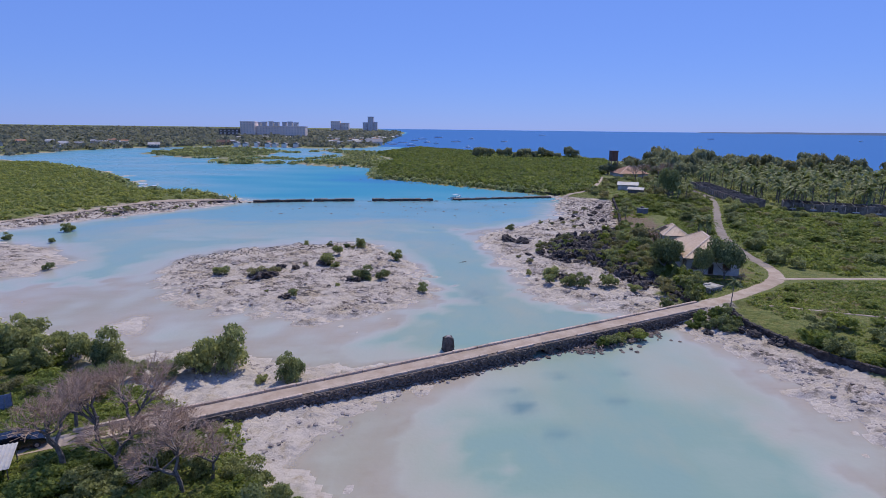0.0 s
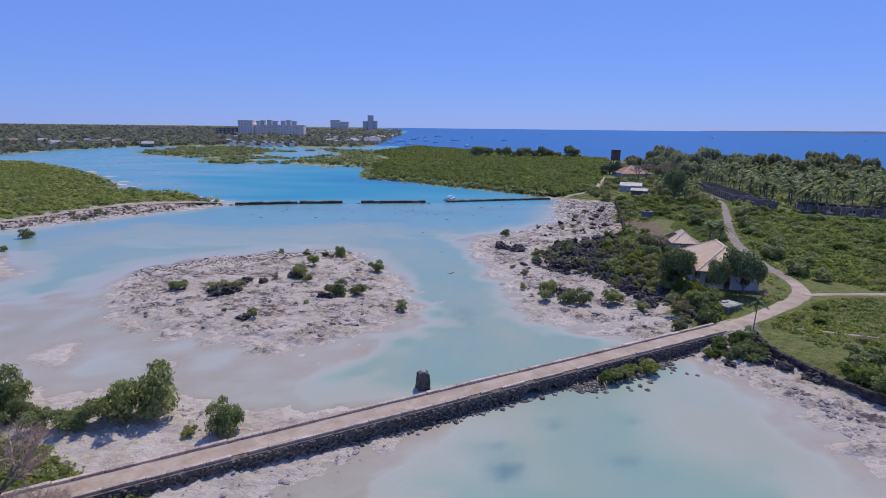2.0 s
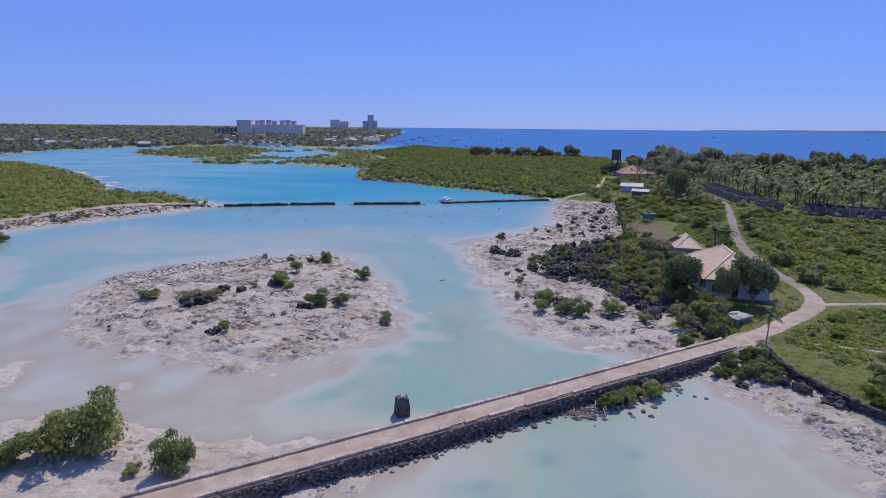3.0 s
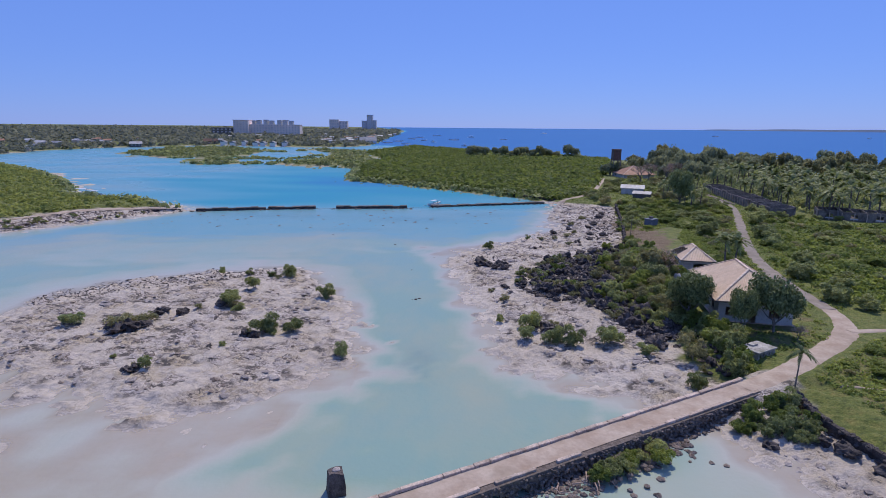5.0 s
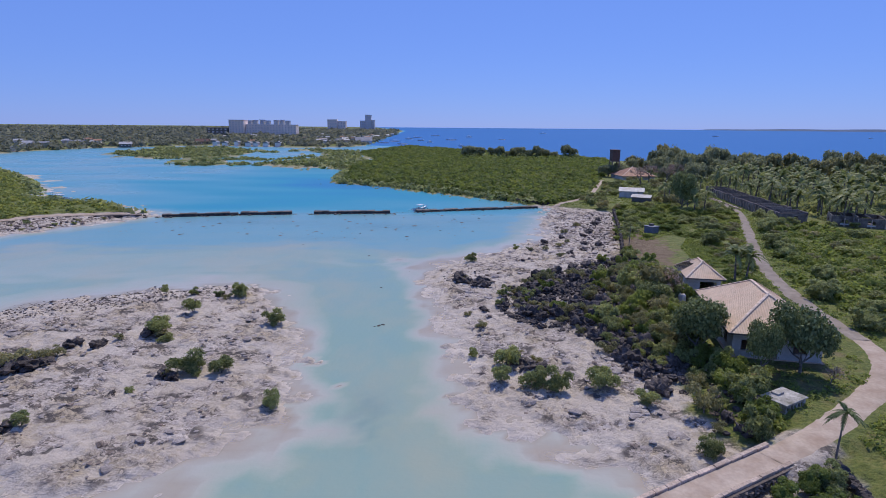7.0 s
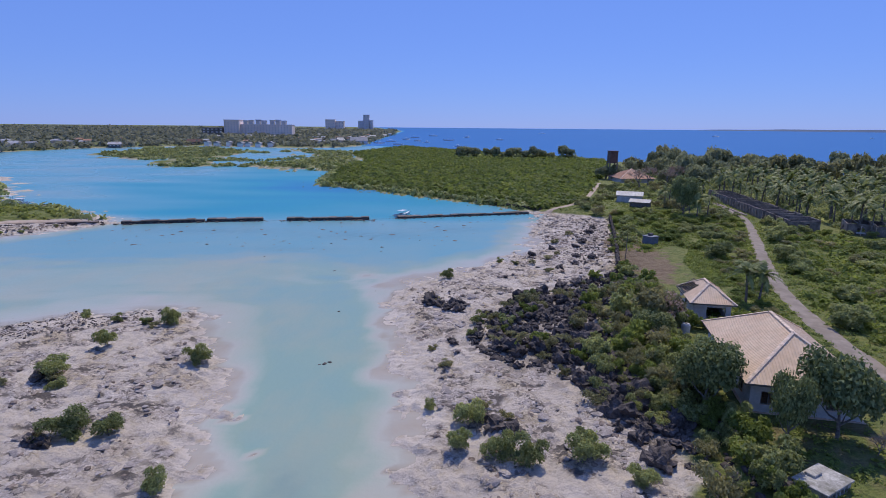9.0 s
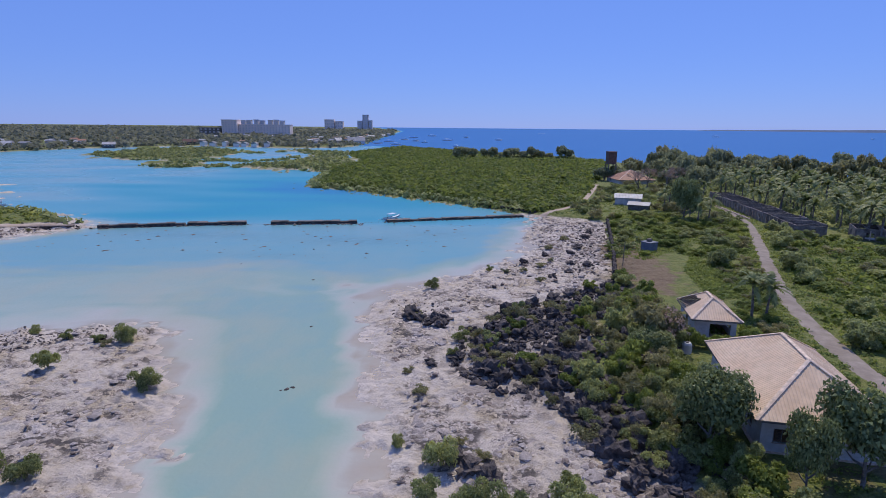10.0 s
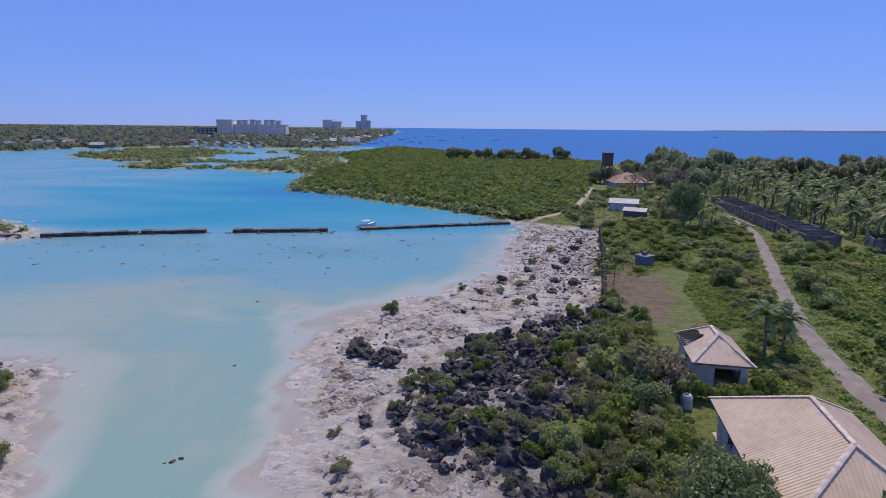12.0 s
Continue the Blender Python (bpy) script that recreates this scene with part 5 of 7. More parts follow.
# field scrub past the counted shrubs, and the growth under palms and trees
pl = random_in(EAST_FIELD, 1500, 81)
pl = pl[[off_road(x, y, 2.3) for x, y in pl]]
clump_field("field_scrub", pl, r_.uniform(0.9, 1.9, len(pl)), 34, 0.22, LEAF_LIGHT, 82, "bright green tangled scrub covering the field", "scrub", 0.7)
pl = np.concatenate([random_in(PALM_GROVE, 1900, 83), random_in(WOODS, 900, 84)])
pl = pl[[off_road(x, y, 2.3) and not (109 < x < 122 and 175 < y < 262) and not (96 < x < 122 and 300 < y < 336) for x, y in pl]]
clump_field("understorey", pl, r_.uniform(1.2, 2.0, len(pl)), 30, 0.25, LEAF, 85, "dense green undergrowth beneath palms and trees", "undergrowth", 1.0)
# low grass and herbs
pl = np.concatenate([random_in(EAST_FIELD, 7000, 70), random_in(MEADOW, 3500, 71), random_in(NEAR_BOX, 2200, 72), random_in(LAWN_EDGE, 700, 73), random_in(ROADSIDE, 1400, 88), np.array([(x - dy * o, y + dx * o) for x, y, dx, dy in along([p[:2] for p in BACK_LINE], 0.22) for o in (r_.choice((-1, 1)) * r_.uniform(1.3, 3.6),)]), random_in(SHED_SCRUB, 1800, 74), random_in(THICKET, 900, 75), random_in(SOUTH_SCRUB, 1500, 76), random_in([(-56, 4), (-47, 10.5), (-39, 15), (-30, 19.5), (-27, 13), (-36, 9)], 900, 86), random_in([(-56, 14), (-47, 15.5), (-40, 19), (-36, 22), (-42, 26), (-56, 30)], 900, 87), random_in(WEST_SCRUB, 1500, 77),
                     random_in([(36, 62), (52, 71), (56, 78), (56, 98), (42, 99), (37, 84), (38, 70)], 350, 78), random_in([(57, 122), (64, 124), (72, 146), (66, 152), (60, 140)], 900, 89)])
pl = pl[[off_road(x, y, 1.45) and not (39.5 < x < 55 and 76 < y < 97) for x, y in pl]]
clump_field("low_herbs", pl, r_.uniform(0.3, 0.8, len(pl)), 14, 0.24, LEAF_LIGHT, 79, "low grass and herbs between the shrubs", "grass", 0.6)


# ---- coral rock ----
def spots_in(region, count, seed, lo, hi, lift=0.0, power=1.6, sink=0.15):
    p = random_in(region, count, seed)
    z = land_fields(p[:, 0], p[:, 1])[0]
    q = np.random.RandomState(seed)
    sz = lo + (hi - lo) * q.rand(len(p)) ** power
    return [(float(x), float(y), float(zz + lift - sink * s_), float(s_)) for (x, y), zz, s_ in zip(p, z, sz)]


EAST_FLAT = [(41, 212), (38, 190), (33, 162), (25, 148), (13, 136), (4, 122), (4, 112), (7, 98), (9, 88), (9, 75), (12, 67), (19, 63), (24, 58), (29, 57), (30, 66), (30, 76), (27, 84), (16, 92), (14, 100), (20, 118), (34, 130), (44, 140), (56, 180), (61, 203)]
FAR_FLAT = [(44, 210), (41, 190), (35, 162), (29, 148), (44, 141), (55, 180), (60, 202)]
ISLET_TOP = [(-62, 75), (-66, 86), (-62, 95), (-45, 107), (-34, 110), (-28, 105), (-20, 93), (-17, 80), (-14, 71), (-17, 63), (-25, 54), (-35, 57), (-48, 59), (-56, 66)]
def in_ledge(spots_):
    """Keeps the rocks of the rocky patches, which lie between smooth sand."""
    q = np.array([(a_, b_) for a_, b_, _z, _s in spots_])
    v = rough_field(q[:, 0] + 70, q[:, 1], 11.0) + 0.5 * rough_field(q[:, 0], q[:, 1] + 40, 4.0)
    return [s_ for s_, k in zip(spots_, v) if k > -0.25]


tagged(new("coral_ledges", joined_rocks("coral_ledges", in_ledge(spots_in(ISLET_TOP, 2300, 90, 0.35, 1.9)) + in_ledge(spots_in(EAST_FLAT, 4300, 91, 0.35, 1.9)) + spots_in(FAR_FLAT, 1100, 116, 0.5, 2.2), PALE_ROCK, 1, 0.26, 0.5, 92)), "low weathered pale coral rock ledges", "rock", kind="stuff")
tagged(new("dark_crust", joined_rocks("dark_crust", in_ledge(spots_in(ISLET_TOP, 1300, 93, 0.2, 0.9)) + in_ledge(spots_in(EAST_FLAT, 2000, 94, 0.2, 1.0)) + spots_in(FAR_FLAT, 1300, 117, 0.3, 1.3), RUBBLE, 1, 0.4, 0.6, 95)), "dark weathered crust on the coral flats", "rock", kind="stuff")
RUBBLE_BAND = [(-92, 84), (-80, 88), (-66, 86), (-52, 96), (-38, 103), (-33, 112), (-46, 112), (-60, 106), (-76, 100)]
tagged(new("rubble_band", joined_rocks("rubble_band", spots_in(RUBBLE_BAND, 2700, 96, 0.12, 0.42, 0.06) + spots_in([(4, 118), (8, 112), (16, 116), (13, 124), (6, 124)], 160, 97, 0.15, 0.5, 0.05), BLACK_ROCK, 1, 0.6, 0.4, 98)), "band of small dark stones on the sandbank", "stones", kind="stuff")
tagged(new("pale_beach_rocks", joined_rocks("pale_beach_rocks", spots_in([(-10, 30), (-22, 24), (-31, 18), (-26, 13), (-21, 16), (-15, 22)], 90, 99, 0.2, 0.8, 0.05) + spots_in([(-46, 27), (-28, 30), (-26, 33), (-36, 35.5), (-46, 36), (-52, 33)], 330, 100, 0.2, 1.0)
                                            + spots_in([(30, 46), (33, 40), (34.5, 28), (36, 12), (42, 12), (42, 28), (37, 36), (33, 46)], 320, 101, 0.25, 1.1), PALE_ROCK, 1, 0.45, 0.5, 102)), "scattered pale rocks on the sand banks", "rock", kind="stuff")
FORESHORE = [(-140, 130), (-135, 139), (-128.5, 155), (-121.5, 171.5), (-115, 179.5), (-103, 184.5), (-95, 187), (-99, 178), (-109, 164), (-122, 145), (-133, 130)]
tagged(new("foreshore_stones", joined_rocks("foreshore_stones", spots_in(FORESHORE, 900, 110, 0.3, 1.3, 0.1), RUBBLE, 1, 0.6, 0.5, 111)), "dark weathered stones on the narrow western foreshore", "stones", kind="stuff")
for k, (x, y) in enumerate(scatter(FORESHORE, 24, 25, 2.2)):
    plant(f"{('grey', 'dark')[k % 2]}{k % 4}", x, y, rng.uniform(0.6, 1.3), 0.8, label="low salt-hardy shrub on the stony foreshore")
SHALLOW_NORTH = [(-90, 158), (-60, 160), (-20, 150), (10, 158), (30, 190), (30, 209), (0, 200), (-40, 193), (-84, 184)]
tagged(new("drowned_stones", joined_rocks("drowned_stones", [(x, y, -0.04, s_) for x, y, _z, s_ in spots_in(SHALLOW_NORTH, 150, 112, 0.4, 1.3)], RUBBLE, 1, 0.3, 0.5, 113)), "flat dark stones awash in the shallows before the dam", "stones", kind="stuff")
# black coral boulders, the larger ones one by one
BOULDERS = [rock_mesh("boulder", 60 + k, BLACK_ROCK, 0.9, 1.1, 3) for k in range(6)]
BOULDER_ZONE = [(46, 139), (43, 133), (34, 127), (22, 118), (15, 106), (13.5, 98), (17, 92), (21, 89.5), (25, 87), (28, 81), (32, 74), (34, 76), (31, 88), (30, 98), (34, 110), (41, 122)]


def boulder(x, y, s, tall=0.8):
    ob = new("coral_boulder", BOULDERS[rng.randrange(6)])
    ob.matrix_world = pose(x, y, ground_height(x, y) + 0.12 * s, rng.uniform(-20, 20), rng.uniform(-20, 20), rng.uniform(0, 360)) @ Matrix.Diagonal((s * rng.uniform(0.8, 1.3), s * rng.uniform(0.8, 1.2), s * tall, 1))
    return tagged(ob, "jagged black coral boulder on the weathered shore", "rock", "black coral boulders")


for x, y in scatter(BOULDER_ZONE, 165, 18, 0.6, lambda x, y: rough_field(np.array([x]), np.array([y]), 6.0)[0] > 0.0):
    boulder(x, y, rng.uniform(0.55, 0.95) + 1.1 * rng.random() ** 2, rng.uniform(0.8, 1.35))
for x, y in scatter([(26, 86), (32.5, 84), (33.5, 78), (32, 70), (28.5, 70), (26.5, 78)], 40, 21, 0.6):
    boulder(x, y, rng.uniform(0.55, 0.9) + 1.1 * rng.random() ** 2, rng.uniform(0.75, 1.2))
for x, y in scatter(BELT, 50, 22, 0.9, lambda x, y: rough_field(np.array([x + 15]), np.array([y]), 8.0)[0] > 0.1):
    boulder(x, y, rng.uniform(0.6, 1.0) + 1.1 * rng.random() ** 2, rng.uniform(0.9, 1.4))
for k, (x, y) in enumerate(scatter(BOULDER_ZONE, 38, 19, 1.8)):
    plant(f"{('grey', 'shrub', 'grey', 'dark')[k % 4]}{rng.randrange(4)}", x, y, rng.uniform(0.7, 1.6), rng.uniform(0.9, 1.3), label="low wiry shrub growing between black boulders")
for x, y, s in [(8.2, 115.8, 1.9), (9.6, 114.6, 1.5), (11.8, 113.6, 2.2), (13, 114.4, 1.6), (12.6, 112.2, 1.5), (10.6, 112.2, 0.9), (11.6, 98.0, 0.9), (11.3, 99.2, 0.8), (15.2, 76.6, 1.6), (16.8, 75.4, 1.3), (13.8, 78.6, 1.4),
                (-45.6, 74.6, 2.2), (-44.2, 75.2, 1.9), (-46.8, 75.6, 1.7), (-43.0, 76.5, 1.5), (-43.5, 82.4, 1.5), (-40.4, 82.5, 1.4), (-40.2, 83.6, 0.9), (-36.6, 62.0, 1.2), (-37.0, 61.4, 1.0), (-27.4, 73.6, 1.6), (-26.0, 73.0, 1.4),
                (-35.6, 86.4, 1.4), (-33.0, 105.0, 1.2), (-30.6, 69.0, 0.6), (22, 132, 0.9), (30, 150, 1.3), (36, 158, 1.2), (42, 160, 1.6), (45, 166, 1.5), (40, 150, 1.3), (43, 148, 1.6), (38, 143, 1.2), (34, 139, 1.4), (50, 178, 1.6), (53, 186, 1.5)] + LATE_ROCKS:
    boulder(x, y, s)
BLACK_SPOTS = spots_in(BOULDER_ZONE, 1700, 103, 0.25, 1.2, 0.08) + spots_in(BELT, 450, 108, 0.4, 1.2, 0.1) + spots_in([(46, 141), (58, 181), (62, 203), (54, 200), (46, 176), (40, 152), (38, 140)], 420, 104, 0.2, 0.9, 0.05)
tagged(new("small_black_rocks", joined_rocks("small_black_rocks", BLACK_SPOTS, BLACK_ROCK, 1, 0.7, 0.7, 105)), "small jagged black coral rocks between boulders", "rock", kind="stuff")
# rocks awash in the channel and the pool
AWASH = [rock_mesh("awash_rock", 80 + k, BLACK_ROCK, 0.8, 0.6, 2) for k in range(3)]
for x, y, s in [(-4.6, 92.4, 0.8), (-4.0, 92.9, 0.7), (-5.2, 92.2, 0.5), (2.3, 107.6, 0.5), (-6.5, 112.5, 0.7), (-12, 138, 0.8), (-2, 124, 0.4), (-30, 150, 0.6), (-18, 165, 0.8), (-44, 172, 0.7), (4, 170, 0.7)]:
    ob = new("awash_rock", AWASH[rng.randrange(3)])
    ob.matrix_world = pose(x, y, -0.02, 0, 0, rng.uniform(0, 360)) @ Matrix.Diagonal((s * 0.75, s * 0.65, s * 0.45, 1))
    tagged(ob, "flat dark rock just breaking the shallow water", "rock", "rocks awash")
for k in range(34):
    s_ = 5 + k * 1.95 + rng.uniform(-0.7, 0.7)
    p = CAUSE @ Vector((s_, -HALF - rng.uniform(1.0, 1.5), 0.05))
    ob = new("foot_stone", rock_mesh("foot_stone", 300 + k % 5, PALE_ROCK if k % 3 else RUBBLE, 0.7, 0.3, 1))
    ob.matrix_world = pose(p.x, p.y, 0.05, 0, 0, rng.uniform(0, 360)) @ Matrix.Scale(rng.uniform(0.35, 0.75), 4)
    tagged(ob, "loose pale block at the foot of the causeway", "rock", "fallen blocks")
# grass slope where the kerb has broken away
for k in range(16):
    p = CAUSE @ Vector((rng.uniform(66.5, 76), -HALF - rng.uniform(0.5, 2.6), 0))
    plant(f"{('shrub', 'dark')[k % 2]}{k % 4}", p.x, p.y, rng.uniform(0.6, 1.15), 0.9, z=0.35, label="low green shrub on the broken causeway slope")
slope_spots = []
for _ in range(260):
    p = CAUSE @ Vector((rng.uniform(62.5, 79), -HALF - abs(rng.gauss(0, 1.5)) - 0.3, 0))
    slope_spots.append((p.x, p.y, max(0.0, 0.9 - 0.4 * math.hypot(p.x - (CAUSE @ Vector((70, -1.5, 0))).x, p.y - (CAUSE @ Vector((70, -1.5, 0))).y) * 0.5), rng.uniform(0.3, 0.8)))
tagged(new("collapsed_rubble", joined_rocks("collapsed_rubble", slope_spots, RUBBLE, 1, 0.65, 0.5, 106)), "collapsed rubble slope beside the causeway", "rubble", kind="stuff")


# ---- buildings ----
def wall_mesh(length, height, thick, holes):
    """A wall along +x from 0, with openings (x0, x1, z0, z1) right through it."""
    bm = bmesh.new()
    cuts = sorted({0.0, length, *[v for h in holes for v in h[:2]]})
    for x0, x1 in zip(cuts, cuts[1:]):
        zs = [0.0]
        for h in holes:
            if h[0] <= x0 + 1e-6 and h[1] >= x1 - 1e-6:
                zs += [h[2], h[3]]
        zs.append(height)
        for z0, z1 in zip(zs[::2], zs[1::2]):
            if z1 - z0 > 0.01:
                add_box(bm, x0, 0, z0, x1, thick, z1)
    bmesh.ops.remove_doubles(bm, verts=bm.verts, dist=0.0005)
    return bm


def rib_slope(name, length, run, rise, left_hip, right_hip, mat, pitch=0.42, amp=0.045, bare=None, seed=0):
    """Ribbed roof sheet: eave along +x at the origin, rising over run in +y; hips at 45 degrees in plan."""
    verts, faces = [], []
    nrm = Vector((0, -rise, run)).normalized()
    n_ = int(length / pitch)
    prof = [(0.0, 0.0), (0.5, 0.0), (0.62, 1.0), (0.86, 1.0)]
    r_ = random.Random(seed)
    cols = [(min(length, (i + a_) * length / n_), b_ * amp) for i in range(n_) for a_, b_ in prof] + [(length, 0.0)]
    for s, h in cols:
        t1 = min(1.0, s / run if left_hip else 1.0, (length - s) / run if right_hip else 1.0)
        t0 = 0.0
        if bare and bare[0] < s < bare[1]:
            t0 = min(t1, bare[2] + 0.12 * noise.noise(Vector((s * 0.8, seed, 0))))
        for t in (t0, t1):
            verts.append((Vector((s, run * t, rise * t)) + nrm * h)[:])
    for i in range(len(cols) - 1):
        faces.append((2 * i, 2 * i + 2, 2 * i + 3, 2 * i + 1))
    me = raw_mesh(name, verts, faces, mat)
    return me


def hip_house(name, m, width, length, wall_h, rise, label, roof_mat, walls, over=0.75, bare=None, wall_mat=None, front_lit=None):
    """A one-storey house under a hipped sheet roof; local x across, y along, origin at a roof corner on the ground."""
    ob = thing(name, m, label, "house")
    run = width / 2
    roof = part("roof", box_mesh(over, over, wall_h - 0.12, width - over, length - over, wall_h - 0.04), BATTENS, ob, "hipped sheet-metal roof with ridge caps")
    e_ = wall_h
    places = [(length, Matrix.Translation((0, length, e_)) @ pose(0, 0, 0, 0, 0, -90), True, True), (width, pose(0, 0, e_), True, True),
              (length, pose(width, 0, e_, 0, 0, 90), True, True), (width, pose(width, length, e_, 0, 0, 180), True, True)]
    for k, (ln, mm, lh, rh) in enumerate(places):
        # the front slope (k == 1) takes the brightened copy of the sheet colour
        sl = part("roof_slope", rib_slope("roof_slope", ln, run, rise, lh, rh, front_lit if k == 1 and front_lit else roof_mat, 0.3, 0.028, bare=bare if k == 0 else None, seed=k), None, roof)
        sl.matrix_basis = mm
    r2, r1 = Vector((run, run, e_ + rise + 0.05)), Vector((run, length - run, e_ + rise + 0.05))
    for p0, p1 in ((r2, r1), (Vector((0, 0, e_ + 0.03)), r2), (Vector((width, 0, e_ + 0.03)), r2), (Vector((0, length, e_ + 0.03)), r1), (Vector((width, length, e_ + 0.03)), r1)):
        if (p1 - p0).length < 0.1:
            continue
        bm = bmesh.new()
        add_tube(bm, [p0, p0.lerp(p1, 0.5), p1], [0.2, 0.2, 0.2], 8)
        run_ = (p1 - p0).xy
        for v in bm.verts:                       # a low, wide capping strip
            axis = p0.z + (p1.z - p0.z) * (v.co.xy - p0.xy).dot(run_) / run_.length_squared
            v.co.z = axis + (v.co.z - axis) * 0.35
        part("ridge_cap", bm, ROOF_CAP, roof, "paler ridge cap")
    for x0, y0, x1, y1 in ((0, 0, width, 0.06), (0, length - 0.06, width, length), (0, 0.06, 0.06, length - 0.06), (width - 0.06, 0.06, width, length - 0.06)):
        part("fascia", box_mesh(x0, y0, e_ - 0.2, x1, y1, e_ - 0.015), TIMBER, roof, "weathered timber fascia board")
    t_ = 0.2
    wx0, wy0, wx1, wy1 = over, over, width - over, length - over
    sides = [(wx1 - wx0, pose(wx0, wy0, 0)), (wy1 - wy0 - 2 * t_, pose(wx1, wy0 + t_, 0, 0, 0, 90)), (wx1 - wx0, pose(wx1, wy1, 0, 0, 0, 180)), (wy1 - wy0 - 2 * t_, pose(wx0, wy1 - t_, 0, 0, 0, -90))]
    for (ln, mm), holes in zip(sides, walls):
        w_ = part("wall", wall_mesh(ln, wall_h - 0.13, t_, holes), wall_mat or PLASTER, ob, "stained white plaster wall")
        w_.matrix_basis = mm
        for x0, x1, z0, z1 in holes:
            if z0 > 0.3:
                bm = bmesh.new()
                for b in ((x0, 0.06, z0, x0 + 0.07, 0.14, z1), (x1 - 0.07, 0.06, z0, x1, 0.14, z1), (x0, 0.06, z1 - 0.07, x1, 0.14, z1), ((x0 + x1) / 2 - 0.03, 0.07, z0, (x0 + x1) / 2 + 0.03, 0.13, z1)):
                    add_box(bm, *b)
                part("window_frame", bm, TIMBER, w_)
                part("window_sill", box_mesh(x0 - 0.08, -0.08, z0 - 0.07, x1 + 0.08, 0.1, z0 - 0.003), KERB, w_)
    part("floor_slab", box_mesh(wx0 - 0.3, wy0 - 0.3, -0.4, wx1 + 0.3, wy1 + 0.3, 0.12), KERB, ob, "low concrete floor slab")
    return ob


ROOF_CAP = spot_material("roof_cap_sheet", (0.68, 0.51, 0.37), (0.78, 0.61, 0.47), 0.4, 0.85, 0.1, 0.01)
TH = radians(77.98)
big_m = Matrix(((math.sin(TH), math.cos(TH), 0, 39.55), (-math.cos(TH), math.sin(TH), 0, 77.98), (0, 0, 1, 1.5), (0, 0, 0, 1)))
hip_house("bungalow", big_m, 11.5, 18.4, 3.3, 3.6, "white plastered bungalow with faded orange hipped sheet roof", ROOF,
          [[(1.0, 2.4, 1.0, 2.3), (4.2, 5.2, 0.12, 2.2), (6.8, 8.4, 1.0, 2.4)], [(2, 3.5, 1, 2.3), (7, 8.5, 1, 2.3), (12, 13.5, 1, 2.3)], [(3, 4.5, 1, 2.3)], [(3, 4.4, 1.1, 2.3), (8, 9.4, 1.1, 2.3), (13, 14.4, 1.1, 2.3)]], front_lit=ROOF_FRONT_LIT)
TH2 = radians(79.3)
small_m = Matrix(((math.sin(TH2), math.cos(TH2), 0, 45.6), (-math.cos(TH2), math.sin(TH2), 0, 104.6), (0, 0, 1, 1.5), (0, 0, 0, 1)))
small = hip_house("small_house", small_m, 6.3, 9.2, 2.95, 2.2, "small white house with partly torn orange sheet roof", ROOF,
                  [[(1.9, 4.5, 0.12, 2.3)], [(2, 3.2, 1, 2.2), (5, 6.2, 1, 2.2)], [], [(3, 4.2, 1, 2.2)]], 0.55, bare=(0.6, 4.8, 0.62), front_lit=ROOF_FRONT_LIT)
for k in range(7):
    bm = bmesh.new()
    y = 9.2 - (0.8 + 0.65 * k)
    add_tube(bm, [(0.05, y, 2.93), (2.4, y, 2.93 + 2.2 * 2.35 / 3.15)], [0.06, 0.06], 4)
    part("rafter", bm, TIMBER, small, "bare weathered rafter")

# water drum and white lean-to between the houses
drum = thing("water_drum", pose(43.3, 100.2, 1.5), "pale upright water drum beside the house", "drum")
bm = bmesh.new()
add_tube(bm, [(0, 0, 0), (0, 0, 0.1), (0, 0, 1.2), (0, 0, 1.45)], [0.55, 0.6, 0.6, 0.45], 16)
part("body", bm, ROOF_PALE, drum)
bm = bmesh.new()
add_tube(bm, [(0, 0, 1.45), (0, 0, 1.56)], [0.2, 0.2], 10)
part("lid", bm, TIMBER, drum, "dark round lid")

# low white cistern at the roadside
cis = thing("cistern", pose(39.7, 66.3, 1.35, 0, 0, 30) @ Matrix.Scale(1.0, 4), "low white concrete cistern with pierced side, half overgrown", "cistern")
bm = wall_mesh(3.6, 0.95, 0.14, [(0.3 + 0.62 * k, 0.72 + 0.62 * k, 0.25, 0.7) for k in range(5)])
part("front_wall", bm, CISTERN_WHITE, cis).matrix_basis = pose(-1.8, -1.2, 0)
for n_, b in (("back_wall", (-1.8, 1.06, 0, 1.8, 1.2, 0.95)), ("side_wall", (-1.8, -1.05, 0, -1.66, 1.05, 0.95)), ("side_wall", (1.66, -1.05, 0, 1.8, 1.05, 0.95))):
    part(n_, box_mesh(*b), CISTERN_WHITE, cis)
part("cover_slab", box_mesh(-1.95, -1.35, 0.955, 1.95, 1.35, 1.1, bevel=0.03), CISTERN_WHITE, cis, "white cover slab")
part("upstand", box_mesh(-0.6, 0.3, 1.103, 0.5, 1.1, 1.3, bevel=0.03), CISTERN_WHITE, cis)

# worn concrete pad on the lawn
pad = thing("concrete_pad", pose(36.9, 75.2, 1.42, 0, 0, 15), "worn pale concrete pad in the grass", "pad")
part("slab", box_mesh(-1.1, -0.8, -0.3, 1.1, 0.8, 0.16, bevel=0.05), KERB, pad)

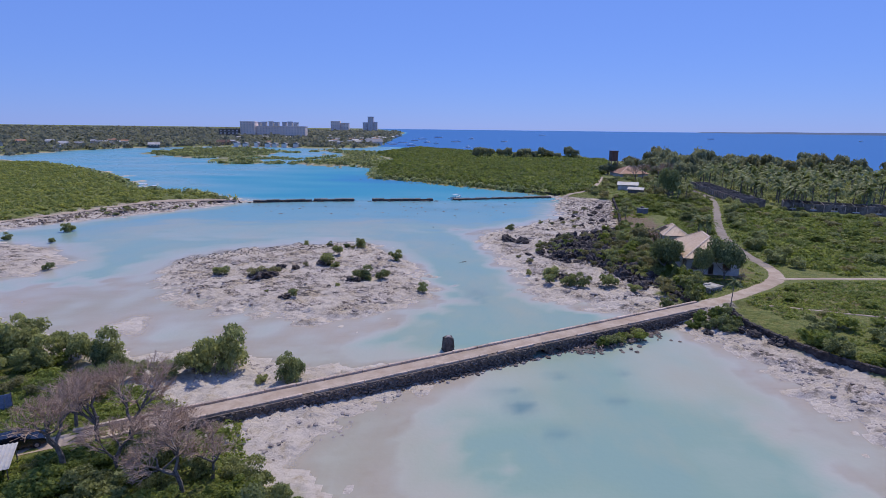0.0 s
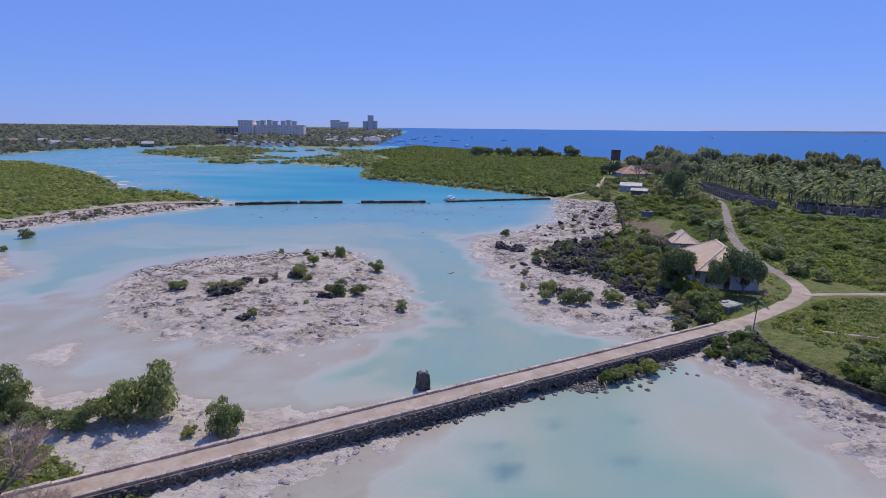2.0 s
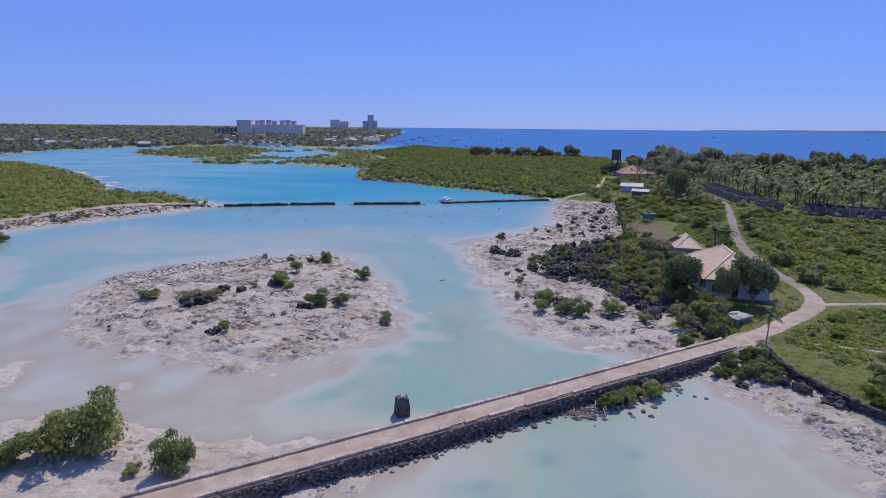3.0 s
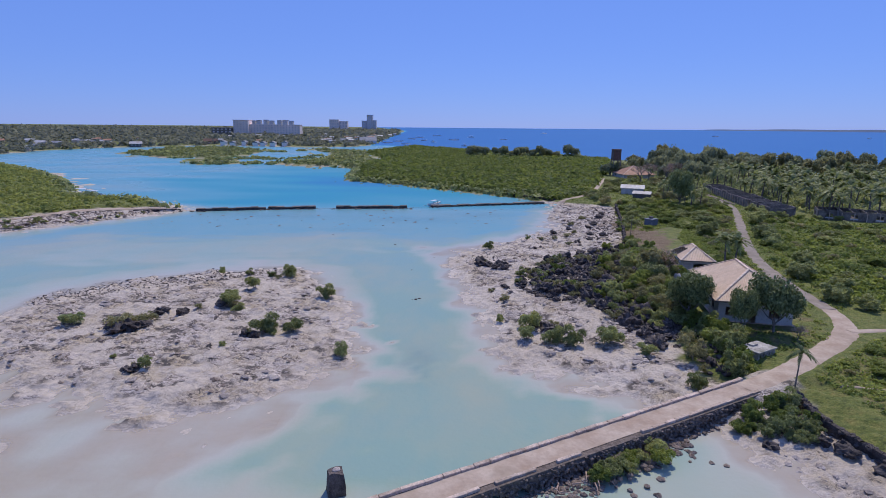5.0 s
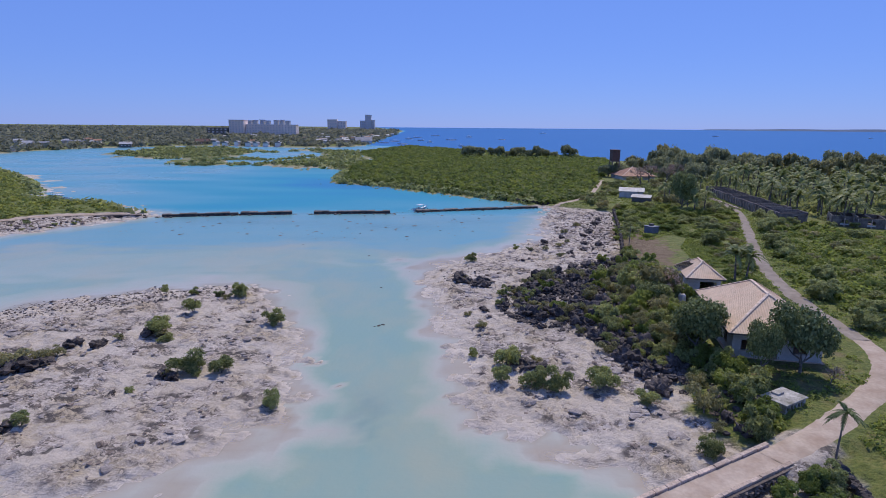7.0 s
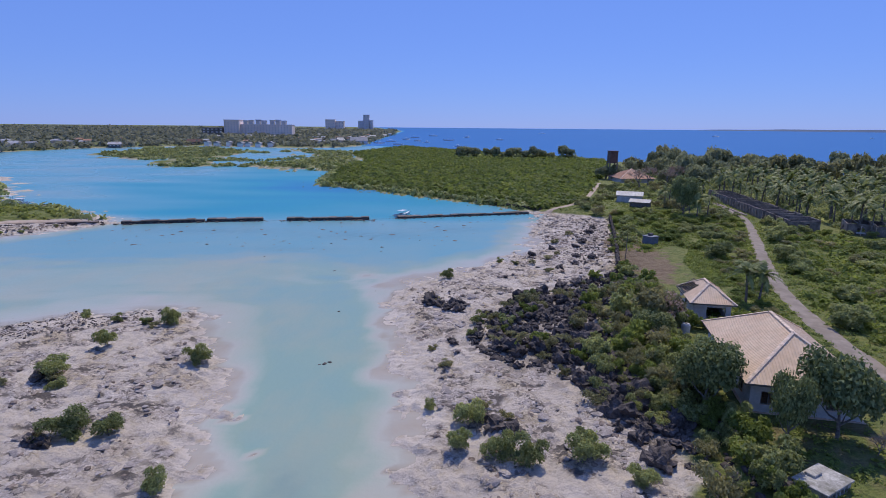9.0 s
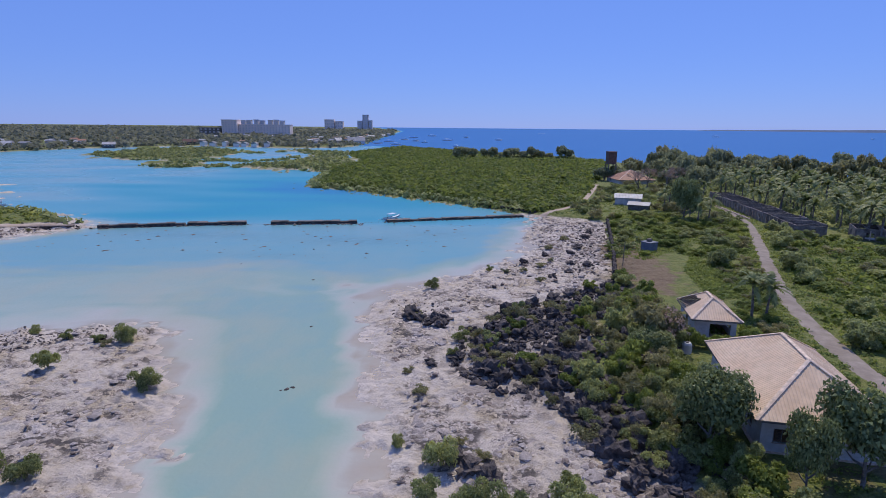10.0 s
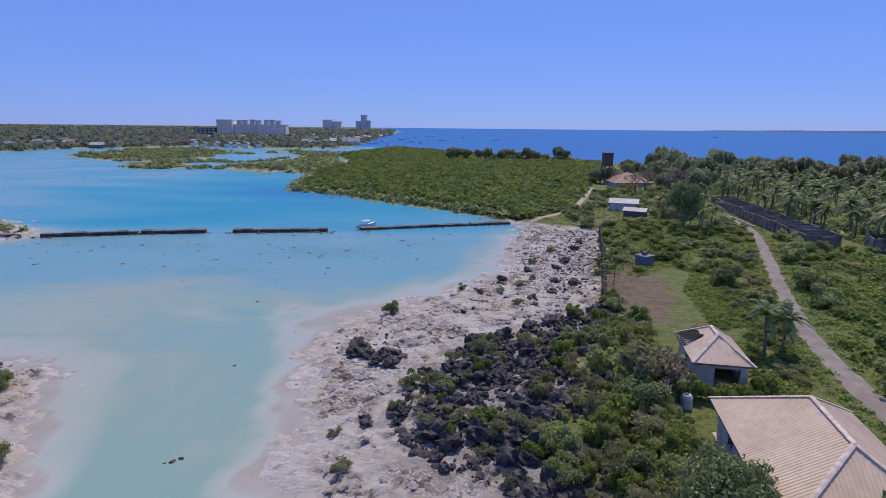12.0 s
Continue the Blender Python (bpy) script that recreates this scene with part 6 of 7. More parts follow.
# stone pillar in the water
pil = thing("stone_pillar", pose(-8.5, 40.3, 0, 0, 0, 20), "weathered dark stone gate pillar standing in water", "pillar")
bm = bmesh.new()
add_box(bm, -0.72, -0.72, -1.3, 0.72, 0.72, 1.95)
bmesh.ops.subdivide_edges(bm, edges=bm.edges[:], cuts=5, use_grid_fill=True)
for v in bm.verts:
    k = 1 - 0.10 * max(0, v.co.z)
    v.co.x, v.co.y = v.co.x * k + 0.09 * noise.noise(v.co * 1.7), v.co.y * k + 0.09 * noise.noise(v.co * 1.9 + Vector((5, 0, 0)))
    if v.co.z > 1.5:
        v.co.z += 0.35 * noise.noise(v.co * 1.3 + Vector((9, 1, 0)))
part("shaft", bm, BLACK_ROCK, pil)
part("cap_stone", rock_mesh("cap_stone", 5, PALE_ROCK, 0.5, 0.3), None, pil, "pale chipped cap stone").matrix_basis = pose(0.1, 0.15, 1.95) @ Matrix.Scale(0.7, 4)

# blue hut, pole
hut = thing("pump_hut", pose(60.2, 160.6, 1.45, 0, 0, 30) @ Matrix.Scale(0.85, 4), "small blue-grey masonry hut in the scrub", "hut")
for n_, b in (("wall", (-1.5, -1.5, 0, 1.5, -1.35, 2.3)), ("wall", (-1.5, 1.35, 0, 1.5, 1.5, 2.3)), ("wall", (-1.5, -1.345, 0, -1.35, 1.345, 2.3))):
    part(n_, box_mesh(*b), BLUE_PAINT, hut)
part("side_wall", box_mesh(1.35, -1.345, 0, 1.5, 1.345, 2.3), PLASTER, hut, "white side wall")
part("roof", box_mesh(-1.7, -1.7, 2.3, 1.7, 1.7, 2.45, bevel=0.03), BLUE_PAINT, hut)
part("tank", box_mesh(-0.6, -0.4, 2.45, 0.6, 0.6, 3.2, bevel=0.08), OLD_CONCRETE, hut, "dark roof tank")
pole = thing("utility_pole", pose(49.8, 146.5, 1.4), "thin leaning timber pole in dry grass", "pole")
bm = bmesh.new()
add_tube(bm, [(0, 0, -0.3), (0.05, 0, 2.4), (0.12, 0, 5.0)], [0.09, 0.08, 0.06], 7)
part("shaft", bm, TIMBER, pole)

# sheds
def gable_shed(m, w, l, h, rise, wall_mat, roof_mat, label):
    ob = thing("shed", m, label, "shed")
    for n_, b in (("wall", (-w / 2, -l / 2, 0, w / 2, -l / 2 + 0.15, h)), ("wall", (-w / 2, l / 2 - 0.15, 0, w / 2, l / 2, h)),
                  ("wall", (-w / 2, -l / 2 + 0.155, 0, -w / 2 + 0.15, l / 2 - 0.155, h)), ("wall", (w / 2 - 0.15, -l / 2 + 0.155, 0, w / 2, l / 2 - 0.155, h))):
        part(n_, box_mesh(*b), wall_mat, ob)
    for k in (0, 1):
        sl = part("roof_slope", rib_slope("roof_slope", l + 0.8, w / 2 + 0.4, rise, False, False, roof_mat, 0.5, 0.05, seed=k), None, ob)
        sl.matrix_basis = pose(w / 2 + 0.4, -l / 2 - 0.4, h - 0.02, 0, 0, 90) if k else pose(-w / 2 - 0.4, l / 2 + 0.4, h - 0.02, 0, 0, -90)
    for y in (-l / 2, l / 2 - 0.12):
        bm = bmesh.new()
        v = [bm.verts.new(p) for p in ((-w / 2, y, h), (w / 2, y, h), (0, y, h + rise * 0.9), (-w / 2, y + 0.12, h), (w / 2, y + 0.12, h), (0, y + 0.12, h + rise * 0.9))]
        for f in ((0, 1, 2), (5, 4, 3), (0, 3, 4, 1), (1, 4, 5, 2), (2, 5, 3, 0)):
            bm.faces.new([v[i] for i in f])
        part("gable", bm, wall_mat, ob)
    # the wall is solid here: a dark panel paints the shaded interior
    part("doorway", box_mesh(-0.6, -l / 2 - 0.02, 0.05, 0.6, -l / 2 - 0.004, min(2.0, h - 0.2)), DARK_PANEL, ob, "dark panel painted as a shaded opening")
    return ob


gable_shed(pose(80.5, 239, 1.5, 0, 0, 70), 6.0, 9.0, 2.7, 1.3, PLASTER, ROOF_PALE, "white-walled shed with pale sheet roof in scrub")
gable_shed(pose(80.0, 225.5, 1.5, 0, 0, 62), 5.0, 6.5, 1.9, 0.9, TIMBER, ROOF_PALE, "low brown shed with pale tilted sheet roof")
red = hip_house("red_roofed_hall", pose(99.5, 313, 1.4, 0, 0, 4), 19.0, 19.0, 2.2, 4.4, "long hall with rusty red hipped roof among trees", ROOF_RED, [[(4, 6, 0.8, 1.9)], [], [], [(4, 6, 0.8, 1.9)]])

# brown water tower
tower = thing("water_tower", pose(101.6, 335, 1.0, 0, 0, 5), "brown square water tower on concrete legs above trees", "water tower")
for sx in (-1, 1):
    for sy in (-1, 1):
        part("leg", box_mesh(sx * 2.0 - 0.25, sy * 2.0 - 0.25, -0.5, sx * 2.0 + 0.25, sy * 2.0 + 0.25, 9.1), OLD_CONCRETE, tower)
part("deck", box_mesh(-2.4, -2.4, 9.1, 2.4, 2.4, 9.4), OLD_CONCRETE, tower)
part("tank", box_mesh(-2.15, -2.15, 9.4, 2.15, 2.15, 15.4), TOWER_BRICK, tower)
for k in range(5):
    part("rib", box_mesh(-2.15 + 1.0 * k, -2.26, 9.4, -1.9 + 1.0 * k, -2.153, 15.4), RUSTY, tower, "rust-brown upright rib")
part("rim", box_mesh(-2.3, -2.3, 15.4, 2.3, 2.3, 15.7), RUSTY, tower)


# roofless ruin: long walls with openings and cross walls
def ruin(x0, y0, x1, y1, depth, height, bays, label, seed):
    ln = math.hypot(x1 - x0, y1 - y0)
    ob = thing("ruined_barracks", pose(x0, y0, 1.45, 0, 0, math.degrees(math.atan2(y1 - y0, x1 - x0))), label, "ruin")
    bay = ln / bays
    for yy, nm in ((0.0, "front_wall"), (-depth, "rear_wall")):
        for k in range(bays):
            h = height + random.Random(seed + k + int(yy)).uniform(-0.35, 0.2)
            bm = wall_mesh(bay - 0.02, h, 0.3, [(bay * 0.36, bay * 0.64, 1.0, 2.1)])
            bay_wall = part(nm, bm, OLD_CONCRETE, ob, "blackened bay wall with empty window opening")
            bay_wall.matrix_basis = pose(k * bay, yy, 0)
            if yy == 0.0 and depth > 8:
                part("window_sill", box_mesh(bay * 0.34, 0.303, 0.55, bay * 0.66, 0.45, 0.98), PLASTER, bay_wall, "pale concrete sill")
    for k in range(bays + 1):
        h = height + random.Random(seed * 3 + k).uniform(-0.5, 0.3)
        part("cross_wall", wall_mesh(depth - 0.32, h, 0.25, [(depth * 0.4, depth * 0.55, 0.02, 2.0)] if 0 < k < bays else [(depth * 0.3, depth * 0.45, 1.0, 2.1)]), OLD_CONCRETE, ob).matrix_basis = pose(min(k * bay, ln - 0.25) + 0.25, -depth + 0.31, 0, 0, 0, 90)
    for k in range(1, bays * 2):
        part("pilaster", box_mesh(k * bay / 2 - 0.12, 0.303, 0, k * bay / 2 + 0.12, 0.42, height - 0.5), KERB, ob, "pale concrete pilaster")
    for k in range(bays * 2):
        part("roof_beam", box_mesh(k * bay / 2 + 0.4, -depth + 0.3, height - 0.25, k * bay / 2 + 0.55, -0.003, height - 0.05), TIMBER, ob, "charred roof beam")
    for k in range(1, bays * 2, 3):
        part("debris", rock_mesh("debris", seed + k, RUBBLE, 0.5, 0.5), None, ob, "heap of fallen masonry").matrix_basis = pose(k * bay / 2, -depth * 0.55, 0.2) @ Matrix.Scale(2.4, 4)
    part("floor", box_mesh(0.2, -depth + 0.3, -0.2, ln - 0.2, -0.02, 0.1), OLD_CONCRETE, ob)
    return ob


ruin(105.8, 180.2, 118.5, 256, 7.6, 3.1, 14, "long roofless blackened concrete barracks in scrub", 7)
ruin(180.5, 143, 117.8, 175.2, 9.0, 3.1, 11, "roofless grey concrete barracks beside palms", 9)

for k, (x, y, sz) in enumerate([(103.6, 180.5, 2.4), (104.6, 184.5, 2.0), (102.2, 176.0, 2.6), (105.4, 189.5, 1.6), (107.5, 176.5, 1.8), (111.5, 173.5, 1.6), (116.0, 172.6, 1.7), (121, 170.0, 1.5), (113.6, 246, 1.8), (112.2, 236, 1.2), (98.8, 170, 2.6), (95.5, 164, 2.4)]):
    plant(f"{('dark', 'mangrove', 'shrub')[k % 3]}{k % 4}", x, y, sz, 0.9, label="dense shrub grown up against the ruined wall")

# low pale ledge in front of the ruin
rubble_wall("ruin_terrace", [(107.5, 206), (109.5, 222), (112, 240)], 1.2, 2.0, 0.5, KERB, "low pale concrete terrace edge", 0.5, 28)


# ---- vehicles, boats ----
def car(m):
    ob = thing("parked_car", m, "dark blue-black hatchback car parked on the track", "car")
    prof = [(-2.05, 0.35), (-2.1, 0.75), (-1.95, 1.0), (-1.55, 1.42), (-0.6, 1.5), (0.35, 1.42), (1.0, 1.0), (1.85, 0.86), (2.08, 0.65), (2.05, 0.35)]
    bm = bmesh.new()
    rings = []
    for y, k in ((-0.83, 0.9), (-0.78, 1.0), (0.78, 1.0), (0.83, 0.9)):
        rings.append([bm.verts.new((x, y * (1 if z < 1.05 else 0.84), z if z > 0.4 else z)) for x, z in prof])
    for a_, b_ in zip(rings, rings[1:]):
        for i in range(len(prof)):
            j = (i + 1) % len(prof)
            bm.faces.new((a_[i], a_[j], b_[j], b_[i]))
    bm.faces.new(rings[0][::-1])
    bm.faces.new(rings[-1])
    bmesh.ops.recalc_face_normals(bm, faces=bm.faces)
    part("body", bm, CAR_PAINT, ob)
    for x, side in ((-1.3, -1), (1.3, -1), (-1.3, 1), (1.3, 1)):
        bm = bmesh.new()
        add_tube(bm, [(x, side * 0.66, 0.31), (x, side * 0.86, 0.31)], [0.31, 0.31], 14)
        wh = part("wheel", bm, RUBBER, ob, "black tyre")
        bm = bmesh.new()
        add_tube(bm, [(x, side * 0.861, 0.31), (x, side * 0.88, 0.31)], [0.18, 0.16], 10)
        part("rim", bm, KERB, wh, "grey wheel rim")
    for side in (-1, 1):
        bm = bmesh.new()
        vs = [bm.verts.new(p) for p in ((-1.5, side * 0.80, 1.06), (0.75, side * 0.80, 1.06), (0.3, side * 0.725, 1.38), (-1.35, side * 0.725, 1.38))]
        bm.faces.new(vs)
        r = bmesh.ops.solidify(bm, geom=bm.faces[:], thickness=0.015)
        part("side_window", bm, GLASS, ob, "dark side glass")
    bm = bmesh.new()
    bm.faces.new([bm.verts.new(p) for p in ((0.42, -0.6, 1.40), (0.42, 0.6, 1.40), (1.0, 0.7, 1.03), (1.0, -0.7, 1.03))])
    bmesh.ops.solidify(bm, geom=bm.faces[:], thickness=0.02)
    part("windscreen", bm, GLASS, ob, "dark windscreen")
    for side in (-1, 1):
        part("headlight", box_mesh(1.93, side * 0.6 - 0.16, 0.62, 2.08, side * 0.6 + 0.16, 0.78, bevel=0.03), WHITE_PAINT, ob, "pale headlight")
    return ob


car(pose(-47.2, 13.2, 1.5, 0, 0, 29))
tin = thing("tin_lean_to", pose(-47.0, 8.6, 0.9, 0, 0, 25), "pale rusty tin lean-to roof on timber posts", "shelter")
part("roof_sheet", rib_slope("roof_sheet", 4.6, 3.4, 0.5, False, False, ROOF_PALE, 0.3, 0.05), None, tin).matrix_basis = pose(-2.3, -1.7, 1.9)
for x, y in ((-2.1, -1.5), (2.1, -1.5), (-2.1, 1.5), (2.1, 1.5)):
    bm = bmesh.new()
    add_tube(bm, [(x, y, -0.2), (x, y, 2.12 + y * 0.13)], [0.06, 0.05], 6)
    part("post", bm, TIMBER, tin)
blue = thing("blue_screen", pose(-54.6, 19.4, 1.2, 0, 0, 25), "faded blue sheet-metal enclosure in the scrub", "enclosure")
for k in range(6):
    part("panel", box_mesh(-1.6 + 0.55 * k, -0.04, 0.05, -1.08 + 0.55 * k, 0.0 + 0.02 * (k % 2), 2.0), BLUE_SHEET, blue)
for x in (-1.62, 1.68):
    part("post", box_mesh(x - 0.05, 0.03, -0.2, x + 0.05, 0.12, 2.1), TIMBER, blue)


def banca(m, label, canopy=True, scale=1.0, group="outrigger boats"):
    """An outrigger boat: narrow hull, two floats on bowed arms, a small awning."""
    ob = thing("outrigger_boat", m @ Matrix.Scale(scale, 4), label, "boat", group)
    bm = bmesh.new()
    rings = []
    for i in range(9):
        t = i / 8 * 2 - 1
        w, lift = 0.62 * (1 - abs(t) ** 2.4) + 0.03, 0.55 * abs(t) ** 3
        rings.append([bm.verts.new((t * 4.6, y * w, z + lift)) for y, z in ((-1, 0.75), (-0.75, 0.2), (0, -0.1), (0.75, 0.2), (1, 0.75), (0, 0.6))])
    for a_, b_ in zip(rings, rings[1:]):
        for k in range(6):
            bm.faces.new((a_[k], a_[(k + 1) % 6], b_[(k + 1) % 6], b_[k]))
    bm.faces.new(rings[0][::-1])
    bm.faces.new(rings[-1])
    bmesh.ops.recalc_face_normals(bm, faces=bm.faces)
    part("hull", bm, HULL, ob)
    for side in (-1, 1):
        bm = bmesh.new()
        add_tube(bm, [(-3.6, side * 2.6, 0.2), (0, side * 2.7, 0.02), (3.4, side * 2.6, 0.25)], [0.07, 0.08, 0.07], 6)
        part("outrigger", bm, HULL, ob, "white bamboo float")
    for x in (-1.9, 0.2, 2.1):
        bm = bmesh.new()
        add_tube(bm, [(x, -2.65, 0.12), (x, -1.2, 0.75), (x, 0, 0.86), (x, 1.2, 0.75), (x, 2.65, 0.12)], [0.05] * 5, 5)
        part("cross_arm", bm, TIMBER, ob)
    if canopy:
        part("awning", box_mesh(-1.7, -0.85, 1.85, 1.5, 0.85, 1.93, bevel=0.02), HULL, ob, "pale flat awning")
        for x in (-1.6, 1.4):
            for y in (-0.55, 0.55):
                bm = bmesh.new()
                add_tube(bm, [(x, y, 0.6), (x, y, 1.86)], [0.035, 0.035], 5)
                part("awning_post", bm, TIMBER, ob)
    return ob


banca(pose(-3.4, 209.5, 0, 0, 0, 60), "white outrigger boat moored at the end of the dam", True, 1.0)
banca(pose(-150.5, 232.5, 0.15, 0, 0, 10), "white outrigger boat beached on the lagoon shore", True, 1.25)
banca(pose(-143.5, 229.5, 0.1, 0, 0, 160), "white outrigger boat beached on the lagoon shore", True, 1.0)
for k, (x, y, a_, s) in enumerate([(-60, 905, 30, 2.0), (-20, 1020, 80, 2.0), (20, 1180, 10, 2.4), (-70, 1240, 40, 2.2), (70, 1500, 60, 2.6), (-20, 1650, 20, 2.8), (30, 840, 70, 1.8), (-95, 960, 15, 2.0), (-60, 1420, 0, 2.4),
                                   (-40, 1120, 50, 2.0), (130, 1250, 30, 2.0), (900, 1900, 20, 3.2), (1300, 1750, 70, 3.0), (1650, 2100, 0, 3.2), (400, 2300, 20, 3.4), (-85, 1060, 20, 2.2)]):
    banca(pose(x, y, 0.02, 0, 0, a_), "small white boat anchored on the blue sea", True, s, "boats at anchor")


# ---- bare trees by the track ----
def bare_tree(x, y, height, seed, label="leafless grey tree with tangled twigs beside the track", levels=6):
    ob = thing("bare_tree", pose(x, y, ground_height(x, y) - 0.1), label, "tree", "bare trees")
    r_ = random.Random(seed)
    bm, tw = bmesh.new(), bmesh.new()

    def grow(p, d, ln, rad, level):
        q = p + d * ln * 0.5 + Vector((r_.uniform(-1, 1), r_.uniform(-1, 1), 0)) * ln * 0.08
        e_ = p + d * ln
        add_tube(bm if level < 3 else tw, [p, q, e_], [rad, rad * 0.85, rad * 0.65], 6 if level < 2 else 4 if level < 3 else 3)
        if level >= levels:
            return
        for _ in range(4 if level in (2, 4) else 3):
            dd = (d + Vector((r_.uniform(-1, 1), r_.uniform(-1, 1), r_.uniform(-0.3, 0.6))) * (1.05 if level else 0.95)).normalized()
            grow(p.lerp(e_, r_.uniform(0.65, 1.0)), dd, ln * r_.uniform(0.64, 0.84), rad * 0.62, level + 1)

    grow(Vector((0, 0, 0)), Vector((r_.uniform(-0.15, 0.15), r_.uniform(-0.15, 0.15), 1)).normalized(), height * 0.30, height * 0.026, 0)
    part("trunk", bm, BARK, ob)
    tagged(part("twig_mass", tw, TWIG, ob, "dense bare brown twigs"), kind="stuff")
    return ob


for k, (x, y, h) in enumerate([(-41.1, 9.8, 9.6), (-40.7, 14.0, 9.0), (-37.3, 13.2, 9.0), (-29.9, 7.0, 8.0), (-28.4, 9.2, 6.0), (-33.5, 11.5, 6.5), (-44.5, 16.8, 7.0), (-36.0, 9.0, 6.5), (-31.5, 9.8, 6.0)]):
    bare_tree(x, y, h, 700 + k)
tall_bare = bare_tree(99, 283, 13.0, 730, "tall grey half-leafless tree among coastal woods", 5)
for x, y, turn, k in ((106, 291, 70, 1.05), (113, 287, 160, 1.0), (121, 296, 250, 1.08)):
    copy_thing(tall_bare, pose(x, y, ground_height(x, y) - 0.1, 0, 0, turn) @ Matrix.Scale(k, 4))
# washed-up branches where the kerb has fallen
for k in range(14):
    p = CAUSE @ Vector((62.6 + rng.uniform(0, 5.5), -NEAR - rng.uniform(0.6, 2.6), 0.45))
    q = p + Vector((rng.uniform(-0.4, 1.8), rng.uniform(-1.6, 0.2), rng.uniform(-0.35, 0.35)))
    bm = bmesh.new()
    add_tube(bm, [p, p.lerp(q, 0.5) + Vector((0, 0, 0.15)), q], [0.07, 0.05, 0.025], 5)
    limb = part("dead_branch", bm, TWIG)
    tagged(limb, "dry dead branch on the collapsed rubble", "branch", "dead branches")
bare_tree(47.6, 70.9, 2.6, 720, "thin young bare tree on the grass verge")


# ---- distance: apartment blocks, towers, far houses ----
def block(name, x0, x1, y, depth, z1, mat, label, cols, storeys, category="apartment block", z0=2.0):
    ob = thing(name, pose(x0, y, z0), label, category)
    w, h = x1 - x0, z1 - z0
    part("body", box_mesh(0, 0, 0, w, depth, h), mat, ob)
    part("roof_parapet", box_mesh(-0.6, -0.6, h, w + 0.6, depth + 0.6, h + 1.0), mat, ob)
    cw = w / cols
    for k in range(cols):
        for j in range(storeys):
            part("window", WINDOW_MESH, None, ob).matrix_basis = pose(k * cw + cw * 0.5, -0.35, (j + 0.55) * h / storeys) @ Matrix.Diagonal((cw * 0.45, 0.6, h / storeys * 0.5, 1))
    return ob


WINDOW_MESH = mesh_of("window", box_mesh(-0.5, -0.5, -0.5, 0.5, 0.5, 0.5), FAR_GLASS)
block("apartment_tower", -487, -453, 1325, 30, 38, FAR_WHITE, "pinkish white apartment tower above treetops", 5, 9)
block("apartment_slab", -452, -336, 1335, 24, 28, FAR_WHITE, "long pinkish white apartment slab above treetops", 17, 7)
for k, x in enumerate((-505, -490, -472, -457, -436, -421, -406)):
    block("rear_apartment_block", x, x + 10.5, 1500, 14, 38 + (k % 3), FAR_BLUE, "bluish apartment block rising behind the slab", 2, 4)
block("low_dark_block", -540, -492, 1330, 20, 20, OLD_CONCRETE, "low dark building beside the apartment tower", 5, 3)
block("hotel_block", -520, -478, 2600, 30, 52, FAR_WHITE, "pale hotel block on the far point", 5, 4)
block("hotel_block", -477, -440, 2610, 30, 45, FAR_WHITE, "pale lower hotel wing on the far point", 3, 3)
block("far_tower", -350, -324, 2600, 30, 74, FAR_BLUE, "blue tower on the far point, paled for haze", 3, 8)
block("far_tower_wing", -374, -352, 2605, 30, 48, FAR_BLUE, "blue lower wing beside the tower, paled for haze", 3, 4)
block("far_tower_wing", -323, -309, 2605, 30, 50, FAR_BLUE, "blue lower wing beside the tower, paled for haze", 2, 4)


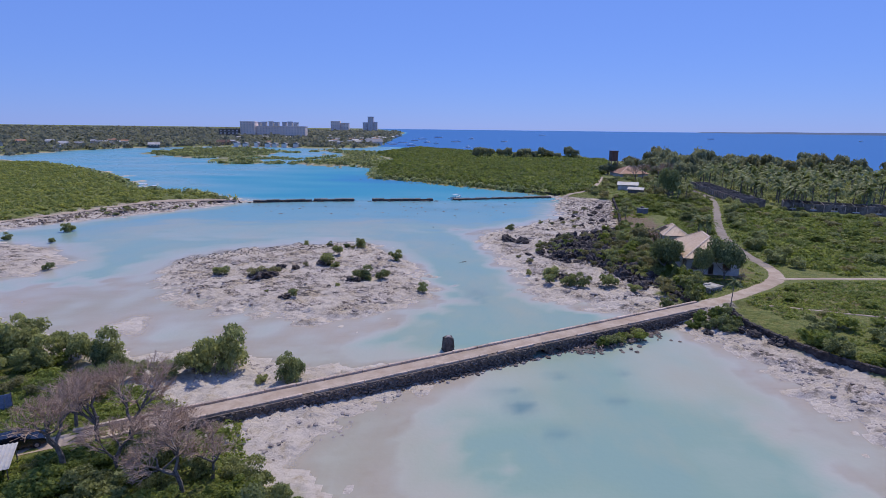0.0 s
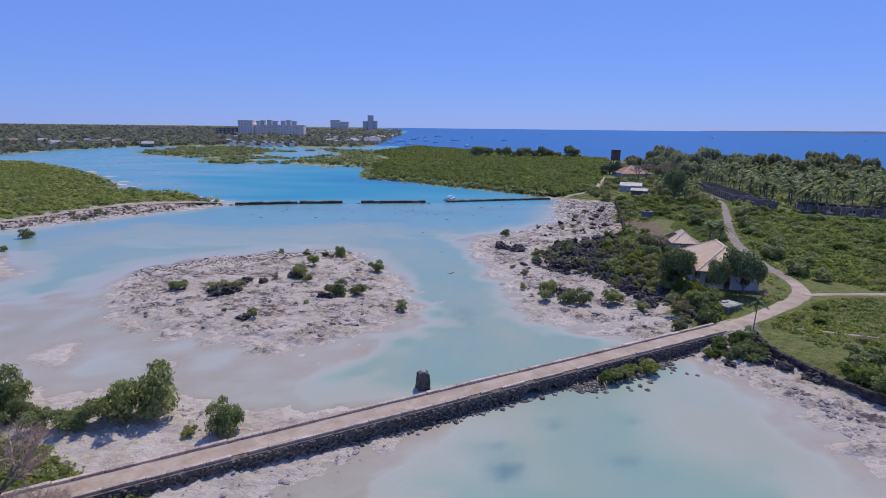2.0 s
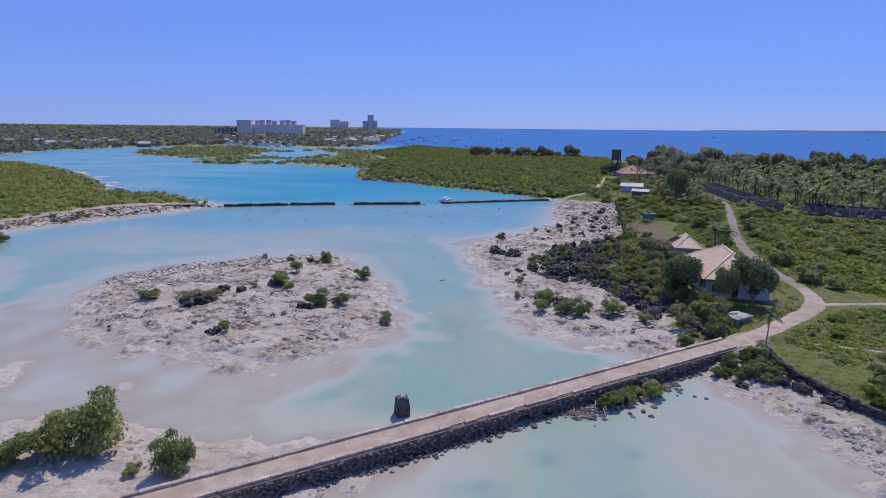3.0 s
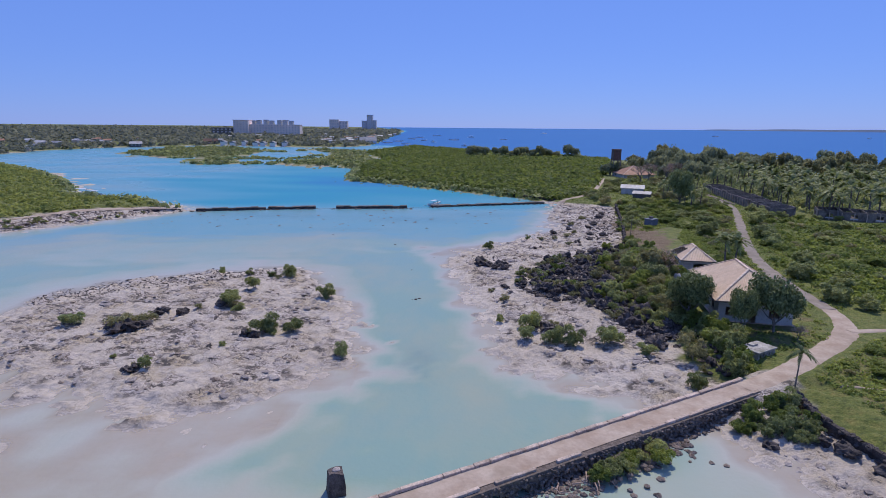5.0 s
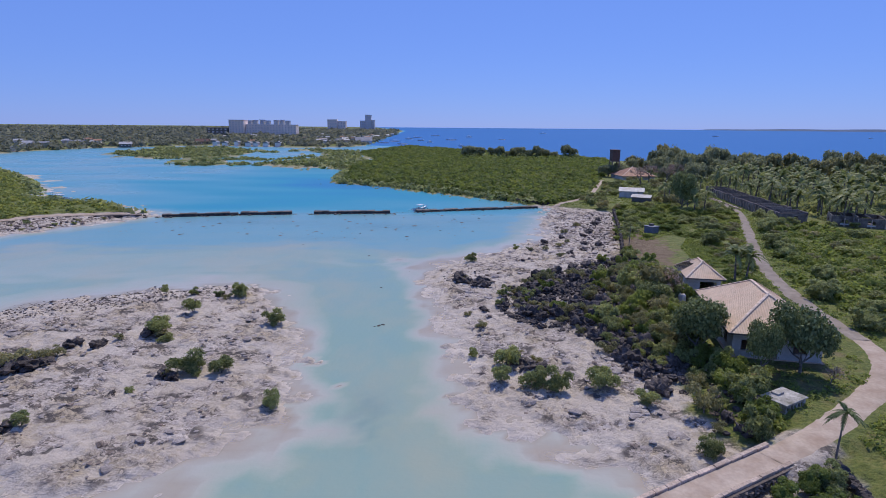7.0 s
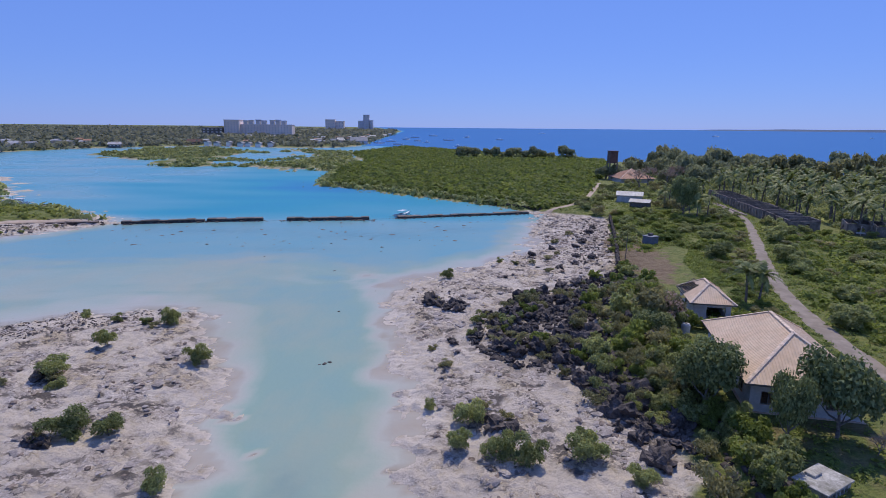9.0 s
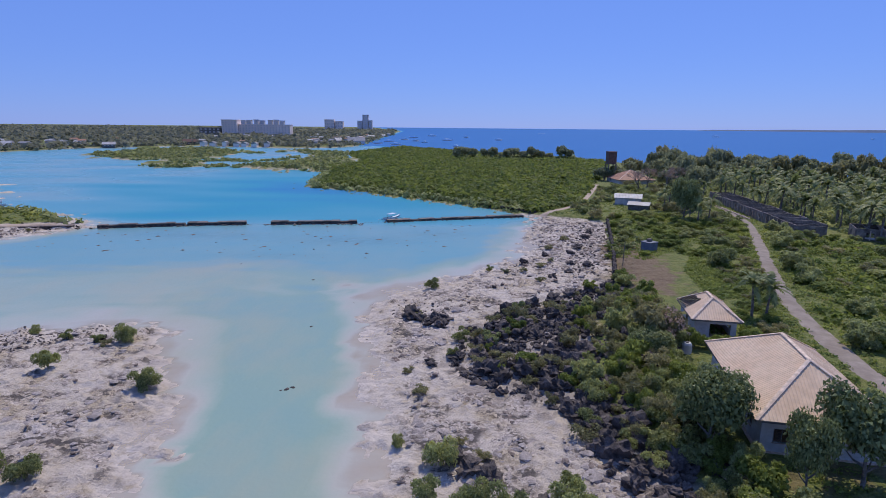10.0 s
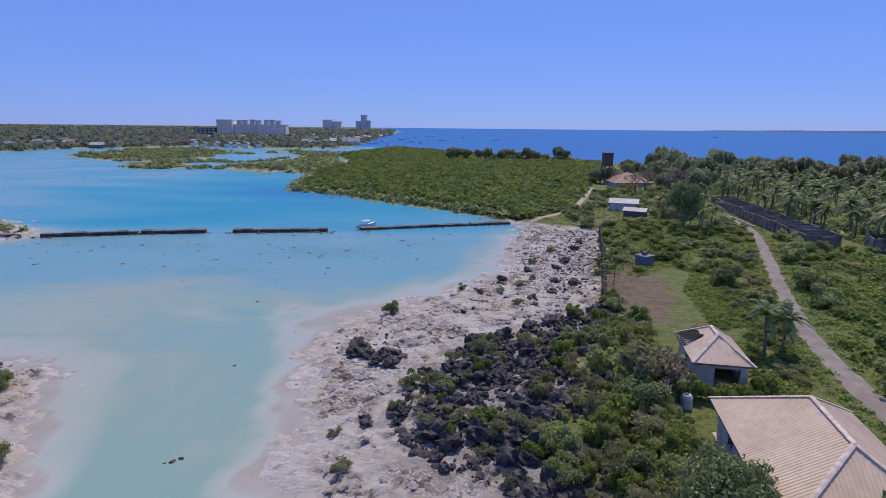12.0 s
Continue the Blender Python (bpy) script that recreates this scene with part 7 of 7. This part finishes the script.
def far_house(x, y, w, h, turn, wall_mat, roof_mat, label):
    ob = thing("shore_house", pose(x, y, 1.2, 0, 0, turn), label, "house", "houses on the far shore")
    part("wall", box_mesh(-w / 2, -w * 0.35, -1.0, w / 2, w * 0.35, h), wall_mat, ob)
    bm = bmesh.new()
    a_, b_, c_ = w / 2 + 0.6, w * 0.35 + 0.6, h + w * 0.22
    v = [bm.verts.new(p) for p in ((-a_, -b_, h), (a_, -b_, h), (a_, b_, h), (-a_, b_, h), (-a_, 0, c_), (a_, 0, c_))]
    for f in ((0, 1, 5, 4), (2, 3, 4, 5), (0, 4, 3), (1, 2, 5), (3, 2, 1, 0)):
        bm.faces.new([v[i] for i in f])
    part("roof", bm, roof_mat, ob)
    for k in range(3):
        part("window", WINDOW_MESH, None, ob).matrix_basis = pose((k - 1) * w * 0.3, -w * 0.35 - 0.02, h * 0.5) @ Matrix.Diagonal((w * 0.12, 0.1, h * 0.35, 1))
    return ob


r_ = random.Random(77)
for k in range(7):
    far_house(-304 + 15.5 * k + r_.uniform(-4, 4), 783 - 2.6 * k + r_.uniform(-5, 5), r_.uniform(8, 11), r_.uniform(3, 4.5), 90 + r_.uniform(-6, 6), FAR_WHITE, FAR_ROOF, "grey-roofed white gabled house on the far shore")
for k in range(95):
    t = r_.random()
    x, y = r_.choice([(-420 - 260 * t, 560 + 240 * r_.random()), (-150 - 420 * t, 850 + 700 * r_.random()), (-140 - 60 * t, 880 + 800 * r_.random())])
    far_house(x, y, r_.uniform(5, 11), r_.uniform(3.0, 5), r_.uniform(-25, 25), r_.choice([FAR_WHITE, PLASTER, KERB]), r_.choice([FAR_ROOF, ROOF_RED, ROOF_PALE, ROOF_PALE]), "small house among trees on the far shore")
far_house(-385, 712, 13, 3.0, 20, TIMBER, ROOF_PALE, "long white-roofed boathouse on the far shore")
far_house(-330, 806, 17, 4, 5, TIMBER, RUSTY, "long dark waterfront hall on the far shore")
far_house(-122, 915, 26, 4, 10, FAR_BLUE, FAR_ROOF, "long dark pier building at the sea edge")
isl = tagged(new("far_island", None), "thin low island on the sea horizon", "island", kind="structure")
X_ = np.linspace(0, 1, 60)
top_ = np.stack([1900 + 2300 * X_, 4300 - 1900 * X_, 14.0 + 14.0 * np.sin(np.pi * X_) ** 0.5 + 1.2 * np.sin(X_ * 40)], 1)
vs_ = np.concatenate([top_, top_ * np.array([1, 1, 0]) + np.array([30, 80, 0]), top_ * np.array([1, 1, 0]) - np.array([30, 80, 0])])
fs_ = [(i, i + 1, i + 61, i + 60) for i in range(59)] + [(i + 1, i, i + 120, i + 121) for i in range(59)]
hump = part("hills", raw_mesh("hills", vs_, fs_, FAR_LAND), None, isl)
